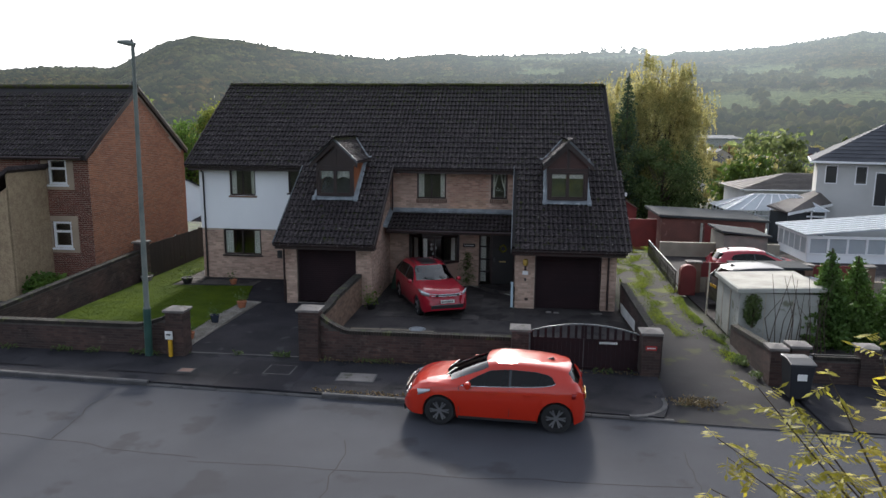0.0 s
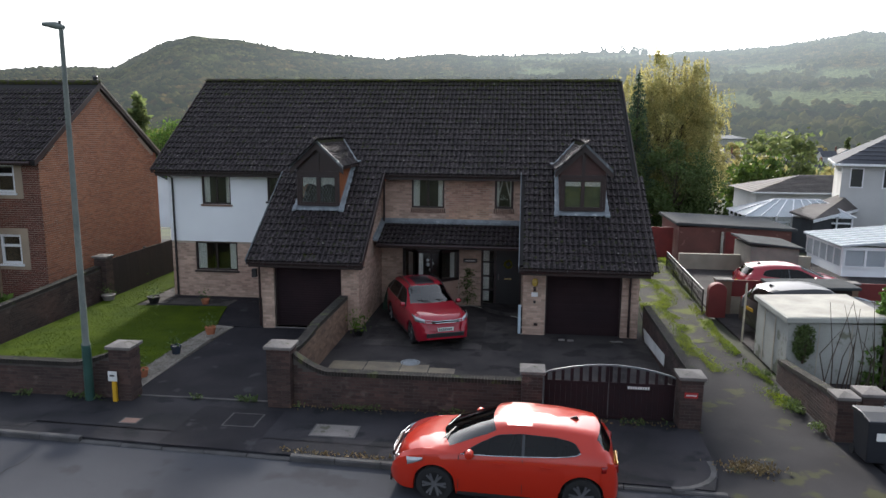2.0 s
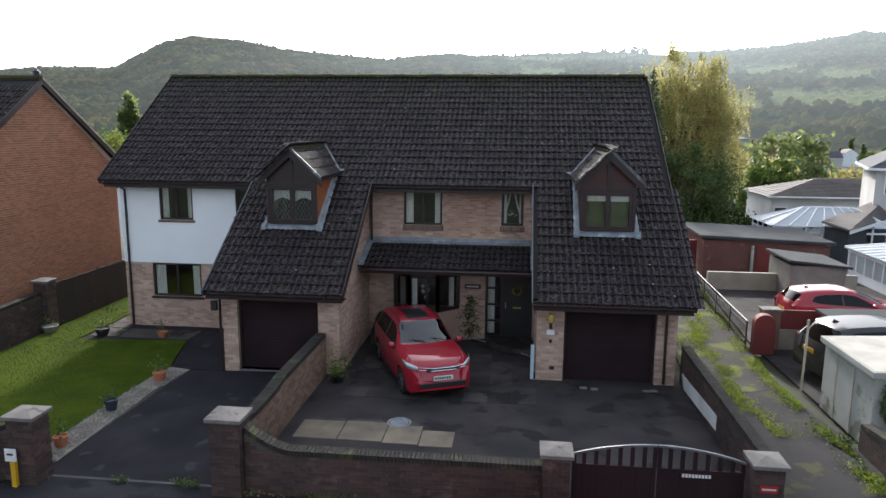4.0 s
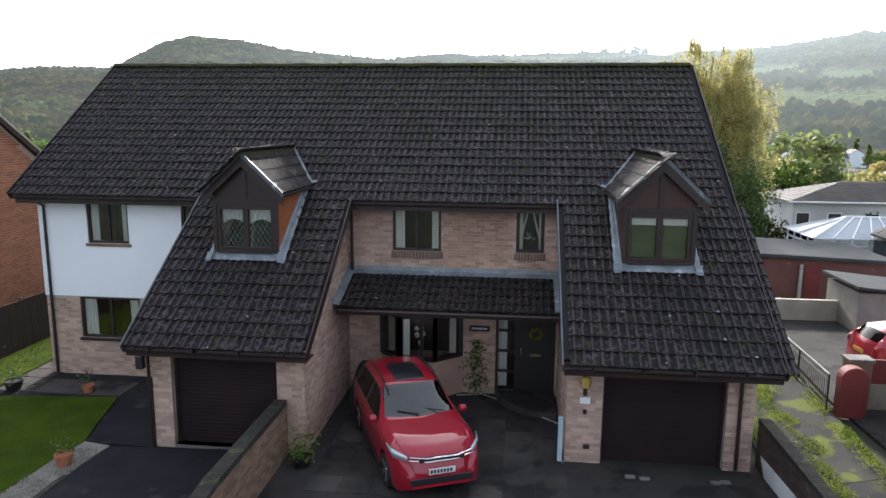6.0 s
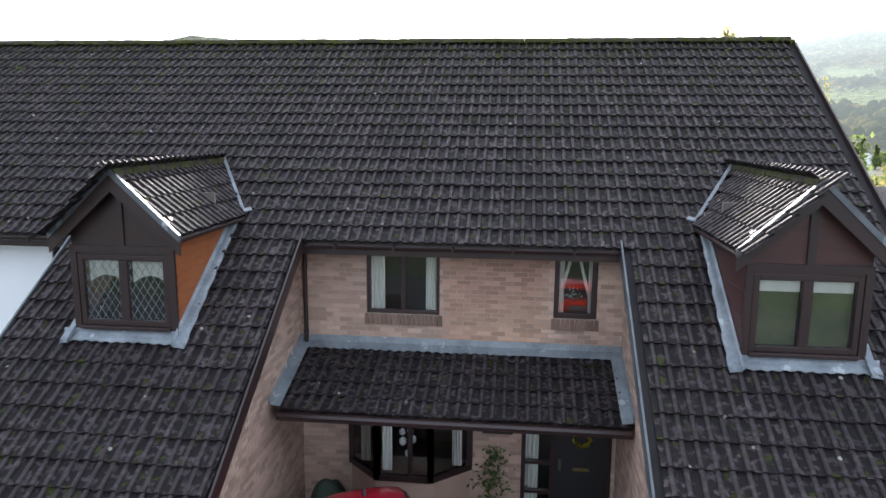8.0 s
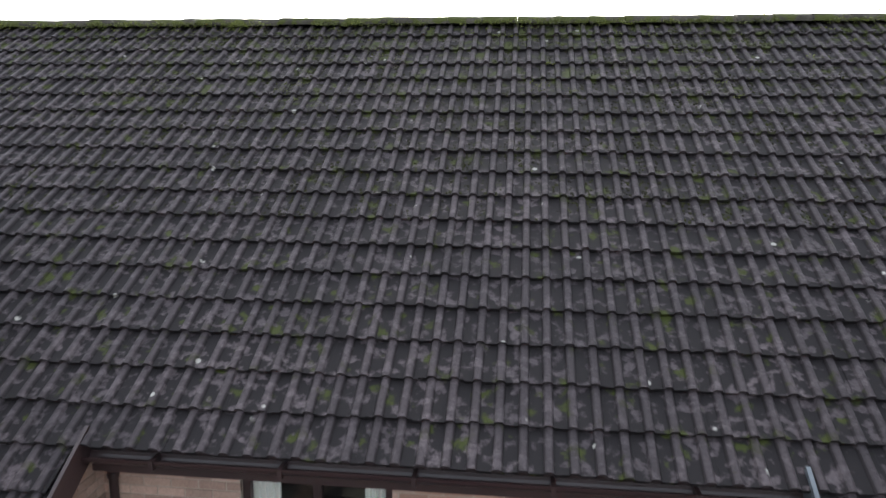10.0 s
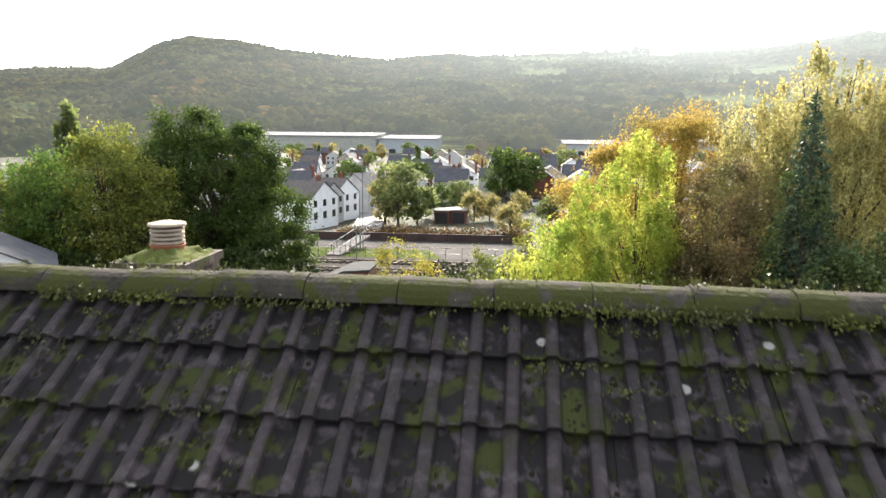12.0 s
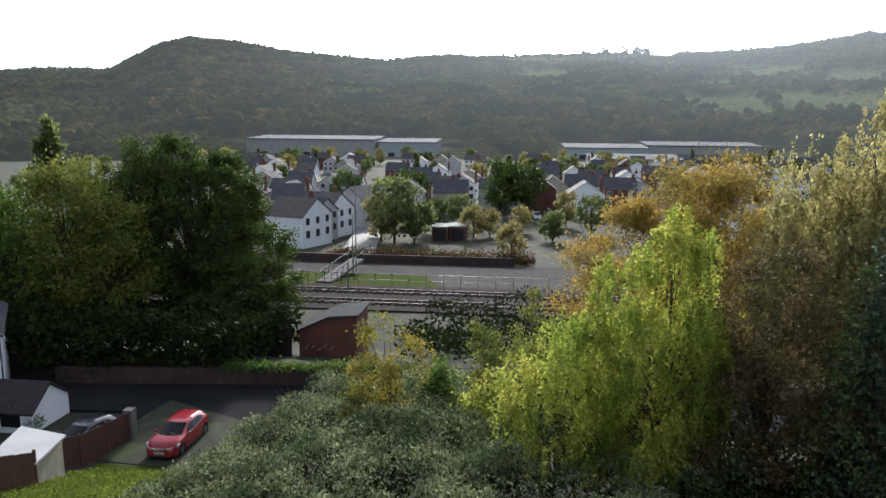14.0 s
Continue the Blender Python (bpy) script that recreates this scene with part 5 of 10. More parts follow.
solo("manhole_cover", Geo().lathe((-2.85, 20.7, 0.05), [(0.0, 0.012), (0.21, 0.012), (0.215, 0.004), (0.23, 0.004), (0.235, 0.014), (0.27, 0.014), (0.275, 0.0)], 24), M_LEAD, "round iron manhole cover set in the forecourt", "manhole cover", at=(-2.85, 20.7, 0.05), fix=False)
slab("neighbour_garden", [(-40, 17.6), (-15.6, 17.6), (-15.7, 40), (-40, 40)], 0.02, M_FORE, 0.1)
slab("neighbour_yard", [(7.2, 17.4), (30, 17.4), (30, 45), (7.6, 36), (7.0, 28)], 0.02, M_FORE, 0.1)
# pebbles on the gravel strip
g = Geo()
rb = random.Random(11)
for k in range(1500):
    y = rb.uniform(18.0, 23.1)
    x = rb.uniform(-9.85, -9.25) if y < 22 else rb.uniform(-9.72, -9.12)
    r = rb.uniform(0.015, 0.04)
    c = Vector((x, y, 0.09))
    g.add([c + Vector((r, 0, 0)), c + Vector((0, r * 1.2, 0)), c + Vector((-r, 0, 0)), c + Vector((0, -r, 0)), c + Vector((0, 0, r * 0.8))], [(0, 1, 4), (1, 2, 4), (2, 3, 4), (3, 0, 4)])
solo("pebbles", g, M_GRAVEL, "loose pale pebbles along the lawn edge", "pebbles", kind="stuff", fix=False)
# blades of the lawn
g = Geo()
for k in range(16000):
    x, y = rb.uniform(-15.0, -9.8), rb.uniform(17.8, 34)
    if (y > 25.45 and x > -13.7) or (y > 22.5 and x > -9.85) or (y > 23.9 and x > -9.95 - 0.25 * (y - 24.1)):
        continue
    a, h = rb.uniform(0, 6.28), rb.uniform(0.02, 0.04)
    d = Vector((math.cos(a), math.sin(a), 0)) * 0.012
    b = Vector((x, y, 0.098))
    g.add([b - d, b + d, b + Vector((rb.uniform(-0.02, 0.02), rb.uniform(-0.02, 0.02), h))], [(0, 1, 2)])
solo("lawn_blades", g, material("grass_blades", (0.092, 0.128, 0.012), (0.062, 0.092, 0.010), 0.95, 1.3, 60, 0.2, 0, spec=0.0), "short mown grass blades", "grass", kind="stuff", fix=False)
# moss and weeds along the lane: both edges and the strip between the wheel tracks
g = Geo()
for k in range(34000):
    y = rb.uniform(17.5, 38)
    left, right = (4.25 if y < 24 else 4.25 + (y - 24) * 0.085), (6.75 - 0.03 * (y - 17.5) if y < 24 else 6.5 + (y - 24) * 0.07)
    mid = (left + right) / 2 - 0.1
    q = rb.random()
    if q < 0.45 and y > 21:
        x = mid + rb.gauss(0, 0.2) + 0.15 * math.sin(y * 1.3)
    elif q < 0.75:
        x = right - abs(rb.gauss(0, 0.2))
    elif y > 22:
        x = left + abs(rb.gauss(0, 0.22))
    else:
        continue
    if noise.noise(Vector((x * 1.3, y * 0.8, 3))) < -0.12:
        continue
    leaf_quad(g, (x, y, 0.05 + rb.random() * 0.06), rb.uniform(0.02, 0.065), rb, -0.8)
solo("lane_weeds", g, leaf_material("weed_leaves", (0.20, 0.25, 0.028), (0.12, 0.17, 0.022)), "yellow-green moss and weeds along the lane", "weeds", kind="stuff", fix=False)
# low plants and tufts at the wall feet of lane and footway
g = Geo()
for k in range(5200):
    q = rb.random()
    if q < 0.45:
        y = rb.uniform(17.3, 22)
        x = 6.75 - abs(rb.gauss(0, 0.18))
    elif q < 0.65:
        x, y = rb.uniform(-15, -9.5), 17.12 - abs(rb.gauss(0, 0.06))
    elif q < 0.85:
        x, y = rb.uniform(-5, 4.2), 17.25 - abs(rb.gauss(0, 0.07))
    else:
        x, y = rb.uniform(-9, -5.7), 17.40 - abs(rb.gauss(0, 0.05))
    if noise.noise(Vector((x * 1.7, y * 1.1, 9))) < 0.02:
        continue
    leaf_quad(g, (x, y, 0.09 + rb.random() * 0.12), rb.uniform(0.03, 0.09), rb, -0.3)
solo("wall_foot_weeds", g, M_IVY, "small weeds growing along the wall feet", "weeds", kind="stuff", fix=False)
# long cracks and sealed joints in the road
g = Geo()
for x, y, dx, dy, n_ in ((-6.0, 11.3, 0.55, 0.02, 17), (-3.2, 12.6, 0.03, -0.28, 10), (3.8, 12.9, -0.06, -0.3, 9), (-12, 12.2, 0.5, -0.05, 12), (0.8, 9.4, 0.5, 0.06, 14), (-9.5, 14.4, 0.03, -0.3, 9), (2.6, 10.6, 0.03, -0.25, 8), (-2.6, 10.0, -0.35, -0.10, 8)):
    p = Vector((x, y, 0.0015))
    for k in range(n_):
        q = p + Vector((dx + rb.gauss(0, 0.05), dy + rb.gauss(0, 0.05), 0))
        g.bar(p, q, 0.022, 0.003)
        p = q
solo("road_cracks", g, material("crack_tar", (0.018, 0.018, 0.02), rough=0.9), kind="structure")
for n_, poly, m_ in (("footway_patch", [(-7.2, 15.0), (-5.2, 14.95), (-5.15, 16.9), (-7.1, 17.0)], M_DRIVE), ("footway_patch", [(-2.2, 15.9), (0.6, 15.8), (0.6, 16.8), (-2.2, 16.9)], M_DRIVE), ("footway_patch", [(-12.4, 15.5), (-10.4, 15.4), (-10.4, 16.3), (-12.3, 16.4)], M_PAVE)):
    slab(n_, poly, 0.0885, m_, 0.02)
# fallen leaves and litter of the gutter
g = Geo()
for k in range(900):
    q = rb.random()
    if q < 0.45:
        x, y = 4.6 + rb.gauss(0, 0.28), 15.45 + rb.gauss(0, 0.14)
    elif q < 0.7:
        x = rb.uniform(-4.6, -1.0)
        y = kerb_y(x) + 0.25 + rb.gauss(0, 0.06)
    else:
        x, y = rb.uniform(-5.2, 3.9), 17.3 - abs(rb.gauss(0, 0.12))
    leaf_quad(g, (x, y, 0.1), 0.07, rb, -0.3)
solo("fallen_leaves", g, leaf_material("dead_leaves", (0.22, 0.15, 0.07), (0.12, 0.09, 0.04), glow=0.1), "brown fallen leaves and twigs by the kerb", "leaves", kind="stuff", fix=False)

# kerb stones, each a piece
kerb = solo("kerb", Geo().box(-13.4, -13.39, kerb_y(-13.4), kerb_y(-13.4) + 0.01, -0.05, 0.0), M_KERB, kind="structure", at=(0, 14.5, 0))
gk = Geo().prism([(0, 0, -0.08), (0, 0.125, -0.08), (0, 0.125, 0.11), (0, 0.03, 0.11), (0, 0.0, 0.085)], (0.90, 0, 0))
kerb_mesh = gk.mesh("kerb_stone")
kerb_mesh.materials.append(M_KERB)
rot = Matrix.Rotation(math.atan(-0.05), 4, "Z")
x = -40.0
while x < 3.4:
    drop = -0.075 if -9.6 < x < -5.2 else (-0.055 if 0.4 < x < 3.4 else 0.0)
    piece("kerb_stone", kerb_mesh, kerb, Matrix.Translation((x, kerb_y(x), drop + rb.uniform(-0.006, 0.006))) @ rot)
    x += 0.915
# dropped kerb of the lane mouth: a curve and a flush line of stones
for k in range(9):
    a = math.radians(-88 + k * 11)
    p = Vector((2.9 + 1.05 * math.cos(a), 15.4 + 1.0 * math.sin(a), -0.015))
    piece("kerb_stone", kerb_mesh, kerb, Matrix.Translation(p) @ Matrix.Rotation(a + math.pi / 2, 4, "Z") @ Matrix.Diagonal((0.24, 0.9, 1, 1)))
x = 3.3
while x < 24:
    piece("kerb_stone", kerb_mesh, kerb, Matrix.Translation((x, kerb_y(x) - 0.02, -0.085)) @ rot)
    x += 0.915
# covers and patches in the footway
for n_, c, w, d, mat in (("inspection_cover", (-3.75, 16.05), 1.0, 0.62, M_STONE), ("inspection_cover", (-5.9, 16.35), 0.75, 0.7, M_DRIVE), ("inspection_cover", (-8.35, 16.0), 0.42, 0.3, material("rusty_cover", (0.24, 0.14, 0.11), rough=0.9))):
    z = 0.085
    ob = thing(n_, (c[0], c[1], z), "flat square inspection cover set in the footway", "cover")
    part("frame", Geo().box(c[0] - w / 2, c[0] + w / 2, c[1] - d / 2, c[1] + d / 2, z - 0.01, z + 0.006), M_KERB, ob)
    part("lid", Geo().box(c[0] - w / 2 + 0.04, c[0] + w / 2 - 0.04, c[1] - d / 2 + 0.04, c[1] + d / 2 - 0.04, z - 0.005, z + 0.011), mat, ob)
g = Geo()
for x, y, w, d in ((-5.0, 20.0, 0.95, 0.9), (-4.02, 20.0, 0.95, 0.95), (-3.04, 19.95, 0.75, 0.9), (-2.26, 19.9, 0.7, 0.75)):
    g.box(x, x + w, y - 0.3, y - 0.3 + d, 0.03, 0.058)
solo("pale_paving", g, M_SLAB, kind="structure")
g = Geo().box(-8.95, -5.75, 17.40, 17.47, 0.05, 0.095)
solo("drive_edging", g, M_KERB, kind="structure")


# ---------------------------------------------------------------- garden walls, piers, gate
def pier(name, x0, x1, y0, y1, h, label):
    ob = thing(name, ((x0 + x1) / 2, (y0 + y1) / 2, 0.03), label, "pier", "garden wall piers")
    core = part("shaft", Geo().box(x0 + 0.004, x1 - 0.004, y0 + 0.004, y1 - 0.004, 0.03, h), M_WALLMORTAR, ob)
    bricks_on(core, "x", y0, -1, x0, x1, 0.05, h, M_WBRICK)
    bricks_on(core, "y", x1, 1, y0, y1, 0.05, h, M_WBRICK)
    bricks_on(core, "y", x0, -1, y0, y1, 0.05, h, M_WBRICK)
    g = Geo()
    cx, cy, o = (x0 + x1) / 2, (y0 + y1) / 2, 0.06
    g.prism([(x0 - o, y0 - o, h), (x1 + o, y0 - o, h), (x1 + o, y1 + o, h), (x0 - o, y1 + o, h)], (0, 0, 0.07))
    n = len(g.v)
    g.add([(x0 - o, y0 - o, h + 0.07), (x1 + o, y0 - o, h + 0.07), (x1 + o, y1 + o, h + 0.07), (x0 - o, y1 + o, h + 0.07), (cx, cy, h + 0.13)], [(0, 1, 4), (1, 2, 4), (2, 3, 4), (3, 0, 4)])
    bevel(part("cap", g, M_STONE, ob, "weathered pyramid cap stone"), 0.012)
    return ob


pier("gate_pier", -5.62, -5.08, 17.12, 17.62, 1.48, "tall square brick pier with pale cap stone")
pier("gate_pier", 0.22, 0.66, 17.15, 17.60, 1.16, "square brick pier beside the iron gate")
pier("gate_pier", 3.62, 4.08, 17.12, 17.58, 1.20, "square brick pier with red sign by the lane")
pier("gate_pier", -9.42, -8.92, 17.05, 17.52, 1.34, "square brick pier at the tarmac drive")
pier("boundary_pier", -15.6, -15.15, 26.2, 26.65, 1.62, "brick pier at the end of the boundary wall")


M_COPING = material("mossy_coping", (0.030, 0.024, 0.020), (0.016, 0.015, 0.011), 0.95, 2, 50, 0.4, 0.6, vary=0.3, c3=(0.045, 0.05, 0.018), c3_scale=3, c3_cut=0.58)


def brick_wall(name, a, b, h0, h1, t, label, mat=M_WBRICK, cap=True, curve=None, category="wall"):
    """A free wall from a to b; its height runs from h0 to h1, by the curve where one is given."""
    a, b = Vector((*a, 0)), Vector((*b, 0))
    d = (b - a)
    L = d.length
    u = d / L
    ang = math.atan2(u.y, u.x)
    ob = tagged(new(name), label, category, kind="")
    ob.location = (a + b) / 2 + Vector((0, 0, 0.02))
    hh = curve or (lambda s: h0 + (h1 - h0) * s)
    side = Vector((-u.y, u.x, 0))
    n = 24 if curve else 1
    g = Geo()
    for k in range(n):
        s0, s1 = k / n, (k + 1) / n
        p, q = a + d * s0, a + d * s1
        g.add([p - side * (t / 2 - 0.006) + Vector((0, 0, z)) for z in (0.0, hh(s0))] + [q - side * (t / 2 - 0.006) + Vector((0, 0, z)) for z in (0.0, hh(s1))]
              + [p + side * (t / 2 - 0.006) + Vector((0, 0, z)) for z in (0.0, hh(s0))] + [q + side * (t / 2 - 0.006) + Vector((0, 0, z)) for z in (0.0, hh(s1))],
              [(0, 2, 3, 1), (4, 5, 7, 6), (1, 3, 7, 5), (0, 1, 5, 4), (2, 6, 7, 3)])
    core = part("core", g, M_WALLMORTAR, ob)
    m = Matrix.Translation(a) @ Matrix.Rotation(ang, 4, "Z")
    g = Geo()
    rnd = random.Random(int(L * 100))
    for sgn in (-1, 1):
        for s, e, z0, z1, whole in brick_spans(0, L, 0.03, max(hh(0), hh(1), hh(0.5)) - 0.03, top=lambda q: hh(min(1, max(0, q / L))) - 0.07):
            o = t / 2 + rnd.uniform(-0.002, 0.003)
            y0, y1 = sorted((sgn * (t / 2 - 0.04), sgn * o))
            bx = Geo().box(s, e, y0, y1, z0, z1)
            g.add([m @ Vector(v) for v in bx.v], bx.f)
    tagged(part("brickwork", g, mat, ob), kind="stuff")
    if cap:
        g = Geo()
        s = 0.0
        while s < L - 0.03:
            z0, z1 = hh(s / L), hh(min(1, (s + 0.065) / L))
            bx = Geo().add([(s, -t / 2 - 0.012, z0 - 0.07), (s + 0.065, -t / 2 - 0.012, z1 - 0.07), (s + 0.065, t / 2 + 0.012, z1 - 0.07), (s, t / 2 + 0.012, z0 - 0.07),
                            (s, -t / 2 - 0.012, z0 + 0.03), (s + 0.065, -t / 2 - 0.012, z1 + 0.03), (s + 0.065, t / 2 + 0.012, z1 + 0.03), (s, t / 2 + 0.012, z0 + 0.03)],
                           [(0, 3, 2, 1), (4, 5, 6, 7), (0, 1, 5, 4), (1, 2, 6, 5), (2, 3, 7, 6), (3, 0, 4, 7)])
            g.add([m @ Vector(v) for v in bx.v], bx.f)
            s += 0.075
        tagged(part("coping", g, M_COPING, ob, "brick on edge coping"), kind="stuff")
    return ob


brick_wall("garden_wall", (-5.05, 17.4), (0.2, 17.4), 1, 1, 0.23, "low dark brick front wall dipping from the pier",
           curve=lambda s: 0.92 + 0.40 * max(0, 1 - s / 0.16) ** 1.6)
brick_wall("garden_wall", (-30, 17.3), (-9.44, 17.3), 0.9, 0.9, 0.23, "low dark brick wall along the footway", curve=lambda s: 0.90 + 0.30 * max(0, 1 - (1 - s) / 0.05) ** 1.5)
brick_wall("dividing_wall", (-5.42, 17.62), (-5.42, 23.5), 1.2, 1.2, 0.23, "brick wall dividing drive and forecourt", mat=M_DIVBRICK, curve=lambda s: 1.18 - 0.10 * math.sin(math.pi * min(1, s * 2.2)) if s < 0.45 else 1.18)
brick_wall("boundary_wall", (-15.3, 17.45), (-15.45, 26.2), 0.95, 1.05, 0.23, "long weathered brick boundary wall by the lawn", curve=lambda s: 1.0 + 0.30 * s)
brick_wall("lane_wall", (4.12, 17.6), (4.12, 24.2), 1.0, 1.0, 0.2, "dark rendered brick wall beside the lane", cap=True)
solo("lane_wall_patch", Geo().prism([(3.995, 20.7, 0.25), (3.995, 23.6, 0.05), (3.995, 23.9, 0.38), (3.995, 20.7, 0.58)], (0.012, 0, 0)), M_WHITEPAINT, "pale painted board leaning on the lane wall", "board", at=(4.0, 22.2, 0.1))
brick_wall("lane_low_wall", (6.95, 17.2), (6.95, 20.6), 0.85, 0.85, 0.2, "low dark wall below the white shed", mat=M_WBRICK, curve=lambda s: 0.95 - 0.35 * s)
brick_wall("neighbour_front_wall", (7.95, 17.35), (15.5, 17.35), 0.75, 0.75, 0.22, "low dark brick wall on the far side of the lane")
pier("neighbour_pier", 6.78, 7.14, 16.95, 17.35, 0.98, "dark square brick pier beside the bin")
for x in (7.35, 9.05):
    pier("neighbour_pier", x, x + 0.42, 17.15, 17.57, 1.0, "dark square brick pier")
ob = thing("white_gate", (8.4, 17.36, 0.06), "small white panelled gate between dark piers", "gate")
part("frame", Geo().box(7.80, 9.02, 17.34, 17.38, 0.75, 0.80).box(7.80, 9.02, 17.34, 17.38, 0.15, 0.2), M_BLACKMETAL, ob)
for x in (7.86, 8.26, 8.64):
    part("panel", Geo().box(x, x + 0.32, 17.335, 17.375, 0.2, 0.75), M_WHITEPAINT, ob)

# the double gate
gate = thing("driveway_gate", (2.14, 17.5, 0.06), "dark brown boarded double gate with arched iron top", "gate")


def gate_top(x):
    s = (x - 0.72) / (3.58 - 0.72)
    return 1.09 + 0.24 * math.sin(math.pi * min(1, max(0, s))) ** 0.8


for x0, x1 in ((0.72, 2.13), (2.15, 3.58)):
    leaf = part("gate_leaf", Geo().box(x0, x1, 17.47, 17.49, 0.08, 0.10), M_BLACKMETAL, gate, "boarded gate leaf")
    x = x0
    while x < x1 - 0.05:
        e = min(x + 0.118, x1)
        part("board", Geo().box(x, e - 0.0015, 17.475, 17.50, 0.08, 0.90), M_DOOR, leaf)
        x += 0.12
    g = Geo()
    for k in range(16):
        a, b = x0 + (x1 - x0) * k / 16, x0 + (x1 - x0) * (k + 1) / 16
        g.bar((a, 17.485, gate_top(a)), (b, 17.485, gate_top(b)), 0.05, 0.035)
    part("top_rail", g, M_ALU, leaf, "pale worn curved top rail")
    g = Geo().box(x0, x1, 17.46, 17.51, 0.88, 0.94).box(x0, x1, 17.46, 17.51, 0.10, 0.16)
    part("rail", g, M_DOOR, leaf)
    k = x0
    while k <= x1 + 0.01:
        xx = min(max(k, x0 + 0.03), x1 - 0.03)
        part("upright", Geo().box(xx - 0.035, xx + 0.035, 17.47, 17.50, 0.92, gate_top(xx)), M_DOOR, leaf)
        k += (x1 - x0) / 7
nbp = part("name_plate", Geo().box(2.52, 3.05, 17.440, 17.455, 0.80, 0.89), M_DOOR, gate)
g = Geo()
for k in range(9):
    g.box(2.55 + k * 0.054, 2.588 + k * 0.054, 17.434, 17.439, 0.815, 0.875)
part("lettering", g, M_TRIMWHITE, nbp)
sg = solo("pier_sign", Geo().box(3.70, 3.98, 17.095, 17.105, 0.80, 0.92), material("red_sign", (0.42, 0.02, 0.02), rough=0.5), "small red sign with a white bar on the pier", "sign", at=(3.84, 17.1, 0.86))
part("lettering", Geo().box(3.73, 3.95, 17.088, 17.093, 0.845, 0.875), M_TRIMWHITE, sg)

# lamp column
lc = thing("street_lamp", (-9.95, 17.02, 0.09), "tall grey-green lamp column with a small lantern", "street lamp")
base, top = Vector((-9.95, 17.02, 0.06)), Vector((-9.42, 16.30, 8.45))
smooth(part("base", Geo().tube([base, base.lerp(top, 0.17)], [0.105, 0.10], 16), M_STEELGREEN, lc, "green painted base"))
smooth(part("column", Geo().tube([base.lerp(top, 0.17), base.lerp(top, 0.18), base.lerp(top, 0.6), top], [0.10, 0.075, 0.06, 0.045], 16), M_STEEL, lc))
smooth(part("lantern", Geo().tube([top + Vector((0.06, 0.0, 0.02)), top + Vector((-0.1, 0, 0.06)), top + Vector((-0.38, -0.02, 0.09))], [0.05, 0.075, 0.04], 10), M_STEEL, lc, "slim side lantern"))
part("photocell", Geo().lathe(top + Vector((-0.02, 0, 0.07)), [(0.03, 0), (0.03, 0.07), (0.01, 0.09)], 10), M_BLACK, lc)
# yellow hydrant post
hp = thing("hydrant_post", (-9.28, 16.98, 0.09), "yellow marker post with a white plate", "post")
part("post", Geo().box(-9.33, -9.24, 16.95, 17.02, 0.09, 0.62), M_YELLOW, hp)
bevel(part("plate", Geo().box(-9.40, -9.18, 16.92, 16.95, 0.60, 0.84), M_WHITEPAINT, hp), 0.01)
part("lettering", Geo().box(-9.35, -9.23, 16.915, 16.918, 0.72, 0.76), M_INK, hp)


# pots along the gravel
def plant_pot(x, y, z, r, h, mat, label, leaves=60, lm=None, spread=1.3):
    ob = thing("plant_pot", (x, y, z), label, "plant pot", "garden pots")
    smooth(part("pot", Geo().lathe((x, y, z), [(r * 0.7, 0), (r * 0.95, h * 0.8), (r, h * 0.82), (r, h), (r * 0.85, h), (r * 0.82, h * 0.85)], 16), mat, ob))
    g = Geo()
    for k in range(leaves):
        leaf_quad(g, (x + rb.gauss(0, r * 0.5 * spread), y + rb.gauss(0, r * 0.5 * spread), z + h + abs(rb.gauss(0, r * 0.8 * spread))), 0.09, rb, -0.2)
    part("foliage", g, lm or M_IVY, ob, fix=False)


plant_pot(-9.52, 18.6, 0.09, 0.15, 0.22, M_TERRA, "terracotta pot with a small plant on gravel", 40)
plant_pot(-9.55, 20.45, 0.09, 0.15, 0.26, material("blue_glaze", (0.03, 0.04, 0.06), rough=0.2), "glazed dark blue pot on the gravel strip", 30)
plant_pot(-9.42, 22.4, 0.09, 0.17, 0.24, M_TERRA, "low terracotta pot with a plant by the lawn", 60)
plant_pot(-13.2, 25.95, 0.07, 0.23, 0.24, M_BLACK, "dark round pot beside the path", 60)
plant_pot(-11.25, 26.0, 0.07, 0.15, 0.2, M_TERRA, "terracotta pot on the paving under the window", 40)
plant_pot(-4.85, 23.0, 0.06, 0.18, 0.2, M_BLACK, "dark pot of bushy green plants by the wall", 160, M_GREENLEAF, 1.8)
plant_pot(-15.0, 26.0, 0.1, 0.25, 0.2, M_STONE, "stone trough at the foot of the boundary pier", 40)
# stones on the forecourt, hose on the ground
for x, y in ((1.35, 23.25), (1.62, 23.2), (2.9, 23.2), (3.1, 23.25)):
    bevel(solo("edging_stone", Geo().box(x, x + 0.2, y, y + 0.12, 0.05, 0.11), M_STONE, "loose pale edging stone in front of the garage", "stone", "loose stones", at=(x + 0.1, y + 0.06, 0.05)), 0.03)
hose = [(-2.2, 27.0, 0.07), (-1.58, 27.15, 0.07), (-1.1, 26.8, 0.07), (-0.48, 26.2, 0.07), (0.0, 25.8, 0.07), (0.27, 25.55, 0.07), (0.33, 25.1, 0.07), (0.22, 24.6, 0.07), (0.31, 24.0, 0.07), (0.2, 23.75, 0.07)]
smooth(solo("garden_hose", Geo().tube(hose, 0.018, 6), material("grey_hose", (0.32, 0.32, 0.27), rough=0.5), "pale garden hose lying on the forecourt", "hose", at=(0, 24.5, 0.06)))
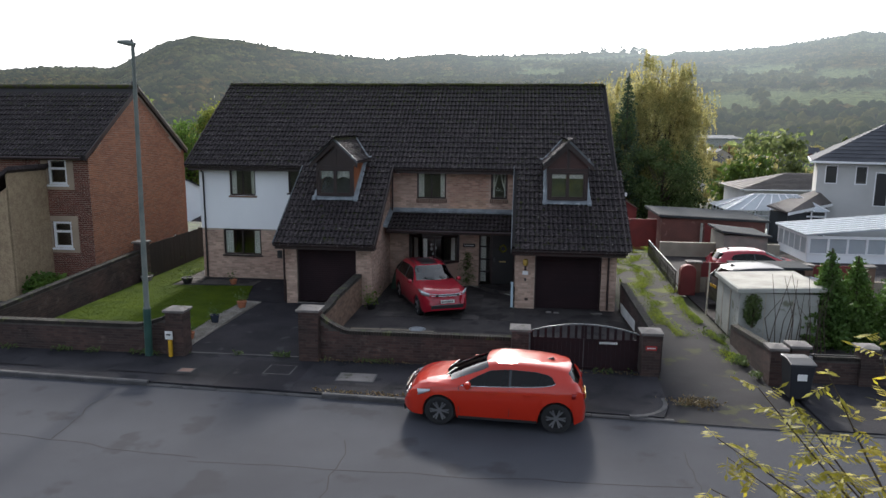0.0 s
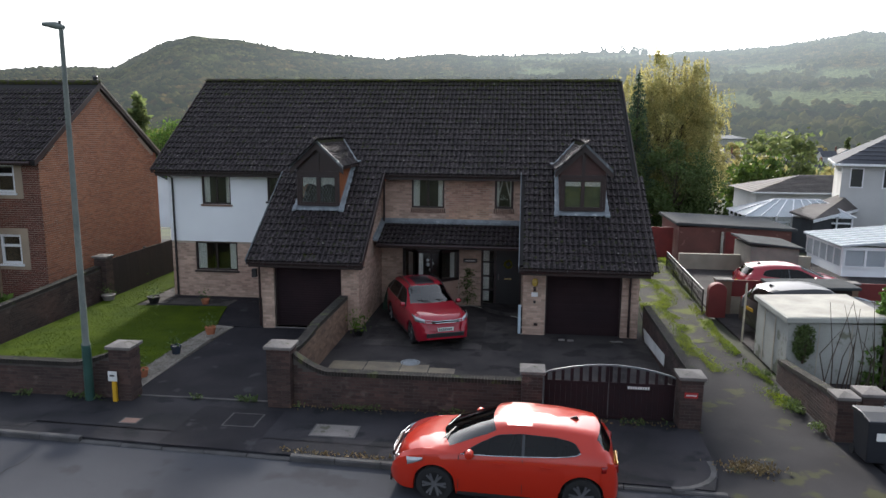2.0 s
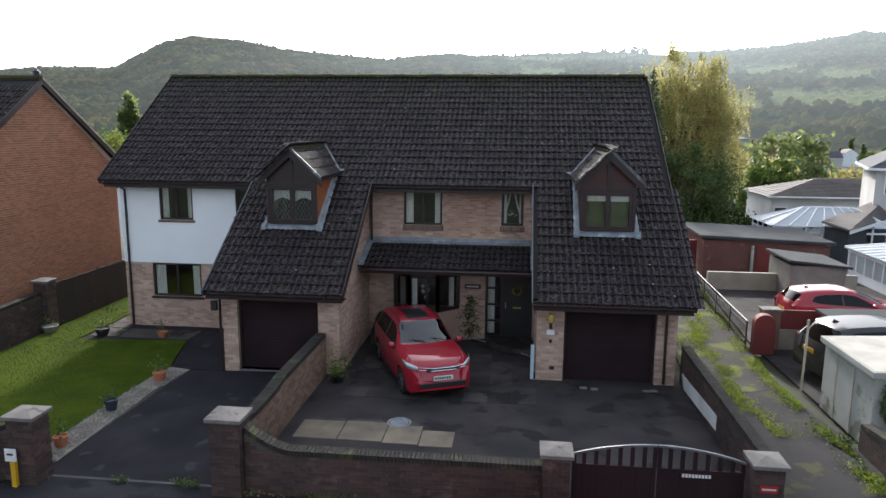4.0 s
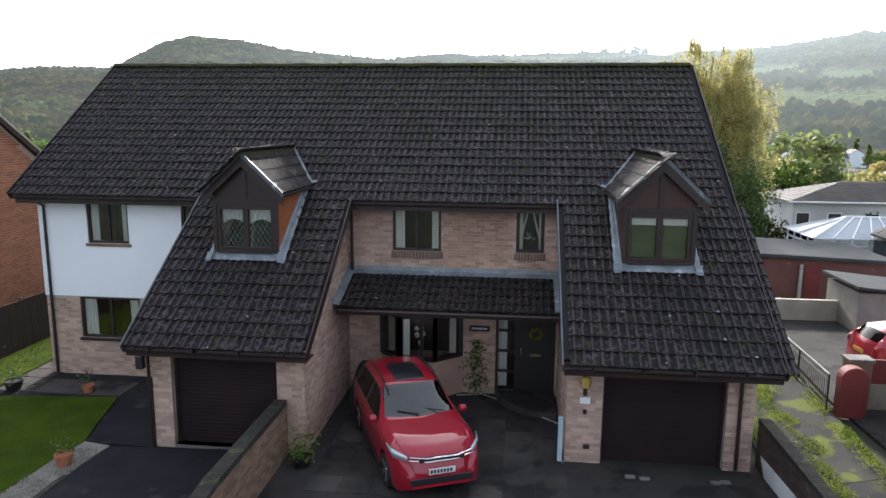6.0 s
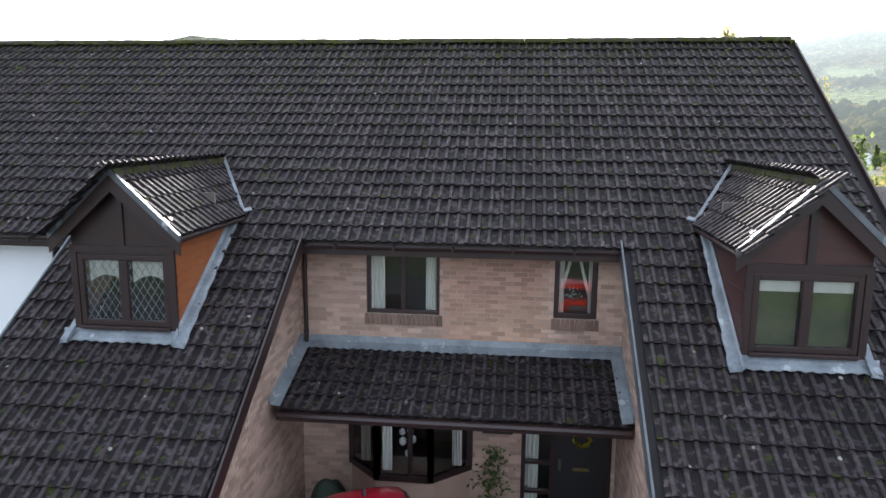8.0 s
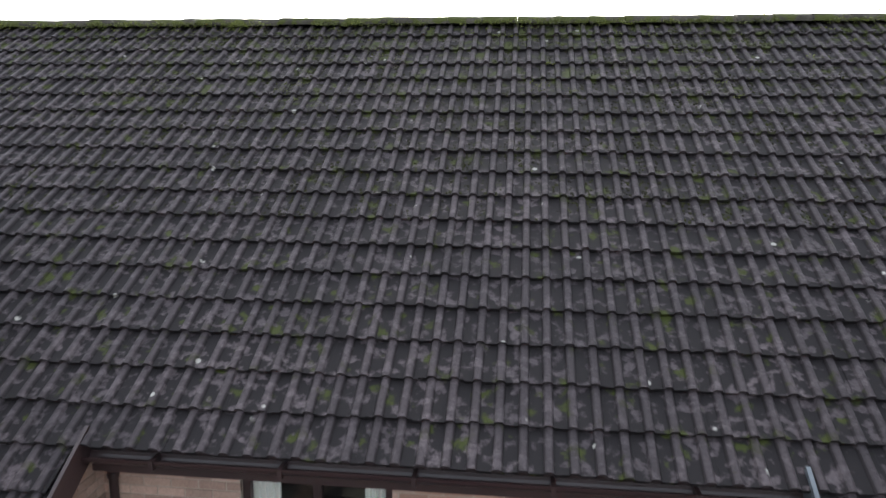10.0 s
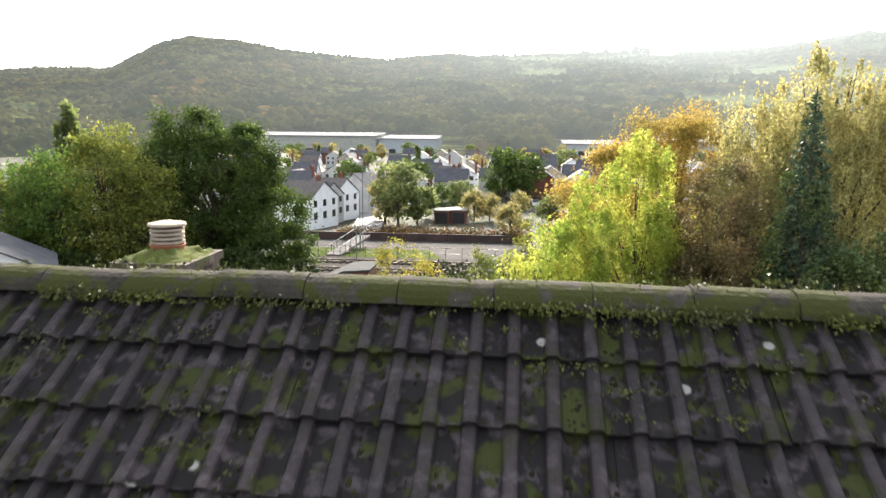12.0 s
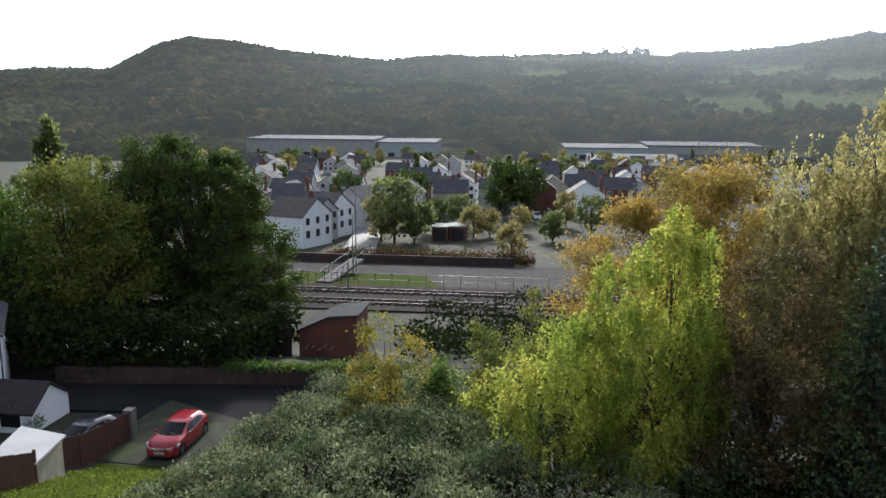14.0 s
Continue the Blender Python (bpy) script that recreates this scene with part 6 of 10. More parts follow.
# covered heap beside the bay
g = Geo().grid(lambda u, v: (-4.75 + 0.75 * u, 26.2 + 0.95 * v, 0.06 + 1.05 * (max(0, math.sin(math.pi * u)) * max(0, math.sin(math.pi * v))) ** 0.45 * (0.85 + 0.2 * noise.noise(Vector((u * 4, v * 4, 1))))), 18, 18)
smooth(solo("covered_barbecue", g, material("dark_green_cover", (0.02, 0.05, 0.03), (0.03, 0.03, 0.03), 0.7), "dark green cover draped over garden furniture", "cover", at=(-4.4, 26.6, 0.06), fix=False), 70)

# board fence behind the boundary pier
fence = thing("board_fence", (-15.2, 30, 0.1), "dark close-boarded timber fence beside the lawn", "fence")
gm = Geo().box(0, 0.02, 0, 0.145, 0, 1.5)
board_mesh = gm.mesh("board")
board_mesh.materials.append(M_FENCE)
y = 26.7
while y < 41:
    zz = ground_z(-15, y)
    piece("board", board_mesh, fence, (-15.22 + rb.uniform(-0.004, 0.004), y, zz + 0.08 + rb.uniform(-0.01, 0.01)))
    y += 0.15
y = 26.7
while y < 42:
    part("post", Geo().box(-15.32, -15.22, y, y + 0.1, ground_z(-15, y), ground_z(-15, y) + 1.62), M_FENCE, fence)
    y += 2.4
for z in (0.35, 1.3):
    part("rail", Geo().bar((-15.245, 26.7, z), (-15.245, 36, z), 0.05, 0.08), M_FENCE, fence)

# wheeled bin
wb = thing("wheeled_bin", (7.1, 16.1, 0.06), "dark grey wheeled bin with lid beside the lane", "bin")
g = Geo().add([(6.90, 15.86, 0.12), (7.34, 15.86, 0.12), (7.34, 16.38, 0.12), (6.90, 16.38, 0.12), (6.84, 15.78, 0.98), (7.40, 15.78, 0.98), (7.40, 16.46, 0.98), (6.84, 16.46, 0.98)],
              [(0, 3, 2, 1), (4, 5, 6, 7), (0, 1, 5, 4), (1, 2, 6, 5), (2, 3, 7, 6), (3, 0, 4, 7)])
M_BIN = material("bin_plastic", (0.02, 0.022, 0.028), rough=0.5)
bevel(part("body", g, M_BIN, wb), 0.03, 3)
bevel(part("lid", Geo().prism([(6.82, 15.75, 0.98), (6.82, 16.5, 0.98), (6.82, 16.5, 1.06), (6.82, 16.1, 1.09), (6.82, 15.75, 1.02)], (0.6, 0, 0)), M_BIN, wb), 0.02, 2)
for x in (6.87, 7.31):
    part("wheel", Geo().lathe((x, 16.42, 0.17), [(0.10, 0), (0.10, 0.06)], 16, "x"), M_RUBBER, wb)
part("handle", Geo().bar((6.90, 16.53, 1.0), (7.34, 16.53, 1.0), 0.03), M_BIN, wb)
part("lettering", Geo().box(7.00, 7.22, 15.775, 15.78, 0.62, 0.78), M_TRIMWHITE, wb, "white painted mark")
# ---------------------------------------------------------------- vehicles
M_DARKRIM = material("dark_alloy", (0.33, 0.33, 0.34), rough=0.3, metal=0.8)


def car(name, rear_axle, heading, label, paint, spec, z=0.0, size=1.0, group="", detail=True, rails=False, sunroof=False, light_plate=True):
    """A car lofted from sections; x runs forward from the rear axle, y to its left."""
    rot = Matrix.Translation((rear_axle[0], rear_axle[1], z)) @ Matrix.Rotation(radians(heading), 4, "Z") @ Matrix.Scale(size, 4)
    root = new(name)
    root.matrix_basis = rot
    tagged(root, label, "car", group)
    root.empty_display_size = 0.2

    def sub(nm, geo, mat, parent=None, lb="", sm=None, fix=True):
        ob = new(nm, geo.mesh(nm, fix=fix))
        ob.parent = parent or root
        ob.data.materials.append(mat)
        if sm:
            smooth(ob, sm)
        return tagged(ob, lb)

    wb, R, W = spec["wheelbase"], spec["r"], spec["w"] / 2
    K = spec["stations"]      # x, belt z, top z, half width of sill and belt as a share, half width of the top as a share
    xs0 = [k[0] for k in K]
    x_lo, x_hi = xs0[0], xs0[-1]
    N = 96
    xs = [x_lo + (x_hi - x_lo) * (0.5 - 0.5 * math.cos(math.pi * i / N)) * 0.35 + (x_hi - x_lo) * (i / N) * 0.65 for i in range(N + 1)]
    col = lambda j: np.interp(xs, xs0, [k[j] for k in K])
    belt, top, wside, wtop = col(1), col(2), col(3), col(4)
    kern = np.array([1, 2, 1]) / 4
    def soft(a):
        b = np.concatenate([[a[0]], a, [a[-1]]])
        return np.convolve(b, kern, "valid")
    belt, top, wside, wtop = soft(belt), soft(soft(top)), soft(wside), soft(soft(wtop))
    Ra = R * 1.14
    ga, gb = spec["glass"][0][0], spec["glass"][-1][0]      # side glass: x, foot, head
    gx_ = [q[0] for q in spec["glass"]]
    glo, ghi = np.interp(xs, gx_, [q[1] for q in spec["glass"]]), np.interp(xs, gx_, [q[2] for q in spec["glass"]])
    rows = []
    for i, x in enumerate(xs):
        zb = spec["clear"]
        end = min(1, (x - x_lo) / 0.25, (x_hi - x) / 0.25)
        zb += 0.10 * (1 - max(0, end))
        for xw in (0, wb):
            d = abs(x - xw)
            if d < Ra:
                zb = max(zb, R + math.sqrt(Ra * Ra - d * d) * 0.98)
        w, wt, bz, tz = W * wside[i], W * wtop[i], belt[i], max(top[i], belt[i] + 0.004)
        zm = max(zb + 0.012, min(bz - 0.02, 0.30 + 0.28))
        zl = max(zb + 0.006, min(zm - 0.005, 0.34))
        edge = (wt + (w * 0.955 - wt) * 0.10, bz + (tz - bz) * 0.86)
        rise = max(0.002, edge[1] - bz)
        fl = min(0.90, max(0.04, (glo[i] - bz) / rise))
        fh = min(0.96, max(fl + 0.02, (ghi[i] - bz) / rise))
        lean = lambda f: (w * 0.955 + (edge[0] - w * 0.955) * f ** 1.25, bz + rise * f)
        rows.append([(w * 0.955, zb), (w * 0.985, zl), (w, zm), (w * 0.985, max(zm + 0.004, bz - 0.10)), (w * 0.955, max(zm + 0.008, bz)),
                     lean(fl), lean(fh), edge, (wt * 0.93, bz + (tz - bz) * 0.965), (wt * 0.6, bz + (tz - bz) * 0.995), (0, tz)])
    m = len(rows[0])
    share = (0, 0, 0, 0, 0, 0.2, 0.6, 1, 1, 1, 1)

    def bow(x, j, y):
        """The windscreen, bonnet and tail swing back towards the sides."""
        k = 0.17 * min(1, max(0, (x - 1.3) / 0.5)) - 0.10 * min(1, max(0, (0.2 - x) / 0.4))
        return x - k * share[j] * min(1, abs(y) / (0.7 * W)) ** 2
    ring = [[Vector((bow(x, j, y), s * y, zz)) for s, seq in ((1, list(enumerate(r))), (-1, list(enumerate(r))[-2::-1])) for j, (y, zz) in seq] for x, r in zip(xs, rows)]
    nr = len(ring[0])
    wa, wb2 = spec["screen"]         # windscreen from (top) to (foot)
    ra, rb_ = spec["rear"]           # rear window from (foot) to (top)
    pil = spec["pillars"]
    body = Geo()
    body.v = [p for r in ring for p in r]
    screens = {"windscreen": [], "rear_window": [], "side_l": [], "side_r": []}
    pillar = Geo()
    for i in range(N):
        xm = (xs[i] + xs[i + 1]) / 2
        for j in range(nr - 1):
            f = (i * nr + j, i * nr + j + 1, (i + 1) * nr + j + 1, (i + 1) * nr + j)
            side = j in (5, nr - 7)
            roofband = 6 < j < nr - 8
            if side and ga < xm < gb:
                if any(a < xm < b for a, b in pil):
                    n0 = len(pillar.v)
                    pillar.v += [body.v[q] for q in f]
                    pillar.f.append((n0, n0 + 1, n0 + 2, n0 + 3))
                else:
                    screens["side_l" if j == 5 else "side_r"].append(f)
            elif roofband and wa < xm < wb2:
                screens["windscreen"].append(f)
            elif roofband and ra < xm < rb_:
                screens["rear_window"].append(f)
            else:
                body.f.append(f)
    body.f += [tuple(range(nr)), tuple(N * nr + k for k in range(nr - 1, -1, -1))]
    bd = sub("body", body, paint, sm=32)
    if pillar.f:
        sub("door_pillar", pillar, M_DARKCAR, bd, "gloss black pillar", fix=False)
    for nm, fs in screens.items():
        if fs:
            gl = Geo()
            used = sorted({v for f in fs for v in f})
            idx = {v: k for k, v in enumerate(used)}
            gl.v = [body.v[v] for v in used]
            gl.f = [tuple(idx[v] for v in f) for f in fs]
            ob = sub("side_window" if nm.startswith("side") else nm, gl, M_CARGLASS if detail and not nm.startswith("side") else M_PLAINGLASS, bd, sm=60, fix=False)
    # cabin: dark tub, seats, dashboard
    g = Geo().box(ra + 0.25, wb2 - 0.1, -W * 0.86, W * 0.86, 0.35, 0.40)
    sub("cabin_floor", g, M_BLACK)
    zs = spec["seat"]
    for x in spec["seats"]:
        for y in (-0.36, 0.36):
            g = Geo().box(x, x + 0.5, y - 0.23, y + 0.23, 0.40, zs).prism([(x - 0.02, y - 0.22, zs), (x + 0.13, y - 0.22, zs), (x - 0.02, y - 0.2, zs + 0.52), (x - 0.12, y - 0.2, zs + 0.52)], (0, 0.42, 0)).box(x - 0.13, x - 0.03, y - 0.11, y + 0.11, zs + 0.54, zs + 0.70)
            bevel(sub("seat", g, M_BLACK), 0.03)
    g = Geo().box(wb2 - 0.85, wb2 - 0.25, -W * 0.8, W * 0.8, 0.6, zs + 0.28)
    bevel(sub("dashboard", g, M_BLACK), 0.05)
    # wheels
    for xw in (0, wb):
        for s in (1, -1):
            y = s * (W - 0.02)
            e = Geo().lathe((xw, y, R), [(R * 0.62, -s * 0.20), (R * 0.96, -s * 0.20), (R, -s * 0.16), (R, -s * 0.04), (R * 0.95, 0), (R * 0.68, s * 0.0), (R * 0.66, -s * 0.05)], 28, "y")
            wh = sub("wheel", e, M_RUBBER, sm=40)
            sub("wheel_well", Geo().lathe((xw, y - s * 0.07, R), [(0.02, 0), (R * 0.66, 0)], 24, "y"), M_BLACK, wh)
            g = Geo()
            n = spec.get("spokes", 5)
            for k in range(n):
                a = 2 * math.pi * k / n
                for o in (-0.16, 0.16):
                    p = Vector((xw + math.cos(a) * 0.05, y - s * 0.03, R + math.sin(a) * 0.05))
                    q = Vector((xw + math.cos(a + o) * R * 0.65, y - s * 0.015, R + math.sin(a + o) * R * 0.65))
                    g.bar(p, q, 0.036, 0.02, up=(0, 1, 0))
            g.lathe((xw, y - s * 0.03, R), [(0.06, -s * 0.01), (0.055, s * 0.01), (0.01, s * 0.015)], 14, "y")
            sub("rim", g, M_DARKRIM if spec.get("rim") else M_ALLOY, wh)
            sub("arch_liner", Geo().lathe((xw, s * (W - 0.24), R), [(Ra * 0.99, -0.001), (Ra * 0.99, 0.001)], 24, "y"), M_BLACK)
    # lamps, plates, mirrors and trim
    def at(x, share, zz, out=0.0, s=1):
        i = int(np.argmin(np.abs(np.array(xs) - x)))
        return Vector((x, s * (W * wside[i] * share + out), zz))
    for s in (1, -1):
        hx, hz = spec["head"]
        g = Geo()
        a, b, c = at(hx + 0.05, 0.80, hz, 0.012, s), at(hx - 0.16, 0.97, hz + 0.03, 0.012, s), at(hx - 0.42, 0.99, hz + 0.10, 0.014, s)
        g.add([a + Vector((0.05, 0, -0.06)), a + Vector((0.04, 0, 0.05)), b + Vector((0.02, 0, -0.07)), b + Vector((0, 0, 0.075)), c + Vector((0, 0, -0.015)), c + Vector((0, 0, 0.03))], [(0, 2, 3, 1), (2, 4, 5, 3)])
        hl = sub("headlight", g, M_LAMPGLASS, sm=60, fix=False)
        so = hl.modifiers.new("thick", "SOLIDIFY")
        so.thickness = 0.03
        tx, tz = spec["tail"]
        g = Geo()
        a, b = at(tx - 0.03, 0.86, tz, 0.012, s), at(tx + 0.22, 0.975, tz + 0.02, 0.012, s)
        g.add([a + Vector((-0.03, 0, -0.07)), a + Vector((-0.02, 0, 0.07)), b + Vector((0, 0, -0.05)), b + Vector((0, 0, 0.06))], [(0, 2, 3, 1)])
        tl = sub("tail_light", g, M_REDLAMP, sm=60, fix=False)
        so = tl.modifiers.new("thick", "SOLIDIFY")
        so.thickness = 0.03
        mx, mz = spec["mirror"]
        p = at(mx, 0.96, mz, 0.09, s)
        g = Geo().lathe(p, [(0.02, -0.09), (0.075, -0.06), (0.085, 0.03), (0.06, 0.08), (0.01, 0.09)], 10, "y")
        mr = sub("mirror", g, paint, sm=50)
        sub("mirror_arm", Geo().bar(at(mx, 0.93, mz - 0.05, 0, s), p - Vector((0, 0, 0.03)), 0.05, 0.03), M_BLACK, mr)
        for x in spec["handles"]:
            sub("door_handle", Geo().bar(at(x - 0.09, 0.99, spec["belt_h"] - 0.12, 0.018, s), at(x + 0.09, 0.99, spec["belt_h"] - 0.12, 0.018, s), 0.022, 0.025), paint)
        g = Geo().bar(at(0.42, 0.975, spec["clear"] + 0.03, 0.004, s), at(wb - 0.42, 0.975, spec["clear"] + 0.03, 0.004, s), 0.03, 0.05)
        sub("sill_trim", g, M_BLACK)
        g = Geo()
        for a, b in zip(spec["shut"], spec["shut"]):
            g.bar(at(a, 0.995, spec["clear"] + 0.12, 0.002, s), at(a, 0.968, spec["belt_h"] - 0.02, 0.0, s), 0.010, 0.010)
        sub("door_gap", g, M_BLACK)
        # bright line round the side glass
        i0, i1 = [int(np.argmin(np.abs(np.array(xs) - q))) for q in (ga, gb)]
        for jj in (5, 6):
            sub("window_trim", Geo().tube([ring[i][jj if s > 0 else nr - 1 - jj] + Vector((0, s * 0.004, 0)) for i in range(i0, i1 + 1, 2)], 0.008, 5), M_CHROME if detail and jj == 5 else M_BLACK)
        if rails:
            i0, i1 = [int(np.argmin(np.abs(np.array(xs) - q))) for q in (0.0, 1.75)]
            g = Geo().tube([(xs[i], s * (rows[i][8][0] + 0.01), rows[i][8][1] + 0.05) for i in range(i0, i1 + 1, 3)], 0.018, 6)
            sub("roof_rail", g, M_BLACK)
    fx, fz = x_hi, spec["plate"]
    sub("number_plate", Geo().box(fx + 0.005, fx + 0.02, -0.26, 0.26, fz - 0.055, fz + 0.055), M_TRIMWHITE, lb="white plate")
    g = Geo()
    for k in range(7):
        g.box(fx + 0.021, fx + 0.024, -0.21 + k * 0.064 - 0.02, -0.21 + k * 0.064 + 0.022, fz - 0.035, fz + 0.035)
    sub("plate_mark", g, M_INK)
    sub("number_plate", Geo().box(x_lo - 0.02, x_lo - 0.005, -0.26, 0.26, fz + 0.16, fz + 0.27), M_YELLOW, lb="yellow plate")
    g = Geo().box(fx - 0.02, fx + 0.012, -0.62, 0.62, fz - 0.26, fz - 0.12)
    bevel(sub("lower_grille", g, M_BLACK), 0.02)
    g = Geo().box(fx - 0.03, fx + 0.006, -0.45, 0.45, spec["head"][1] - 0.07, spec["head"][1] + 0.02)
    gr_ = bevel(sub("grille", g, M_BLACK), 0.015)
    for k in (-0.055, 0.012):
        sub("grille_bar", Geo().tube([(fx - 0.10, -0.62, spec["head"][1] + k + 0.02), (fx + 0.012, -0.3, spec["head"][1] + k), (fx + 0.016, 0, spec["head"][1] + k + 0.005), (fx + 0.012, 0.3, spec["head"][1] + k), (fx - 0.10, 0.62, spec["head"][1] + k + 0.02)], 0.011, 6), M_CHROME)
    i = int(np.argmin(np.abs(np.array(xs) - spec["fin"])))
    g = Geo().prism([(spec["fin"] - 0.09, -0.02, top[i] - 0.005), (spec["fin"] + 0.10, -0.02, top[i] + 0.0), (spec["fin"] - 0.05, -0.012, top[i] + 0.06)], (0, 0.04, 0))
    sub("aerial_fin", g, M_BLACK)
    if sunroof:
        i0, i1 = [int(np.argmin(np.abs(np.array(xs) - q))) for q in (0.25, 1.35)]
        g = Geo()
        for i in range(i0, i1 + 1):
            g.v += [(xs[i], y, rows[i][10][1] + 0.012 - 0.03 * (abs(y) / 0.5) ** 2) for y in (-0.47, -0.24, 0, 0.24, 0.47)]
        n5 = i1 - i0
        g.f = [(a * 5 + b, a * 5 + b + 1, (a + 1) * 5 + b + 1, (a + 1) * 5 + b) for a in range(n5) for b in range(4)]
        so = sub("sunroof", g, M_DARKCAR, lb="dark glass roof panel", sm=60)
        mo = so.modifiers.new("thick", "SOLIDIFY")
        mo.thickness = 0.015
    # wipers
    i = int(np.argmin(np.abs(np.array(xs) - (wb2 - 0.06))))
    for y in (-0.05, 0.5):
        sub("wiper", Geo().bar((wb2 - 0.05, y, top[i] + 0.02), (wb2 - 0.22, y - 0.42, top[i] + 0.06), 0.018), M_BLACK)
    return root


HATCH = dict(wheelbase=2.583, r=0.335, w=1.80, clear=0.20, glass=[(0.02, 1.10, 1.12), (0.10, 1.065, 1.21), (0.22, 1.045, 1.255), (0.47, 1.02, 1.295), (1.05, 0.985, 1.315), (1.5, 0.965, 1.275), (1.86, 0.955, 1.14), (2.20, 0.945, 0.955)],
             screen=(1.60, 2.52), rear=(-0.50, -0.30), pillars=[(0.99, 1.07)], head=(3.22, 0.70), tail=(-0.54, 0.84), mirror=(1.95, 1.0), handles=(0.62, 1.45), shut=(1.03, 2.15, 0.28), belt_h=0.96, plate=0.46, fin=0.15, seat=0.55, seats=(0.35, 1.2), spokes=6, rim="dark",
             stations=[(-0.63, 0.52, 0.56, 0.66, 0.50), (-0.62, 0.72, 0.80, 0.80, 0.62), (-0.55, 0.92, 0.97, 0.88, 0.66), (-0.46, 0.97, 1.12, 0.92, 0.62), (-0.33, 0.99, 1.32, 0.95, 0.58), (-0.26, 0.99, 1.345, 0.96, 0.585), (0.0, 0.985, 1.385, 0.98, 0.60), (0.4, 0.975, 1.425, 1.0, 0.62), (0.95, 0.955, 1.445, 1.0, 0.635),
                       (1.35, 0.945, 1.435, 1.0, 0.63), (1.60, 0.935, 1.395, 1.0, 0.62), (2.05, 0.925, 1.215, 0.995, 0.67), (2.50, 0.91, 1.03, 0.99, 0.76), (2.78, 0.88, 0.985, 0.975, 0.76), (3.05, 0.82, 0.92, 0.945, 0.74), (3.25, 0.74, 0.83, 0.88, 0.70), (3.37, 0.60, 0.68, 0.78, 0.62), (3.43, 0.46, 0.50, 0.66, 0.52)])
SUV = dict(wheelbase=2.73, r=0.355, w=1.86, clear=0.24, glass=[(-0.58, 1.18, 1.30), (-0.45, 1.14, 1.44), (-0.1, 1.12, 1.50), (0.5, 1.10, 1.525), (1.0, 1.085, 1.53), (1.4, 1.075, 1.49), (1.75, 1.065, 1.31), (2.08, 1.055, 1.08)],
           screen=(1.42, 2.28), rear=(-0.76, -0.50), pillars=[(0.83, 0.95), (-0.36, -0.28)],
           head=(3.42, 0.92), tail=(-0.72, 1.02), mirror=(1.98, 1.12), handles=(0.70, 1.68), shut=(0.89, 1.98), belt_h=1.06, plate=0.66, fin=-0.2, seat=0.72, seats=(0.3, 1.25), spokes=5,
           stations=[(-0.86, 0.66, 0.72, 0.66, 0.5), (-0.83, 0.90, 1.0, 0.86, 0.64), (-0.76, 1.06, 1.14, 0.93, 0.67), (-0.62, 1.10, 1.42, 0.96, 0.66), (-0.5, 1.11, 1.56, 0.98, 0.66), (-0.2, 1.10, 1.62, 0.99, 0.665), (0.5, 1.07, 1.66, 1.0, 0.67), (1.0, 1.05, 1.665, 1.0, 0.67),
                     (1.42, 1.04, 1.62, 1.0, 0.66), (1.85, 1.03, 1.40, 1.0, 0.70), (2.28, 1.02, 1.16, 1.0, 0.78), (2.6, 1.01, 1.13, 0.995, 0.78), (3.0, 0.98, 1.08, 0.98, 0.77), (3.3, 0.92, 1.01, 0.93, 0.72), (3.5, 0.80, 0.90, 0.84, 0.66), (3.6, 0.66, 0.72, 0.72, 0.57), (3.64, 0.52, 0.56, 0.64, 0.52)])
car("hatchback_car", (1.27, 14.34), 177.0, "orange-red hatchback parked half on the footway", M_ORANGECAR, HATCH, size=0.985)
car("parked_suv", (-3.38, 25.09), -66.0, "red crossover with dark glass roof on the forecourt", M_REDCAR, SUV, 0.06, 0.93, rails=True, sunroof=True)
car("estate_car", (8.25, 24.9), 8.0, "black car with white reflections beyond the white shed", M_DARKCAR, SUV, 0.03, detail=False)
car("compact_car", (9.4, 30.6), 2.0, "dark red hatchback behind the red panelled wall", M_REDCAR, HATCH, -0.1, detail=False)
car("dark_suv", (5.35, 49.0), -97.0, "black car parked before the cream cabin", M_DARKCAR, SUV, -0.85, detail=False)
car("red_hatchback", (-20.55, 69.7), -91.0, "red hatchback parked beyond the gardens on rough ground", M_REDCAR, HATCH, -5.5, detail=False)
car("blue_car", (-25.2, 68.6), -100.0, "dark blue car beside the brown fence", material("dark_blue_paint", (0.012, 0.02, 0.04), rough=0.3, coat=1.0, bump=0), HATCH, -5.5, detail=False)
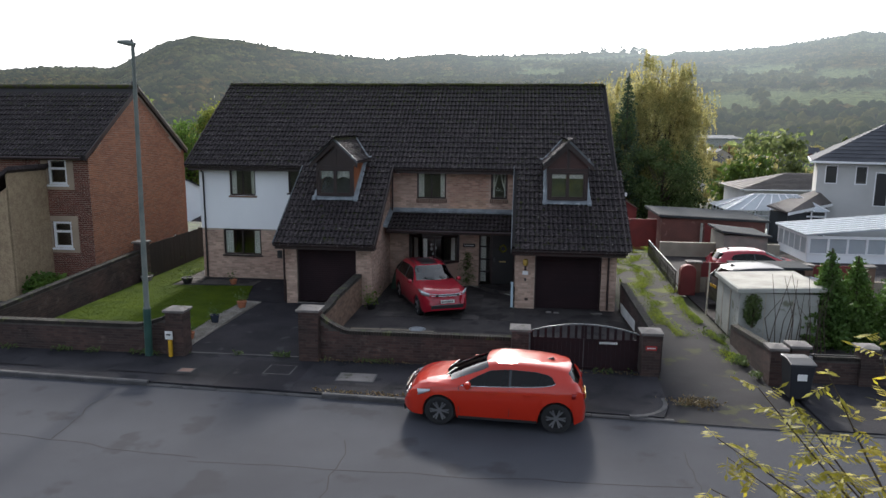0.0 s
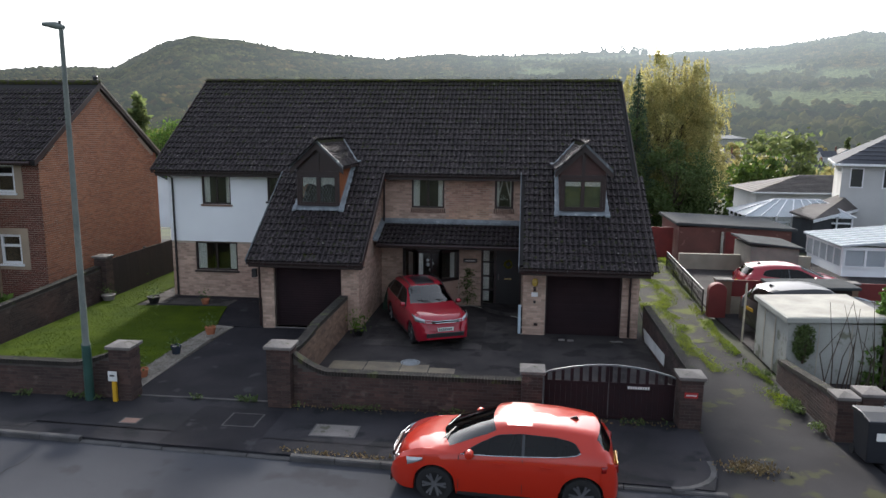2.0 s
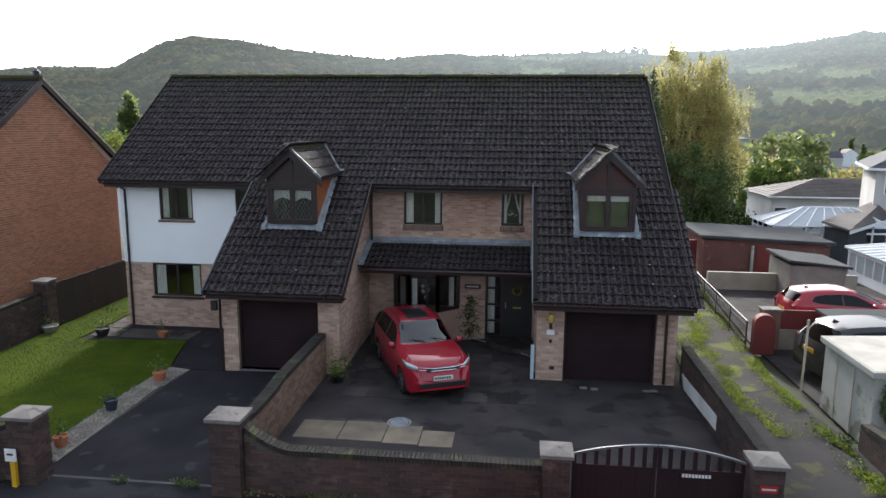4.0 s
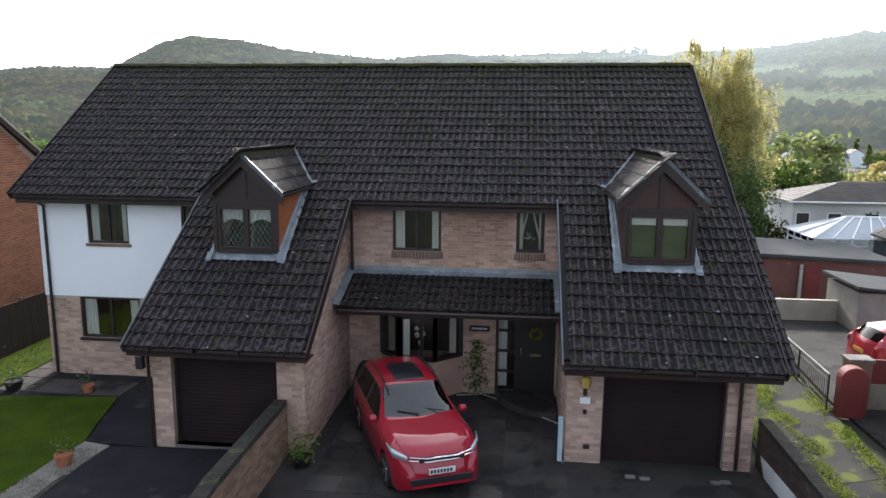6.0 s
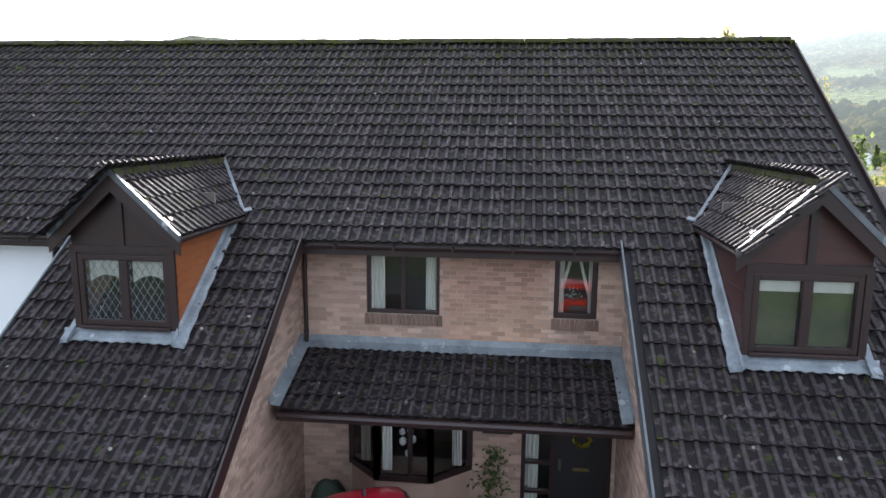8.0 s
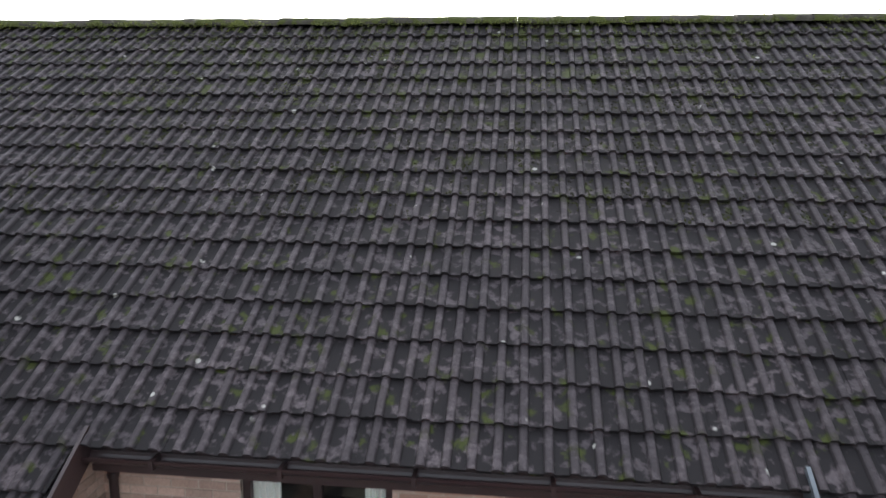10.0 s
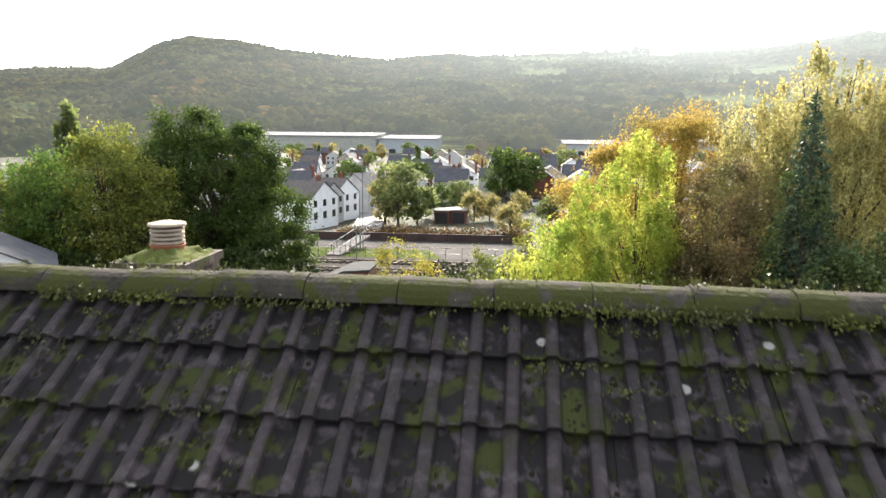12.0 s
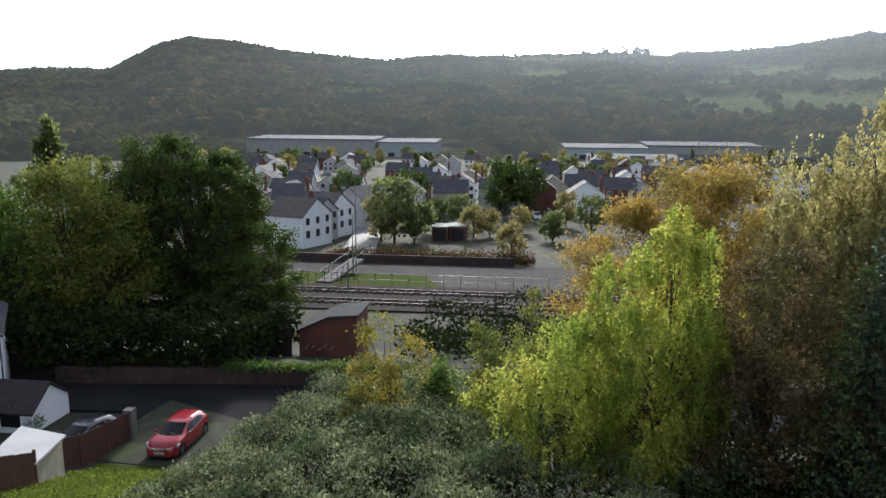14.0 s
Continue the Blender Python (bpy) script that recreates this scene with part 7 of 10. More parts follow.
# ---------------------------------------------------------------- trees and shrubs
def tree(name, at, height, crown, leaves, size, mat, label, trunk=0.2, weep=0.0, clumps=90, seed=1, clump_r=0.9, category="tree", group="", bare=0.25, twigs=50, lean=0.0):
    """A trunk with limbs and a crown of leaf clumps. crown: ellipsoids (dx, dy, z, rx, ry, rz) about the foot."""
    rnd = random.Random(seed)
    x0, y0, z0 = at
    ob = thing(name, at, label, category, group)
    base = Vector(at)
    tops = base + Vector((lean, 0, height * 0.82))
    cen = []
    vols = [c[3] * c[4] * c[5] for c in crown]
    for k in range(clumps):
        c = rnd.choices(crown, vols)[0]
        while True:
            p = Vector((rnd.uniform(-1, 1), rnd.uniform(-1, 1), rnd.uniform(-1, 1)))
            if 0.15 < p.length < 1 and rnd.random() < 0.25 + 0.75 * p.length ** 2:
                break
        cen.append(base + Vector((c[0] + p.x * c[3], c[1] + p.y * c[4], c[2] + p.z * c[5])))
    g = Geo()
    n = 7
    pts = [base.lerp(tops, k / n) + Vector((rnd.gauss(0, trunk * 0.35), rnd.gauss(0, trunk * 0.35), 0)) * (k > 0) for k in range(n + 1)]
    g.tube([pts[0] - Vector((0, 0, 0.2))] + pts, [trunk * 1.35] + [trunk * (1.1 - 0.95 * k / n) for k in range(n + 1)], 9)
    smooth(part("trunk", g, M_BARK, ob, fix=False), 60)
    g = Geo()
    for q in rnd.sample(cen, min(twigs, len(cen))):
        f = min(0.95, max(0.18, (q.z - z0) / height * 0.7 + rnd.uniform(-0.12, 0.05)))
        s = base.lerp(tops, f)
        mid = s.lerp(q, 0.5) + Vector((rnd.gauss(0, 0.1), rnd.gauss(0, 0.1), abs(rnd.gauss(0, 0.12)) * (q - s).length * 0.4))
        r = trunk * (1.05 - 0.9 * f) * 0.55
        g.tube([s, mid, q], [max(0.012, r), max(0.01, r * 0.6), 0.008], 5)
    tagged(smooth(part("branching", g, M_BARK, ob, fix=False), 60), kind="stuff")
    lv = Geo()
    per = max(1, leaves // len(cen))
    for q in cen:
        rr_ = clump_r * rnd.uniform(0.6, 1.25)
        dens = rnd.uniform(0.6, 1.3)
        strands = [(Vector((rnd.gauss(0, 0.55), rnd.gauss(0, 0.55), rnd.gauss(0, 0.3))), rnd.uniform(0.3, 2.0)) for k in range(13)]
        for k in range(int(per * dens)):
            if weep:                     # leaves in rows down hanging shoots
                d, long_ = rnd.choice(strands)
                f = rnd.random()
                p = q + d * rr_ * (1 + 0.25 * f) + Vector((rnd.gauss(0, 0.045), rnd.gauss(0, 0.045), -f * long_ * weep))
            else:
                d = Vector((rnd.gauss(0, 0.48), rnd.gauss(0, 0.48), rnd.gauss(0, 0.36)))
                p = q + d * rr_
            leaf_quad(lv, p, size * rnd.uniform(0.6, 1.3), rnd, 0.3 + weep)
    part("crown", lv, mat, ob, fix=False)
    return ob


def shrub(name, at, rx, ry, rz, leaves, size, mat, label, seed=1, category="shrub", group="", top=1.0):
    """A low bush: stems from the ground and leaves to the outline."""
    rnd = random.Random(seed)
    ob = thing(name, at, label, category, group)
    g = Geo()
    for k in range(9):
        a = rnd.uniform(0, 6.28)
        e = Vector(at) + Vector((math.cos(a) * rx * 0.6, math.sin(a) * ry * 0.6, rz * rnd.uniform(0.7, 1.4)))
        g.tube([Vector(at) - Vector((0, 0, 0.05)), Vector(at).lerp(e, 0.5) + Vector((0, 0, 0.1)), e], [0.03, 0.02, 0.006], 5)
    part("stems", g, M_BARK, ob, fix=False)
    lv = Geo()
    for k in range(leaves):
        while True:
            p = Vector((rnd.uniform(-1, 1), rnd.uniform(-1, 1), rnd.uniform(-1, 1)))
            if p.length < 1 and rnd.random() < 0.15 + p.length ** 3:
                break
        wob = 1 + 0.22 * noise.noise(Vector((p.x * 2.2 + seed, p.y * 2.2, p.z * 2.2)))
        leaf_quad(lv, Vector(at) + Vector((p.x * rx * wob, p.y * ry * wob, rz + p.z * rz * wob * top)), size * rnd.uniform(0.6, 1.3), rnd, 0.0)
    part("foliage", lv, mat, ob, fix=False)
    return ob


def conifer(name, at, h, r, mat, label, seed=1, leaves=9000, size=0.16, ivy=None):
    rnd = random.Random(seed)
    ob = thing(name, at, label, "tree")
    b = Vector(at)
    smooth(part("trunk", Geo().tube([b - Vector((0, 0, 0.2)), b + Vector((0, 0, h * 0.5)), b + Vector((0, 0, h))], [0.22, 0.13, 0.02], 8), M_BARK, ob))
    lv = Geo()
    for k in range(leaves):
        f = 1 - math.sqrt(rnd.random())
        a = rnd.uniform(0, 6.283)
        tier = 0.75 + 0.25 * math.cos(f * 60 + 2 * math.sin(a * 3))
        rad = r * (1 - f) ** 0.8 * tier * (0.55 + 0.45 * rnd.random() ** 0.5) * (1 + 0.2 * math.sin(a * 5 + f * 9))
        leaf_quad(lv, b + Vector((math.cos(a) * rad, math.sin(a) * rad, h * (0.06 + 0.94 * f) - rad * 0.25)), size * rnd.uniform(0.6, 1.3), rnd, 0.5)
    part("crown", lv, mat, ob, fix=False)
    if ivy:
        lv = Geo()
        for k in range(leaves // 2):
            f = rnd.random() * 0.75
            a = rnd.uniform(2.2, 5.2)
            rad = r * (1 - f) ** 0.8 * (0.85 + 0.3 * rnd.random())
            if noise.noise(Vector((a * 1.6, f * 7, seed))) > 0:
                leaf_quad(lv, b + Vector((math.cos(a) * rad, math.sin(a) * rad, h * (0.05 + 0.95 * f))), size * 0.8, rnd, 0.3)
        part("ivy", lv, ivy, ob, "pale climbing ivy", fix=False)
    return ob


GZ = ground_z
M_GOLDBIRCH = leaf_material("gold_birch_leaves", (0.32, 0.27, 0.04), (0.22, 0.22, 0.045))
M_GOLDBUSH = leaf_material("gold_bush_leaves", (0.24, 0.26, 0.03), (0.14, 0.19, 0.025), glow=0.35)
M_CYPRESS = leaf_material("cypress_sprays", (0.035, 0.07, 0.016), (0.018, 0.04, 0.010), glow=0.1)
tree("oak", (-30.3, 92, GZ(-30, 92)), 19.2, [(-1.2, 0, 10.4, 6.4, 5.6, 6.6), (4.6, -1, 7.4, 4.3, 4.2, 5.8), (-6.0, 0, 9.4, 3.2, 3.6, 5.6), (-2.6, 0, 16.0, 3.4, 3.2, 2.8), (2.8, 0, 14.6, 3.0, 3.0, 2.8), (-6.2, 0, 13.4, 2.4, 2.6, 2.4), (7.2, 0, 5.8, 2.4, 2.6, 3.0)], 130000, 0.27, M_OAK, "large dense dark green oak beyond the back road", 0.5, clumps=430, clump_r=1.05, seed=4)
for k, (x, y, h, r) in enumerate(((-37.4, 84.5, 15.2, 3.4), (-41.6, 83.5, 13.6, 3.6), (-45.6, 84.5, 12.4, 4.2), (-52, 85, 12, 5.0), (-35.0, 86, 12.5, 3.4))):
    tree("broadleaf_tree", (x, y, GZ(x, y)), h, [(0, 0, h * 0.55, r, r, h * 0.42), (r * 0.3, 0, h * 0.78, r * 0.6, r * 0.6, h * 0.22)], 17000, 0.30, M_GREENLEAF if k % 2 else M_OLIVE, "rounded yellow-green tree beyond the back road", 0.28, clumps=90, clump_r=1.4, seed=20 + k, group="trees beyond the back road")
tree("lime_tree", (2.6, 58.0, GZ(2.2, 58)), 11.9, [(-0.6, 0, 6.4, 2.3, 2.2, 4.2), (-2.9, 0, 5.9, 1.3, 1.3, 3.4), (-4.5, 0, 4.6, 1.0, 1.1, 2.8), (0.2, 0, 9.7, 1.3, 1.3, 2.2), (-1.7, 0, 9.3, 1.1, 1.1, 2.0), (1.0, 0, 6.0, 1.1, 1.3, 4.2)], 88000, 0.125, M_LIME, "tall bright yellow-green tree lit from behind", 0.13, weep=0.9, clumps=170, clump_r=0.62, seed=6)
for k, (x, y, h) in enumerate(((-2.3, 61.5, 8.2), (-0.9, 60.2, 8.8), (-3.9, 66.5, 9.4), (0.2, 63.5, 9.6), (-1.9, 67.5, 10.2))):
    tree("birch", (x, y, GZ(x, y)), h, [(0, 0, h * 0.66, 0.75, 0.7, h * 0.3)], 2600, 0.15, M_LIME if k % 2 else M_OLIVE, "slender sapling with thin stems and sparse pale leaves", 0.05, clumps=34, clump_r=0.45, seed=60 + k, group="saplings above the brambles", twigs=34)
tree("autumn_tree", (6.5, 67.7, GZ(6.5, 67)), 15.6, [(-0.6, 0, 10.4, 3.6, 3.4, 5.4), (-4.0, 0, 8.8, 3.0, 3.0, 4.6), (0.2, 0, 14.2, 1.8, 1.8, 1.8)], 78000, 0.155, M_ORANGE, "orange and gold autumn tree behind the garden", 0.25, clumps=150, clump_r=1.0, seed=8)
tree("birch", (-8.1, 64.3, GZ(-8, 64.3)), 8.7, [(0, 0, 5.0, 1.9, 1.8, 3.4), (-0.9, 0, 3.2, 1.6, 1.5, 2.2)], 9000, 0.17, M_GOLDBIRCH, "slender yellow-leaved tree among brambles", 0.09, clumps=80, clump_r=0.6, seed=9)
tree("birch", (-3.4, 63.0, GZ(-3.4, 63)), 6.4, [(0, 0, 3.6, 1.7, 1.6, 2.4)], 6500, 0.17, M_LIME, "thin pale green sapling among brambles", 0.07, clumps=60, clump_r=0.6, seed=10)
tree("birch", (-5.7, 64.8, GZ(-5.7, 64.8)), 7.2, [(0, 0, 4.6, 0.8, 0.8, 2.6)], 3500, 0.17, M_GREENLEAF, "narrow green sapling between birches", 0.06, clumps=40, clump_r=0.5, seed=12)
tree("birch", (-1.2, 66.5, GZ(-1, 66)), 8.2, [(0, 0, 5.2, 1.6, 1.4, 2.6)], 4500, 0.18, M_OLIVE, "sparse thin tree with pale leaves", 0.08, clumps=50, clump_r=0.6, seed=13)
tree("willow", (11.9, 62.5, GZ(11.9, 62)), 18.2, [(0.2, 0, 10.8, 4.6, 3.8, 4.8), (-2.6, 0, 14.6, 2.2, 1.9, 2.2), (0.4, 0, 15.6, 2.3, 2.0, 2.0), (2.6, 0, 13.6, 2.0, 1.8, 2.4), (-3.6, 0, 11.0, 2.0, 2.0, 3.0)], 135000, 0.15, M_WILLOW, "tall weeping willow with olive-gold hanging foliage", 0.4, weep=1.9, clumps=230, clump_r=0.75, seed=14)
conifer("spruce", (8.55, 56.0, GZ(8.5, 56)), 12.9, 2.3, M_CONIFER, "dark blue-green spruce partly covered in ivy", 3, 12000, 0.20, M_IVY)
tree("thorn_tree", (5.9, 58.0, GZ(6, 58)), 10.4, [(0, 0, 6.2, 2.5, 2.2, 4.4), (1.5, -1, 3.6, 2.4, 2.0, 3.0), (-1.4, -0.5, 4.4, 1.6, 1.6, 3.0)], 34000, 0.15, M_RUSSET, "dark tree with small russet leaves", 0.15, clumps=110, clump_r=0.8, seed=16)
tree("ivy_tree", (11.5, 55.5, GZ(11.5, 55)), 7.5, [(0, 0, 3.8, 2.8, 2.2, 3.6)], 20000, 0.18, M_IVY, "ivy-clad bushy tree at the garden end", 0.15, clumps=70, clump_r=0.9, seed=17)
# bramble bank behind the back fence: inner leaves coloured dark as shade, many leafy mounds over them
def bank_top(x, y):
    edge = min(1, (x + 15.5 - max(0, (y - 56)) * 0.1) / 2.5, (71 - y) / 3)
    top = 0.35 - 0.10 * (y - 51) + 0.07 * (x + 9) * (y > 56) + 1.1 * noise.noise(Vector((x * 0.42, y * 0.42, 2)))
    return edge, max(0.35, (top - GZ(x, y)) * min(1, 0.35 + edge))


lv, inner = Geo(), Geo()
rb = random.Random(21)
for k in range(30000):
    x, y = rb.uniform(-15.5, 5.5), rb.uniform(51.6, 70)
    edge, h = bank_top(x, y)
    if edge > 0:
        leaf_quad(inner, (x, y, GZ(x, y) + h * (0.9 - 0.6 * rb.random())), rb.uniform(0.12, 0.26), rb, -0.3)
for k in range(1150):
    x, y = rb.uniform(-15.2, 5.3), rb.uniform(51.8, 69.8)
    edge, h = bank_top(x, y)
    if edge <= 0.05:
        continue
    r = rb.uniform(0.35, 0.95) * (0.5 + 0.5 * edge)
    c = Vector((x, y, GZ(x, y) + h - r * 0.25 + rb.uniform(-0.15, 0.35)))
    big = rb.uniform(0.07, 0.17)
    for q in range(int(60 + 70 * r)):
        d = Vector((rb.gauss(0, 1), rb.gauss(0, 1), abs(rb.gauss(0, 1)) - 0.15)).normalized()
        leaf_quad(lv, c + Vector((d.x * r, d.y * r, d.z * r * 0.7)) * rb.uniform(0.8, 1.08), big * rb.uniform(0.7, 1.3), rb, -0.4)
solo("bank_thicket", inner, M_THICKET, "leaves and stems inside the bramble bank, coloured dark as shade", "brambles", kind="stuff", fix=False)
solo("bramble_bank", lv, M_BRAMBLE, "tangled bank of brambles and ivy with glossy leaves", "brambles", kind="stuff", fix=False)
lv = Geo()
for k in range(900):                 # canes that stand up out of the bank
    x, y = rb.uniform(-14, 5), rb.uniform(52, 68)
    z = 0.1 - 0.135 * (y - 51)
    d = Vector((rb.gauss(0, 0.4), rb.gauss(0, 0.4), rb.uniform(0.4, 1.1)))
    lv.bar((x, y, z), Vector((x, y, z)) + d, 0.012)
solo("bramble_canes", lv, M_BARK, "thin bramble canes above the bank", "brambles", kind="stuff", fix=False)
shrub("shrub", (-10.3, 49.2, -1.0), 1.25, 0.6, 1.3, 8000, 0.08, leaf_material("grey_green_leaves", (0.17, 0.19, 0.075), (0.09, 0.11, 0.045), 0.5, 0.45), "loose grey-green shrub in front of the back fence", 31)
shrub("round_bush", (-11.25, 48.3, -0.9), 0.80, 0.8, 0.82, 5200, 0.07, M_GOLDBUSH, "rounded clipped yellow-green bush", 32)
shrub("round_bush", (-14.55, 46.5, -0.9), 0.95, 0.95, 0.78, 5200, 0.09, M_YELLOWLEAF, "golden conifer bush in the garden", 33)
shrub("shrub", (-18.6, 50.8, -1.1), 1.5, 1.2, 1.0, 3800, 0.11, leaf_material("red_brown_leaves", (0.13, 0.05, 0.04), (0.09, 0.045, 0.035)), "reddish brown bare shrub", 34)
shrub("topiary_bush", (-3.05, 49.2, -0.9), 0.66, 0.6, 1.08, 3600, 0.08, M_GOLDBUSH, "upright clipped bush in a white trough", 35)
shrub("topiary_bush", (-0.1, 47.4, -0.95), 0.75, 0.7, 0.55, 2600, 0.09, M_OLIVE, "low yellowing bush on the patio", 36)
shrub("hedge", (11.0, 56.5, GZ(11, 56)), 3.6, 1.8, 2.0, 6000, 0.2, M_GREENLEAF, "tall green garden hedge behind the garages", 37, "hedge")
for k, (x, y, rx, rz) in enumerate(((9.7, 20.9, 0.75, 1.5), (10.7, 21.4, 0.85, 1.35), (12.0, 21.2, 1.0, 1.45), (13.6, 21.4, 1.1, 1.3))):
    cy = conifer("cypress_bush", (x, y, 0.02), rz * 2, rx * 1.35, M_THUJA, "dense dark green cypress bush", 40 + k, 7000, 0.13)
    tagged(cy, "dense dark green cypress bush", "shrub", "cypress row")
shrub("shed_ivy", (7.42, 20.50, 0.62), 0.26, 0.10, 0.50, 900, 0.09, M_IVY, "ivy growing on the white shed", 45, "plant")
shrub("fern_clump", (-17.3, 23.0, 0.02), 1.0, 0.6, 0.45, 1500, 0.2, M_GREENLEAF, "dark ferns below the neighbour's window", 46, "plant")
# bare stems before the white shed
ob = thing("bare_stems", (8.3, 19.9, 0.02), "thin bare branches standing before the white shed", "shrub")
for k in range(16):
    x = 7.7 + 0.11 * k
    part("stem", Geo().tube([(x, 19.9, 0.02), (x + rb.gauss(0, 0.1), 19.9 + rb.gauss(0, 0.1), 1.0), (x + rb.gauss(0, 0.25), 19.8, 1.5 + rb.random())], [0.018, 0.012, 0.005], 5), M_BARK, ob)
# young tree with yellow leaves at the near roadside
sp = thing("young_ash", (4.6, 5.2, 0.08), "young ash with sparse yellow autumn leaves", "tree")
rb = random.Random(77)
stem = [Vector((4.6, 5.2, 0.0)), Vector((4.4, 5.4, 1.6)), Vector((4.1, 5.7, 2.7))]
part("trunk", Geo().tube(stem, [0.05, 0.035, 0.025], 8), M_BARK, sp)
lv = Geo()
tips = [(2.35, 6.0, 3.45), (2.7, 6.0, 4.0), (3.2, 6.1, 3.5), (3.75, 6.0, 4.6), (2.3, 5.9, 2.95), (3.0, 5.9, 3.9), (4.2, 6.2, 4.3), (3.5, 5.8, 3.0), (4.6, 6.0, 3.8), (2.7, 5.8, 2.9), (3.9, 5.7, 3.3), (4.4, 5.8, 4.9),
        (3.3, 5.9, 4.2), (4.0, 5.9, 3.9), (2.5, 6.1, 3.2), (3.1, 5.7, 3.2), (4.7, 6.1, 4.5), (4.3, 6.0, 3.1)]
for tx_, ty_, tz_ in tips:
    tip = Vector((tx_, ty_, tz_))
    s = stem[1].lerp(stem[2], rb.uniform(0.3, 1))
    mid = s.lerp(tip, 0.55) + Vector((0.1, rb.gauss(0, 0.1), -0.15))
    part("branch", Geo().tube([s, mid, tip], [0.016, 0.011, 0.005], 5), M_BARK, sp)
    for k in range(11):
        b0 = mid.lerp(tip, 0.0 + 0.1 * k)
        d = Vector((rb.gauss(0, 1), rb.gauss(0, 1), rb.gauss(-0.25, 0.5))).normalized() * rb.uniform(0.16, 0.28)
        lv.bar(b0, b0 + d, 0.004)
        across = d.cross(Vector((0, 0, 1))).normalized()
        for q in range(9):                # a compound leaf: pairs of narrow leaflets and one at the tip
            c = b0 + d * (0.3 + 0.7 * (q // 2) / 4)
            o = (across * (1 if q % 2 else -1) + d * 1.2 + Vector((0, 0, -0.25))).normalized() if q < 8 else d.normalized()
            n_ = o.cross(Vector((rb.gauss(0, 0.3), rb.gauss(0, 0.3), 1))).normalized() * 0.020
            L_ = rb.uniform(0.09, 0.13)
            lv.add([c, c + o * L_ * 0.45 + n_, c + o * L_, c + o * L_ * 0.45 - n_], [(0, 1, 2, 3)])
part("leaves", lv, M_YELLOWLEAF, sp, "yellow ash leaflets", fix=False)

# undergrowth below the oak and along the railway bank, its shade put into the colour
lv = Geo()
rb = random.Random(88)
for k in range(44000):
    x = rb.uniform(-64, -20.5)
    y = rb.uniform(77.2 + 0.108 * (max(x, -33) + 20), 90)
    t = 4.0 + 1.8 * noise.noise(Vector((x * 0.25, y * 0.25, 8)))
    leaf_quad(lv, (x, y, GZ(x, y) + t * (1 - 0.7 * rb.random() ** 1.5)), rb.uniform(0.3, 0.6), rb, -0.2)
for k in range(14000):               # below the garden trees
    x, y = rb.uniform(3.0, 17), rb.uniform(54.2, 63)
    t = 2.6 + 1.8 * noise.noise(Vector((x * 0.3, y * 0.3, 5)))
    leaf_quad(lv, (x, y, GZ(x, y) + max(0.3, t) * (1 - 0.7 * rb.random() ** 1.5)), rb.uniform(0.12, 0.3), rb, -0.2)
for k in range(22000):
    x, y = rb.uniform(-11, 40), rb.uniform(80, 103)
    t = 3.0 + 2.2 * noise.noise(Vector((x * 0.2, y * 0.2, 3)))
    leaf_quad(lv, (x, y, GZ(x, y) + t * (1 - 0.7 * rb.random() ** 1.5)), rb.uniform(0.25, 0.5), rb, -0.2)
solo("undergrowth", lv, M_THICKET, "thicket of shrubs below the trees, coloured dark as shade", "shrubs", kind="stuff", fix=False)
# ---------------------------------------------------------------- neighbour on the side of the lawn
nbh = thing("neighbour_house", (-19.5, 28, 0.02), "red brick house with dark roof and white windows", "house")
NX, NY0, NY1, NYR, NZE, NZR = -16.15, 24.4, 31.9, 28.1, 5.30, 8.05
NW1, NW2 = (-17.82, -17.05, 4.18, 5.18), (-17.82, -17.03, 1.70, 2.74)
g = wall_x(Geo(), -28, NX, NY0, NY0 + 0.28, 0.0, NZE, [NW1, NW2])
w = part("wall", g, M_MORTAR, nbh, "dark red brick front")
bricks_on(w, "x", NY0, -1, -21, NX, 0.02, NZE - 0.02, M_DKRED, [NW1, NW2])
g = Geo().prism([(NX - 0.28, NY0 + 0.28, 0), (NX - 0.28, NY1, 0), (NX - 0.28, NY1, NZE), (NX - 0.28, NYR, NZR - 0.1), (NX - 0.28, NY0 + 0.28, NZE)], (0.28, 0, 0))
w = part("wall", g, M_MORTAR, nbh, "orange-red brick gable wall")
top_n = lambda y: NZE + (NZR - 0.1 - NZE) * (1 - abs(y - NYR) / (NYR - NY0))
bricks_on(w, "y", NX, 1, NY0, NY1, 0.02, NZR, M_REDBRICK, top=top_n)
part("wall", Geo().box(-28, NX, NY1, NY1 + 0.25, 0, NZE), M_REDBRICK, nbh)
nsl = (NZR - NZE) / (NYR - NY0 + 0.35)
g = Geo()
for y0, y1 in ((NY0 - 0.35, NYR), (NY1 + 0.35, NYR)):
    g.prism([(-28, y0, NZE - 0.02), (-28, y1, NZR), (-28, y1, NZR - 0.14), (-28, y0, NZE - 0.16)], (28 + NX + 0.12, 0, 0))
nr_ = part("roof", g, M_UNDER, nbh, "dark brown tiled roof")
nup = Vector((0, NYR - NY0 + 0.35, NZR - NZE)).normalized()
tile_field(nr_, (-28, NY0 - 0.37, NZE - 0.02), (1, 0, 0), nup, 36, 13, M_TILE_I)
g = Geo().tube([(-28, NYR, NZR + 0.03), (NX + 0.1, NYR, NZR + 0.03)], 0.11, 8)
part("ridge_tiles", g, M_RIDGE, nr_)
part("vent", Geo().lathe((NX - 0.05, NYR, NZR + 0.1), [(0.09, 0), (0.09, 0.12), (0.12, 0.14), (0.02, 0.22)], 12), M_BLACK, nr_)
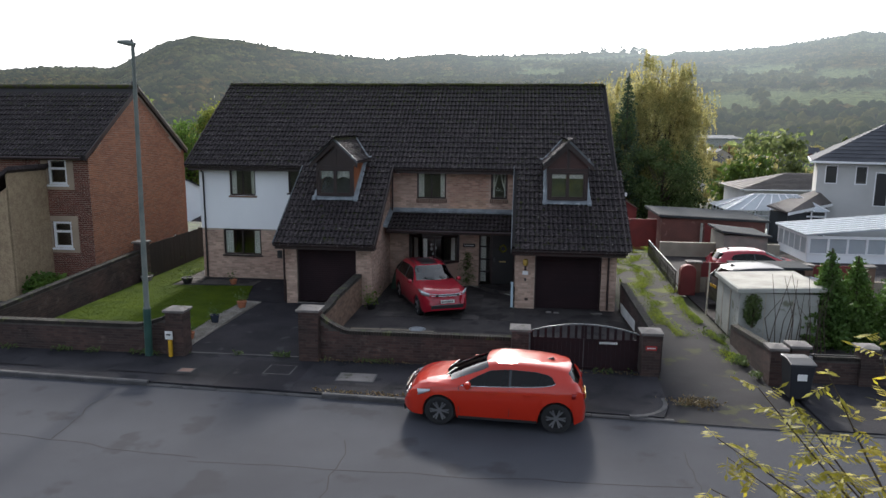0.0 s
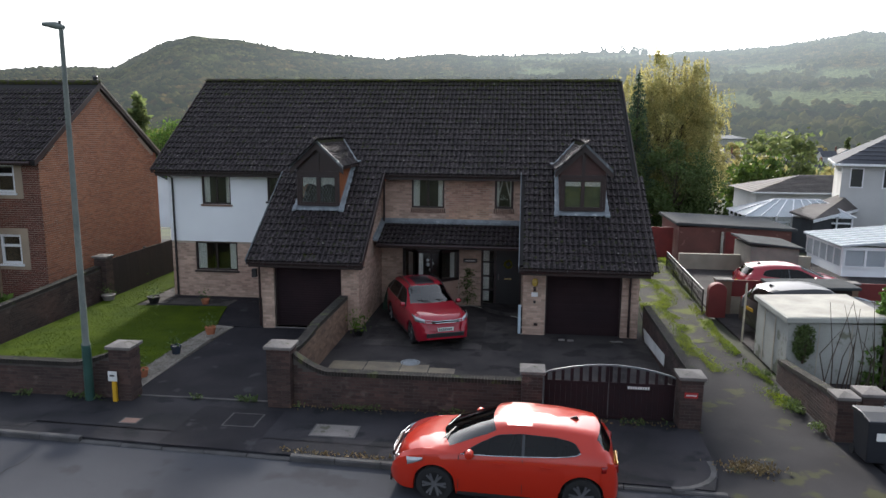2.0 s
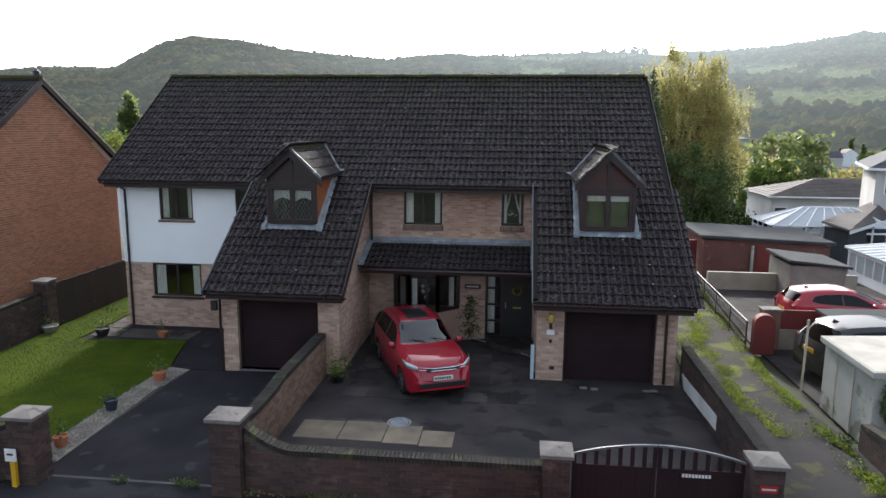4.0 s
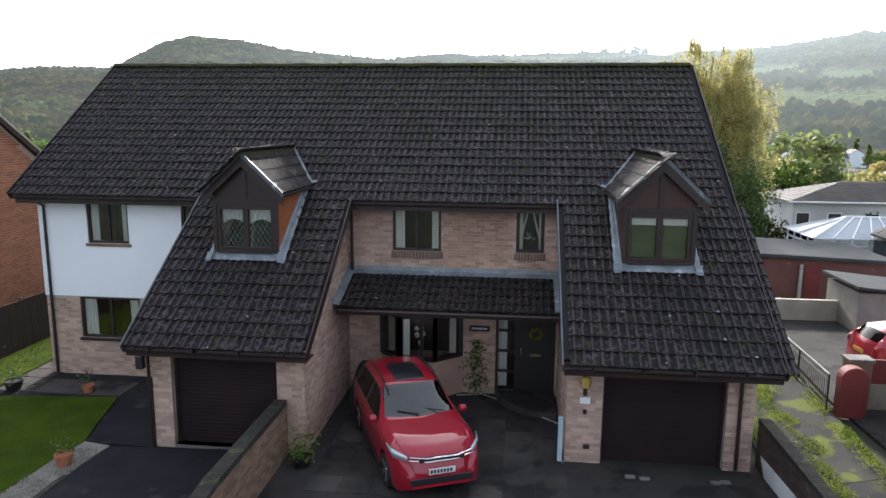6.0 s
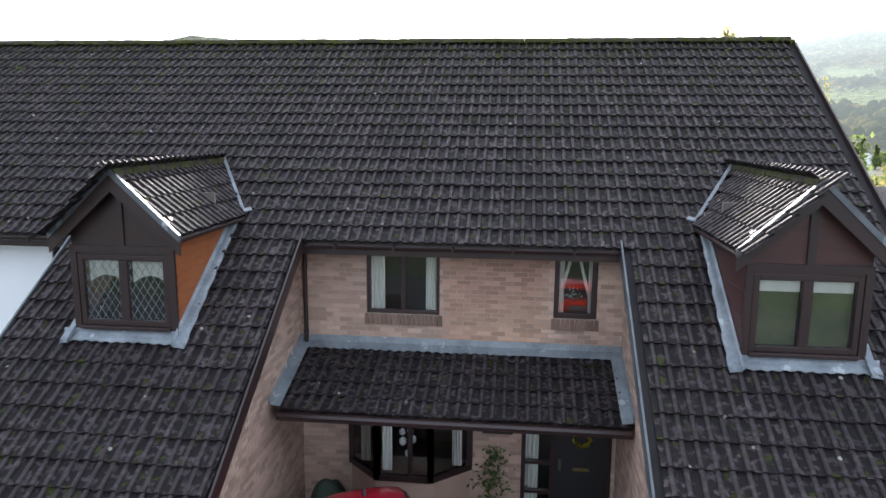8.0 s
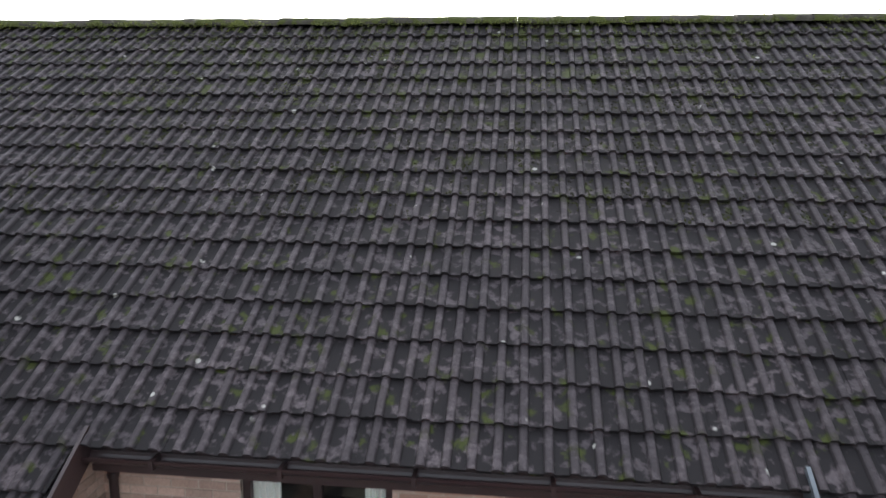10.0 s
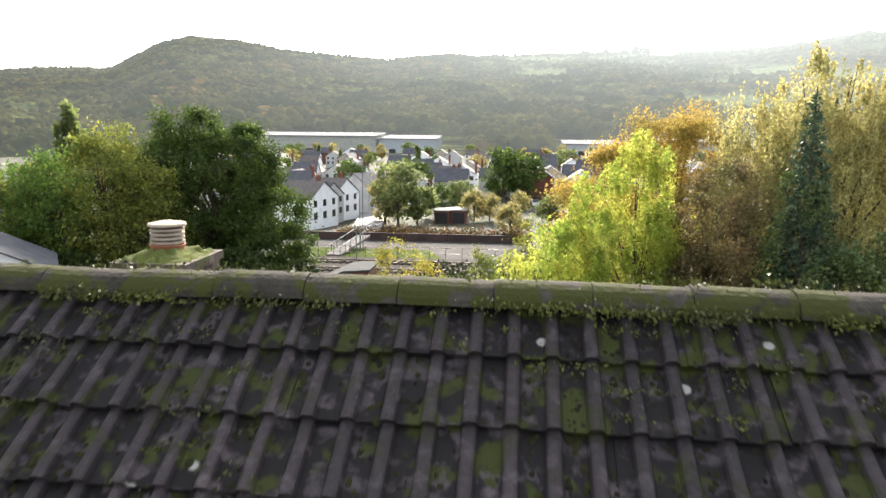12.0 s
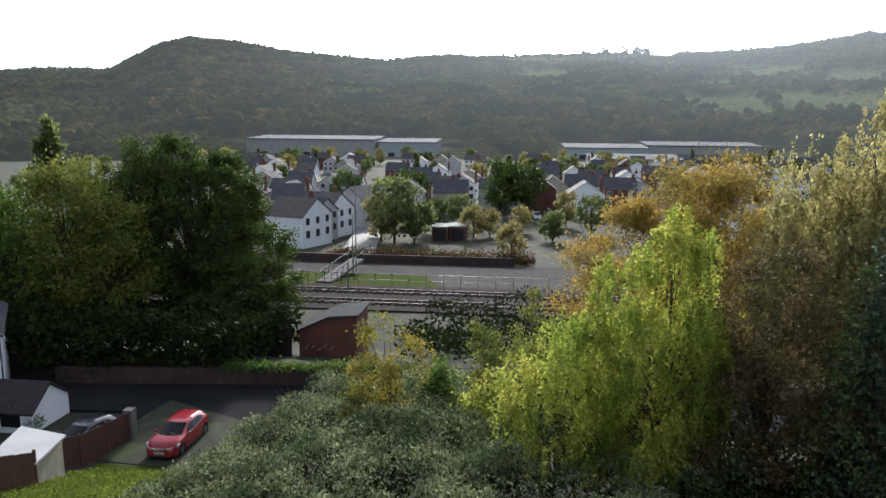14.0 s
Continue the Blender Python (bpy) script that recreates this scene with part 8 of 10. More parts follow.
for s, y0 in ((-1, NY0 - 0.35), (1, NY1 + 0.35)):
    g = Geo().prism([(NX + 0.12, y0, NZE + 0.03), (NX + 0.12, NYR, NZR + 0.05), (NX + 0.12, NYR, NZR - 0.17), (NX + 0.12, y0, NZE - 0.19)], (0.03, 0, 0))
    part("bargeboard", g, M_BROWN, nr_)
    if s > 0:
        g = Geo().prism([(NX + 0.155, y0, NZE + 0.04), (NX + 0.155, NYR, NZR + 0.06), (NX + 0.155, NYR, NZR - 0.02), (NX + 0.155, y0, NZE - 0.04)], (0.02, 0, 0))
        part("verge", g, M_GREYPALE, nr_)
part("gutter", Geo().tube([(-28, NY0 - 0.42, NZE - 0.08), (NX, NY0 - 0.42, NZE - 0.08)], 0.06, 8), M_BROWN, nbh)
for q in (NW1, NW2):
    window(nbh, *q, NY0 + 0.02, M_WPVC, splits=(), sill=M_WPVC, curtains=False, transom=0.62, bar=0.09)
    g = wall_x(Geo(), q[0] - 0.28, q[1] + 0.28, NY0 - 0.022, NY0 - 0.009, q[2] - 0.2, q[3] + 0.22, [(q[0], q[1], q[2] - 0.08, q[3])])
    part("stone_surround", g, material("pale_stone_surround", (0.38, 0.30, 0.22), (0.30, 0.24, 0.18), 0.9), nbh, "pale stone surround")
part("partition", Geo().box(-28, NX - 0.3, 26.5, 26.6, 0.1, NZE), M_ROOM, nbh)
# projecting stone wing
M_RUBBLE = material("yellow_rubble_stone", (0.34, 0.26, 0.16), (0.26, 0.19, 0.12), 0.9, 5, 25, 0.5, 1.0)
pw = part("stone_wing", Geo().prism([(-24, 22.3, 0), (-17.95, 22.3, 0), (-17.95, 22.3, 4.25), (-21.0, 22.3, 2.2)], (0, 2.08, 0)), M_RUBBLE, nbh, "pale rubble stone wing")
part("stone_wing_wall", Geo().prism([(-17.98, 22.3, 0.0), (-17.9, 22.3, 0.0), (-17.9, 22.3, 4.9), (-17.98, 22.3, 4.85)], (0, 2.08, 0)), M_RUBBLE, pw)
g = Geo().prism([(-17.75, 22.15, 5.0), (-24, 22.15, 0.6), (-24, 22.15, 0.45), (-17.75, 22.15, 4.85)], (0, 2.2, 0))
part("stone_wing_roof", g, M_TILE_I, pw, "dark sloping roof")

# ---------------------------------------------------------------- beyond the lane
sh = thing("white_shed", (8.2, 21.6, 0.02), "old white-painted concrete garden shed with flat roof", "shed")
part("wall", Geo().box(7.05, 9.35, 20.62, 23.0, 0.02, 1.62), M_OLDWHITE, sh)
bevel(part("roof", Geo().prism([(6.95, 20.5, 1.62), (9.5, 20.5, 1.72), (9.5, 20.5, 1.86), (6.95, 20.5, 1.76)], (0, 2.6, 0)), M_OLDWHITE, sh, "thick pale flat roof"), 0.015)
part("roof_felt", Geo().prism([(7.0, 20.56, 1.766), (9.45, 20.56, 1.864), (9.45, 20.56, 1.870), (7.0, 20.56, 1.772)], (0, 2.48, 0)), material("pale_roof_felt", (0.42, 0.40, 0.35), (0.30, 0.285, 0.25), 0.9, 1.5), sh)
d_ = part("door", Geo().box(7.035, 7.05, 21.5, 22.3, 0.05, 1.5), M_OLDWHITE, sh)
for y in (21.5, 22.3):
    part("frame", Geo().box(7.028, 7.05, y - 0.03, y + 0.03, 0.02, 1.53), M_GREYPALE, d_)
for x in (7.8, 8.6):
    part("joint", Geo().box(x, x + 0.02, 20.612, 20.62, 0.02, 1.62), M_GREYPALE, sh)
pp = thing("red_pillar", (7.0, 27.0, 0.02), "round-topped dark red painted brick pillar", "pillar")
g = Geo()
prof = [(6.70, 0.02), (7.30, 0.02), (7.30, 0.98)] + [(7.0 + 0.30 * math.cos(math.pi * k / 10), 0.98 + 0.26 * math.sin(math.pi * k / 10)) for k in range(1, 10)] + [(6.70, 0.98)]
g.prism([(x, 26.85, z) for x, z in prof], (0, 0.3, 0))
bevel(part("shaft", g, M_REDPANEL, pp), 0.02)
pw_ = thing("panel_wall", (10.3, 27.5, 0.0), "rendered wall with red panels between pale piers", "wall")
part("low_wall", Geo().box(7.1, 14.6, 27.5, 27.65, -0.1, 0.64), material("buff_render", (0.30, 0.26, 0.20), (0.22, 0.19, 0.15), 0.9, 2), pw_)
for x in (7.35, 9.65, 11.6, 13.9):
    part("pier", Geo().box(x - 0.26, x + 0.26, 27.40, 27.76, -0.1, 1.22), M_DIVBRICK, pw_)
    part("cap", Geo().box(x - 0.30, x + 0.30, 27.36, 27.80, 1.22, 1.28), M_STONE, pw_)
for a, b in ((7.61, 9.39), (9.91, 11.34), (11.86, 13.64)):
    part("panel", Geo().box(a, b, 27.55, 27.60, 0.64, 1.24), M_REDPANEL, pw_)
fs = thing("flat_roofed_store", (9.5, 25.6, 0.02), "low grey store with a flat felt roof", "shed")
part("wall", Geo().box(8.7, 11.0, 26.0, 27.1, 0.02, 1.30), M_FENCE, fs)
bevel(part("roof", Geo().prism([(8.5, 25.8, 1.30), (11.2, 25.8, 1.36), (11.2, 25.8, 1.46), (8.5, 25.8, 1.40)], (0, 1.45, 0)), M_GREYROOF, fs, "grey felt roof"), 0.02)
rl = thing("metal_railing", (6.9, 31.5, 0.0), "black metal railing with white top rail beside the lane", "railing")
a, b = Vector((6.62, 27.3, 0.92)), Vector((6.95, 35.2, 0.88))
part("top_rail", Geo().tube([a, b], 0.022, 8), M_ALU, rl)
part("bottom_rail", Geo().tube([a - Vector((0, 0, 0.8)), b - Vector((0, 0, 0.8))], 0.016, 6), M_BLACKMETAL, rl)
part("middle_rail", Geo().tube([a - Vector((0, 0, 0.14)), b - Vector((0, 0, 0.14))], 0.014, 6), M_BLACKMETAL, rl)
up_mesh = Geo().tube([(0, 0, -0.8), (0, 0, 0)], 0.008, 5).mesh("upright")
up_mesh.materials.append(M_BLACKMETAL)
for k in range(66):
    piece("upright", up_mesh, rl, a.lerp(b, k / 65))
for k in range(5):
    p = a.lerp(b, k / 4)
    part("post", Geo().tube([p - Vector((0, 0, 0.95)), p], 0.022, 6), M_BLACKMETAL, rl)
solo("rotary_pole", Geo().tube([(7.0, 24.0, 0.02), (7.02, 24.0, 1.9)], 0.03, 8), M_GREYPALE, "thin grey pole beside the shed", "pole", at=(7.0, 24.0, 0.02))
solo("beige_wall", Geo().box(7.6, 13.5, 35.6, 35.8, -0.5, 0.75), material("beige_block_wall", (0.34, 0.31, 0.25), (0.27, 0.25, 0.20), 0.9, 2), "low beige block wall behind the cars", "wall", at=(10.5, 35.7, -0.4))
gr = thing("brick_garage", (11, 41.5, -0.6), "flat-roofed red brick garage block", "garage")
part("wall", Geo().box(8.5, 14.2, 40.0, 44.5, -0.9, 1.42), M_REDBLOCK, gr)
bevel(part("roof", Geo().prism([(8.3, 39.8, 1.52), (14.4, 39.8, 1.30), (14.4, 39.8, 1.44), (8.3, 39.8, 1.66)], (0, 4.9, 0)), M_GREYROOF, gr), 0.02)
part("roof_felt", Geo().prism([(8.35, 39.85, 1.664), (14.35, 39.85, 1.442), (14.35, 39.85, 1.448), (8.35, 39.85, 1.670)], (0, 4.8, 0)), M_GREYROOF, gr)
part("door", Geo().box(10.9, 11.5, 39.97, 40.0, -0.7, 1.2), M_REDPANEL, gr, "red door")
part("pipe", Geo().tube([(10.7, 39.9, -0.8), (10.7, 39.9, 1.2)], 0.07, 8), M_OLDWHITE, gr)
solo("red_fence", Geo().box(5.3, 8.4, 40.9, 41.0, -0.6, 1.25), M_REDPANEL, "dark red boarded fence at the lane end", "fence", at=(6.9, 41, -0.6))
bsd = thing("block_shed", (11.4, 35, -0.4), "low block-built shed with flat felt roof", "shed")
part("wall", Geo().box(10.35, 12.4, 34.2, 36.6, -0.5, 1.36), material("grey_block", (0.26, 0.24, 0.21), (0.20, 0.185, 0.165), 0.9, 2), bsd)
bevel(part("roof", Geo().prism([(10.2, 34.0, 1.52), (12.55, 34.0, 1.30), (12.55, 34.0, 1.40), (10.2, 34.0, 1.62)], (0, 2.8, 0)), M_GREYROOF, bsd), 0.02)


# conservatory with hipped glass roof, lean-to, bungalows, white house
def glazed_room(name, x0, x1, y0, y1, zb, ze, zr, label, hipped=True):
    ob = thing(name, ((x0 + x1) / 2, (y0 + y1) / 2, zb), label, "conservatory")
    part("base_wall", Geo().box(x0, x1, y0, y1, zb, zb + 0.6), M_RENDER, ob)
    n = max(3, int((x1 - x0) / 0.8))
    for k in range(n + 1):
        x = x0 + (x1 - x0) * k / n
        part("mullion", Geo().box(x - 0.04, x + 0.04, y0 - 0.02, y0 + 0.06, zb + 0.6, ze), M_WPVC, ob)
    for k in range(5):
        y = y0 + (y1 - y0) * k / 4
        part("mullion", Geo().box(x0 - 0.02, x0 + 0.06, y - 0.04, y + 0.04, zb + 0.6, ze), M_WPVC, ob)
    for z in (zb + 0.6, ze - 0.35, ze):
        part("rail", Geo().box(x0 - 0.03, x1 + 0.03, y0 - 0.03, y0 + 0.05, z - 0.05, z + 0.05).box(x0 - 0.03, x0 + 0.05, y0 + 0.05, y1, z - 0.05, z + 0.05), M_WPVC, ob)
    for q in (Geo().box(x0 + 0.06, x1, y0 + 0.02, y0 + 0.03, zb + 0.6, ze), Geo().box(x0 + 0.02, x0 + 0.03, y0 + 0.06, y1, zb + 0.6, ze)):
        p = part("pane", q, M_GLASS, ob)
    cx, cy = (x0 + x1) / 2, (y0 + y1) / 2
    if hipped:
        ra_, rb2 = Vector((x0 + (x1 - x0) * 0.35, cy, zr)), Vector((x1 - (x1 - x0) * 0.2, cy, zr))
        e = 0.15
        c = [Vector((x0 - e, y0 - e, ze)), Vector((x1 + e, y0 - e, ze)), Vector((x1 + e, y1 + e, ze)), Vector((x0 - e, y1 + e, ze))]
        g = Geo().add([*c, ra_, rb2], [(0, 1, 5, 4), (1, 2, 5), (2, 3, 4, 5), (3, 0, 4)])
        r_ = part("roof", g, M_POLY, ob, "pale glazed roof")
        for k in range(8):
            u = k / 7
            part("glazing_bar", Geo().bar(c[0].lerp(c[1], u) + Vector((0, 0, 0.03)), ra_.lerp(rb2, u) + Vector((0, 0, 0.03)), 0.06), M_WPVC, r_)
        for p, q in ((c[0], ra_), (c[3], ra_), (ra_, rb2), (c[3].lerp(c[0], 0.5), ra_)):
            part("glazing_bar", Geo().bar(p + Vector((0, 0, 0.03)), q + Vector((0, 0, 0.03)), 0.08), M_WPVC, r_)
    else:
        g = Geo().prism([(x0 - 0.15, y0 - 0.2, ze), (x0 - 0.15, y1, zr), (x0 - 0.15, y1, zr - 0.06), (x0 - 0.15, y0 - 0.2, ze - 0.06)], (x1 - x0 + 0.3, 0, 0))
        r_ = part("roof", g, M_POLY, ob, "ribbed white lean-to roof")
        for k in range(9):
            x = x0 - 0.1 + (x1 - x0 + 0.2) * k / 8
            part("glazing_bar", Geo().bar((x, y0 - 0.2, ze + 0.02), (x, y1, zr + 0.02), 0.06), M_WPVC, r_)


glazed_room("conservatory", 14.3, 20.6, 47.7, 51.4, -1.2, 1.15, 2.05, "white conservatory with hipped glass roof")
lt = thing("lean_to", (17.0, 36.8, -0.3), "white glazed lean-to with ribbed plastic roof", "conservatory")
part("base_wall", Geo().box(14.55, 20.0, 34.9, 38.8, -0.5, 0.45), M_RENDER, lt)
for k in range(6):
    y = 34.95 + 3.85 * k / 5
    part("mullion", Geo().box(14.50, 14.58, y - 0.05, y + 0.05, 0.45, 1.30), M_WPVC, lt)
for k in range(7):
    x = 14.6 + 5.4 * k / 6
    part("mullion", Geo().box(x - 0.05, x + 0.05, 34.85, 34.93, 0.45, 1.30), M_WPVC, lt)
part("rail", Geo().box(14.47, 20.0, 34.82, 34.95, 1.22, 1.36).box(14.47, 14.60, 34.95, 38.85, 1.22, 1.36).box(14.50, 20.0, 34.86, 34.93, 0.40, 0.50), M_WPVC, lt)
part("pane", Geo().box(14.53, 14.55, 34.95, 38.8, 0.45, 1.25).box(14.6, 20.0, 34.89, 34.905, 0.45, 1.25), M_POLY, lt, "milky panes")
r_ = part("roof", Geo().prism([(14.35, 34.7, 1.37), (20.2, 34.7, 1.95), (20.2, 34.7, 2.01), (14.35, 34.7, 1.43)], (0, 4.25, 0)), M_POLY, lt, "ribbed white plastic roof")
for k in range(8):
    y = 34.75 + 4.15 * k / 7
    part("glazing_bar", Geo().bar((14.35, y, 1.45), (20.2, y, 2.03), 0.06), M_WPVC, r_)


def gable_house(name, x0, x1, y0, y1, zb, ze, zr, wall, roof, label, along="x", wins=(), chimney=False, group="", category="house", over=0.3):
    """A plain house: walls, pitched roof, windows (x0, x1, z0, z1) on its front, an optional chimney."""
    ob = thing(name, ((x0 + x1) / 2, (y0 + y1) / 2, zb), label, category, group)
    g = Geo()
    if along == "x":
        cy = (y0 + y1) / 2
        g.prism([(x0, y0, zb), (x0, y1, zb), (x0, y1, ze), (x0, cy, zr - 0.05), (x0, y0, ze)], (x1 - x0, 0, 0))
        slopes = [[(x0 - over, y0 - over, ze - over * (zr - ze) / (cy - y0)), (x1 + over, y0 - over, ze - over * (zr - ze) / (cy - y0)), (x1 + over, cy, zr), (x0 - over, cy, zr)],
                  [(x1 + over, y1 + over, ze - over * (zr - ze) / (cy - y0)), (x0 - over, y1 + over, ze - over * (zr - ze) / (cy - y0)), (x0 - over, cy, zr), (x1 + over, cy, zr)]]
    else:
        cx = (x0 + x1) / 2
        g.prism([(x0, y0, zb), (x1, y0, zb), (x1, y0, ze), (cx, y0, zr - 0.05), (x0, y0, ze)], (0, y1 - y0, 0))
        k = over * (zr - ze) / (cx - x0)
        slopes = [[(x0 - over, y1 + over, ze - k), (x0 - over, y0 - over, ze - k), (cx, y0 - over, zr), (cx, y1 + over, zr)],
                  [(x1 + over, y0 - over, ze - k), (x1 + over, y1 + over, ze - k), (cx, y1 + over, zr), (cx, y0 - over, zr)]]
    part("wall", g, wall, ob)
    for s in slopes:
        part("roof", Geo().prism([Vector(p) + Vector((0, 0, 0.02)) for p in s], (0, 0, 0.12)), roof, ob)
    for a, b, c, d in wins:
        w = part("window", Geo().box(a - 0.06, b + 0.06, y0 - 0.03, y0 - 0.005, c - 0.06, d + 0.06), M_WPVC, ob)
        p = part("pane", Geo().box(a, b, y0 - 0.045, y0 - 0.031, c, d), M_DARKCAR, w)
    if chimney:
        cx, cy = (x0 + x1) / 2, (y0 + y1) / 2
        c = part("chimney", Geo().box(x1 - 0.9, x1 - 0.2, cy - 0.35, cy + 0.35, ze, zr + 0.9), M_DKRED, ob)
        part("chimney_pot", Geo().lathe((x1 - 0.55, cy, zr + 0.9), [(0.12, 0), (0.1, 0.4)], 8), M_TERRA, c)
    return ob


bg = thing("bungalow", (31, 83.5, -5.6), "low white bungalow with hipped brown tiled roof", "bungalow")
part("wall", Geo().box(25.4, 40, 80.6, 88.4, -6.0, 0.05), M_TOWNWALL, bg)
h_ = [Vector((24.8, 80.0, -0.1)), Vector((40.6, 80.0, -0.1)), Vector((40.6, 89.0, -0.1)), Vector((24.8, 89.0, -0.1)), Vector((31.2, 84.5, 1.55)), Vector((35.2, 84.5, 1.55))]
hr = part("roof", Geo().add(h_, [(0, 1, 5, 4), (1, 2, 5), (2, 3, 4, 5), (3, 0, 4), (0, 3, 2, 1)]), M_GREYTILE, bg, "brown tiled hipped roof")
for k in range(1, 14):
    u = k / 14
    part("tile_course", Geo().bar(h_[0].lerp(h_[4], u) + Vector((0, 0, 0.02)), h_[1].lerp(h_[5], u) + Vector((0, 0, 0.02)), 0.06, 0.04), M_GREYTILE, hr)
    part("tile_course", Geo().bar(h_[0].lerp(h_[4], u) + Vector((0, 0, 0.02)), h_[3].lerp(h_[4], u) + Vector((0, 0, 0.02)), 0.06, 0.04), M_GREYTILE, hr)
part("gutter", Geo().box(24.72, 40.6, 79.92, 80.0, -0.22, -0.08), M_WPVC, bg)
for a in (25.7, 28.6, 32.0):
    w = part("window", Geo().box(a, a + 1.3, 80.56, 80.59, -2.6, -1.2), M_WPVC, bg)
    part("pane", Geo().box(a + 0.08, a + 1.22, 80.545, 80.559, -2.52, -1.28), M_DARKCAR, w)
ax = thing("garage_annexe", (20.5, 49, -1.2), "white annexe with a low brown tiled roof", "annexe")
# dark wall colour stands for shadow and another grey roof below the eave
part("wall", Geo().prism([(17.2, 45.0, -1.5), (23.6, 52.9, -1.5), (22.4, 54.2, -1.5), (16.8, 47.0, -1.5)], (0, 0, 2.75)), M_GREYROOF, ax)
q_ = [Vector((17.0, 44.5, 1.32)), Vector((24.2, 53.2, 1.32)), Vector((23.9, 54.6, 2.40)), Vector((16.5, 46.8, 1.5))]
axr = part("roof", Geo().prism(q_, (0, 0, 0.1)), M_GREYTILE, ax, "brown tiled slope")
for k in range(9):
    u = k / 9
    part("tile_course", Geo().bar(q_[0].lerp(q_[3], u) + Vector((0, 0, 0.11)), q_[1].lerp(q_[2], u) + Vector((0, 0, 0.11)), 0.05, 0.04), M_GREYTILE, axr)
part("fascia", Geo().bar(q_[0] + Vector((0.02, -0.03, -0.02)), q_[1] + Vector((0.02, -0.03, -0.02)), 0.04, 0.18), M_WPVC, ax)
wh = thing("white_house", (27, 55, -1.5), "white rendered two-storey house with hipped slate roof", "house")
part("wall", Geo().box(21.2, 34, 51.2, 60, -1.6, 4.4), M_TOWNWALL, wh)
e_ = [Vector((20.75, 50.75, 4.35)), Vector((34.4, 50.75, 4.35)), Vector((34.4, 60.4, 4.35)), Vector((20.75, 60.4, 4.35)), Vector((26.2, 55.5, 7.4)), Vector((30.5, 55.5, 7.4))]
part("roof", Geo().add(e_, [(0, 1, 5, 4), (1, 2, 5), (2, 3, 4, 5), (3, 0, 4), (0, 3, 2, 1)]), M_SLATE, wh, "grey hipped slate roof")
for k in range(1, 12):
    u = k / 12
    part("slate_course", Geo().bar(e_[0].lerp(e_[4], u) + Vector((0, 0, 0.02)), e_[1].lerp(e_[5], u) + Vector((0, 0, 0.02)), 0.05, 0.03), M_SLATE, wh)
turn_ = Matrix.Translation((21.2, 51.2, 0)) @ Matrix.Rotation(radians(-20), 4, "Z") @ Matrix.Translation((-21.2, -51.2, 0))
part("gutter", Geo().box(20.7, 34.4, 50.68, 50.76, 4.22, 4.36).box(20.68, 20.76, 50.76, 60.4, 4.22, 4.36), M_WPVC, wh)
for a, b, c, d in ((21.75, 22.4, 2.85, 4.0), (23.6, 24.2, 2.85, 4.0), (24.8, 25.5, 1.4, 3.6)):
    w = part("window", Geo().box(a - 0.07, b + 0.07, 51.16, 51.19, c - 0.07, d + 0.07), M_WPVC, wh)
    part("pane", Geo().box(a, b, 51.145, 51.159, c, d), M_DARKCAR, w)
wh.matrix_basis = turn_ @ Matrix.Translation(wh.location)
# houses on the side of the back road
wc = gable_house("white_cottage", -4.2, 4.2, -4, 4, -5.6, -0.55, 1.7, M_RENDER, M_SLATE, "white gabled house beside the back road", along="y", wins=[(-1.2, -0.4, -2.4, -1.3)])
wc.matrix_basis = pose(-38.4, 71.5, -5.6, 0, 0, 36)
smooth(solo("cottage_downpipe", Geo().tube([(-32.4, 70.55, -5.5), (-32.4, 70.55, -0.6)], 0.05, 8), M_ALU, "grey downpipe on the white house corner", "pipe", at=(-32.4, 70.55, -5.5)))
gable_house("cottage_annexe", -34.2, -29.3, 68.6, 71.8, -5.6, -4.35, -3.15, M_RENDER, M_TILE_I, "low white annexe with brown roof", along="x", over=0.15, wins=[(-33.6, -32.6, -5.2, -4.5), (-32.3, -31.7, -5.5, -4.5), (-31.2, -30.0, -5.2, -4.5)])
for k, x in enumerate((-33.4, -32.6, -31.8)):
    conifer("cypress_bush", (x, 66.6 + 0.2 * k, -5.5), 2.3, 0.75, M_CYPRESS, "dark upright cypress before the white annexe", 70 + k, 2600, 0.16)
shrub("ball_bush", (-29.5, 69.0, -5.5), 0.55, 0.55, 0.5, 900, 0.1, M_GREENLEAF, "clipped dark bush by the white annexe", 51)
tsd = thing("timber_shed", (-23.9, 61.3, GZ(-24, 61)), "timber shed with white flat roof", "shed")
part("wall", Geo().prism([(-24.6, 60.1, -5.2), (-22.6, 60.0, -5.2), (-22.9, 62.2, -5.2), (-25.2, 62.7, -5.2)], (0, 0, 2.7)), M_GREYPALE, tsd)
part("roof", Geo().prism([(-24.75, 59.9, -2.5), (-22.4, 59.8, -2.5), (-22.75, 62.3, -2.4), (-25.4, 62.9, -2.4)], (0, 0, 0.1)), M_TOWNWALL, tsd)


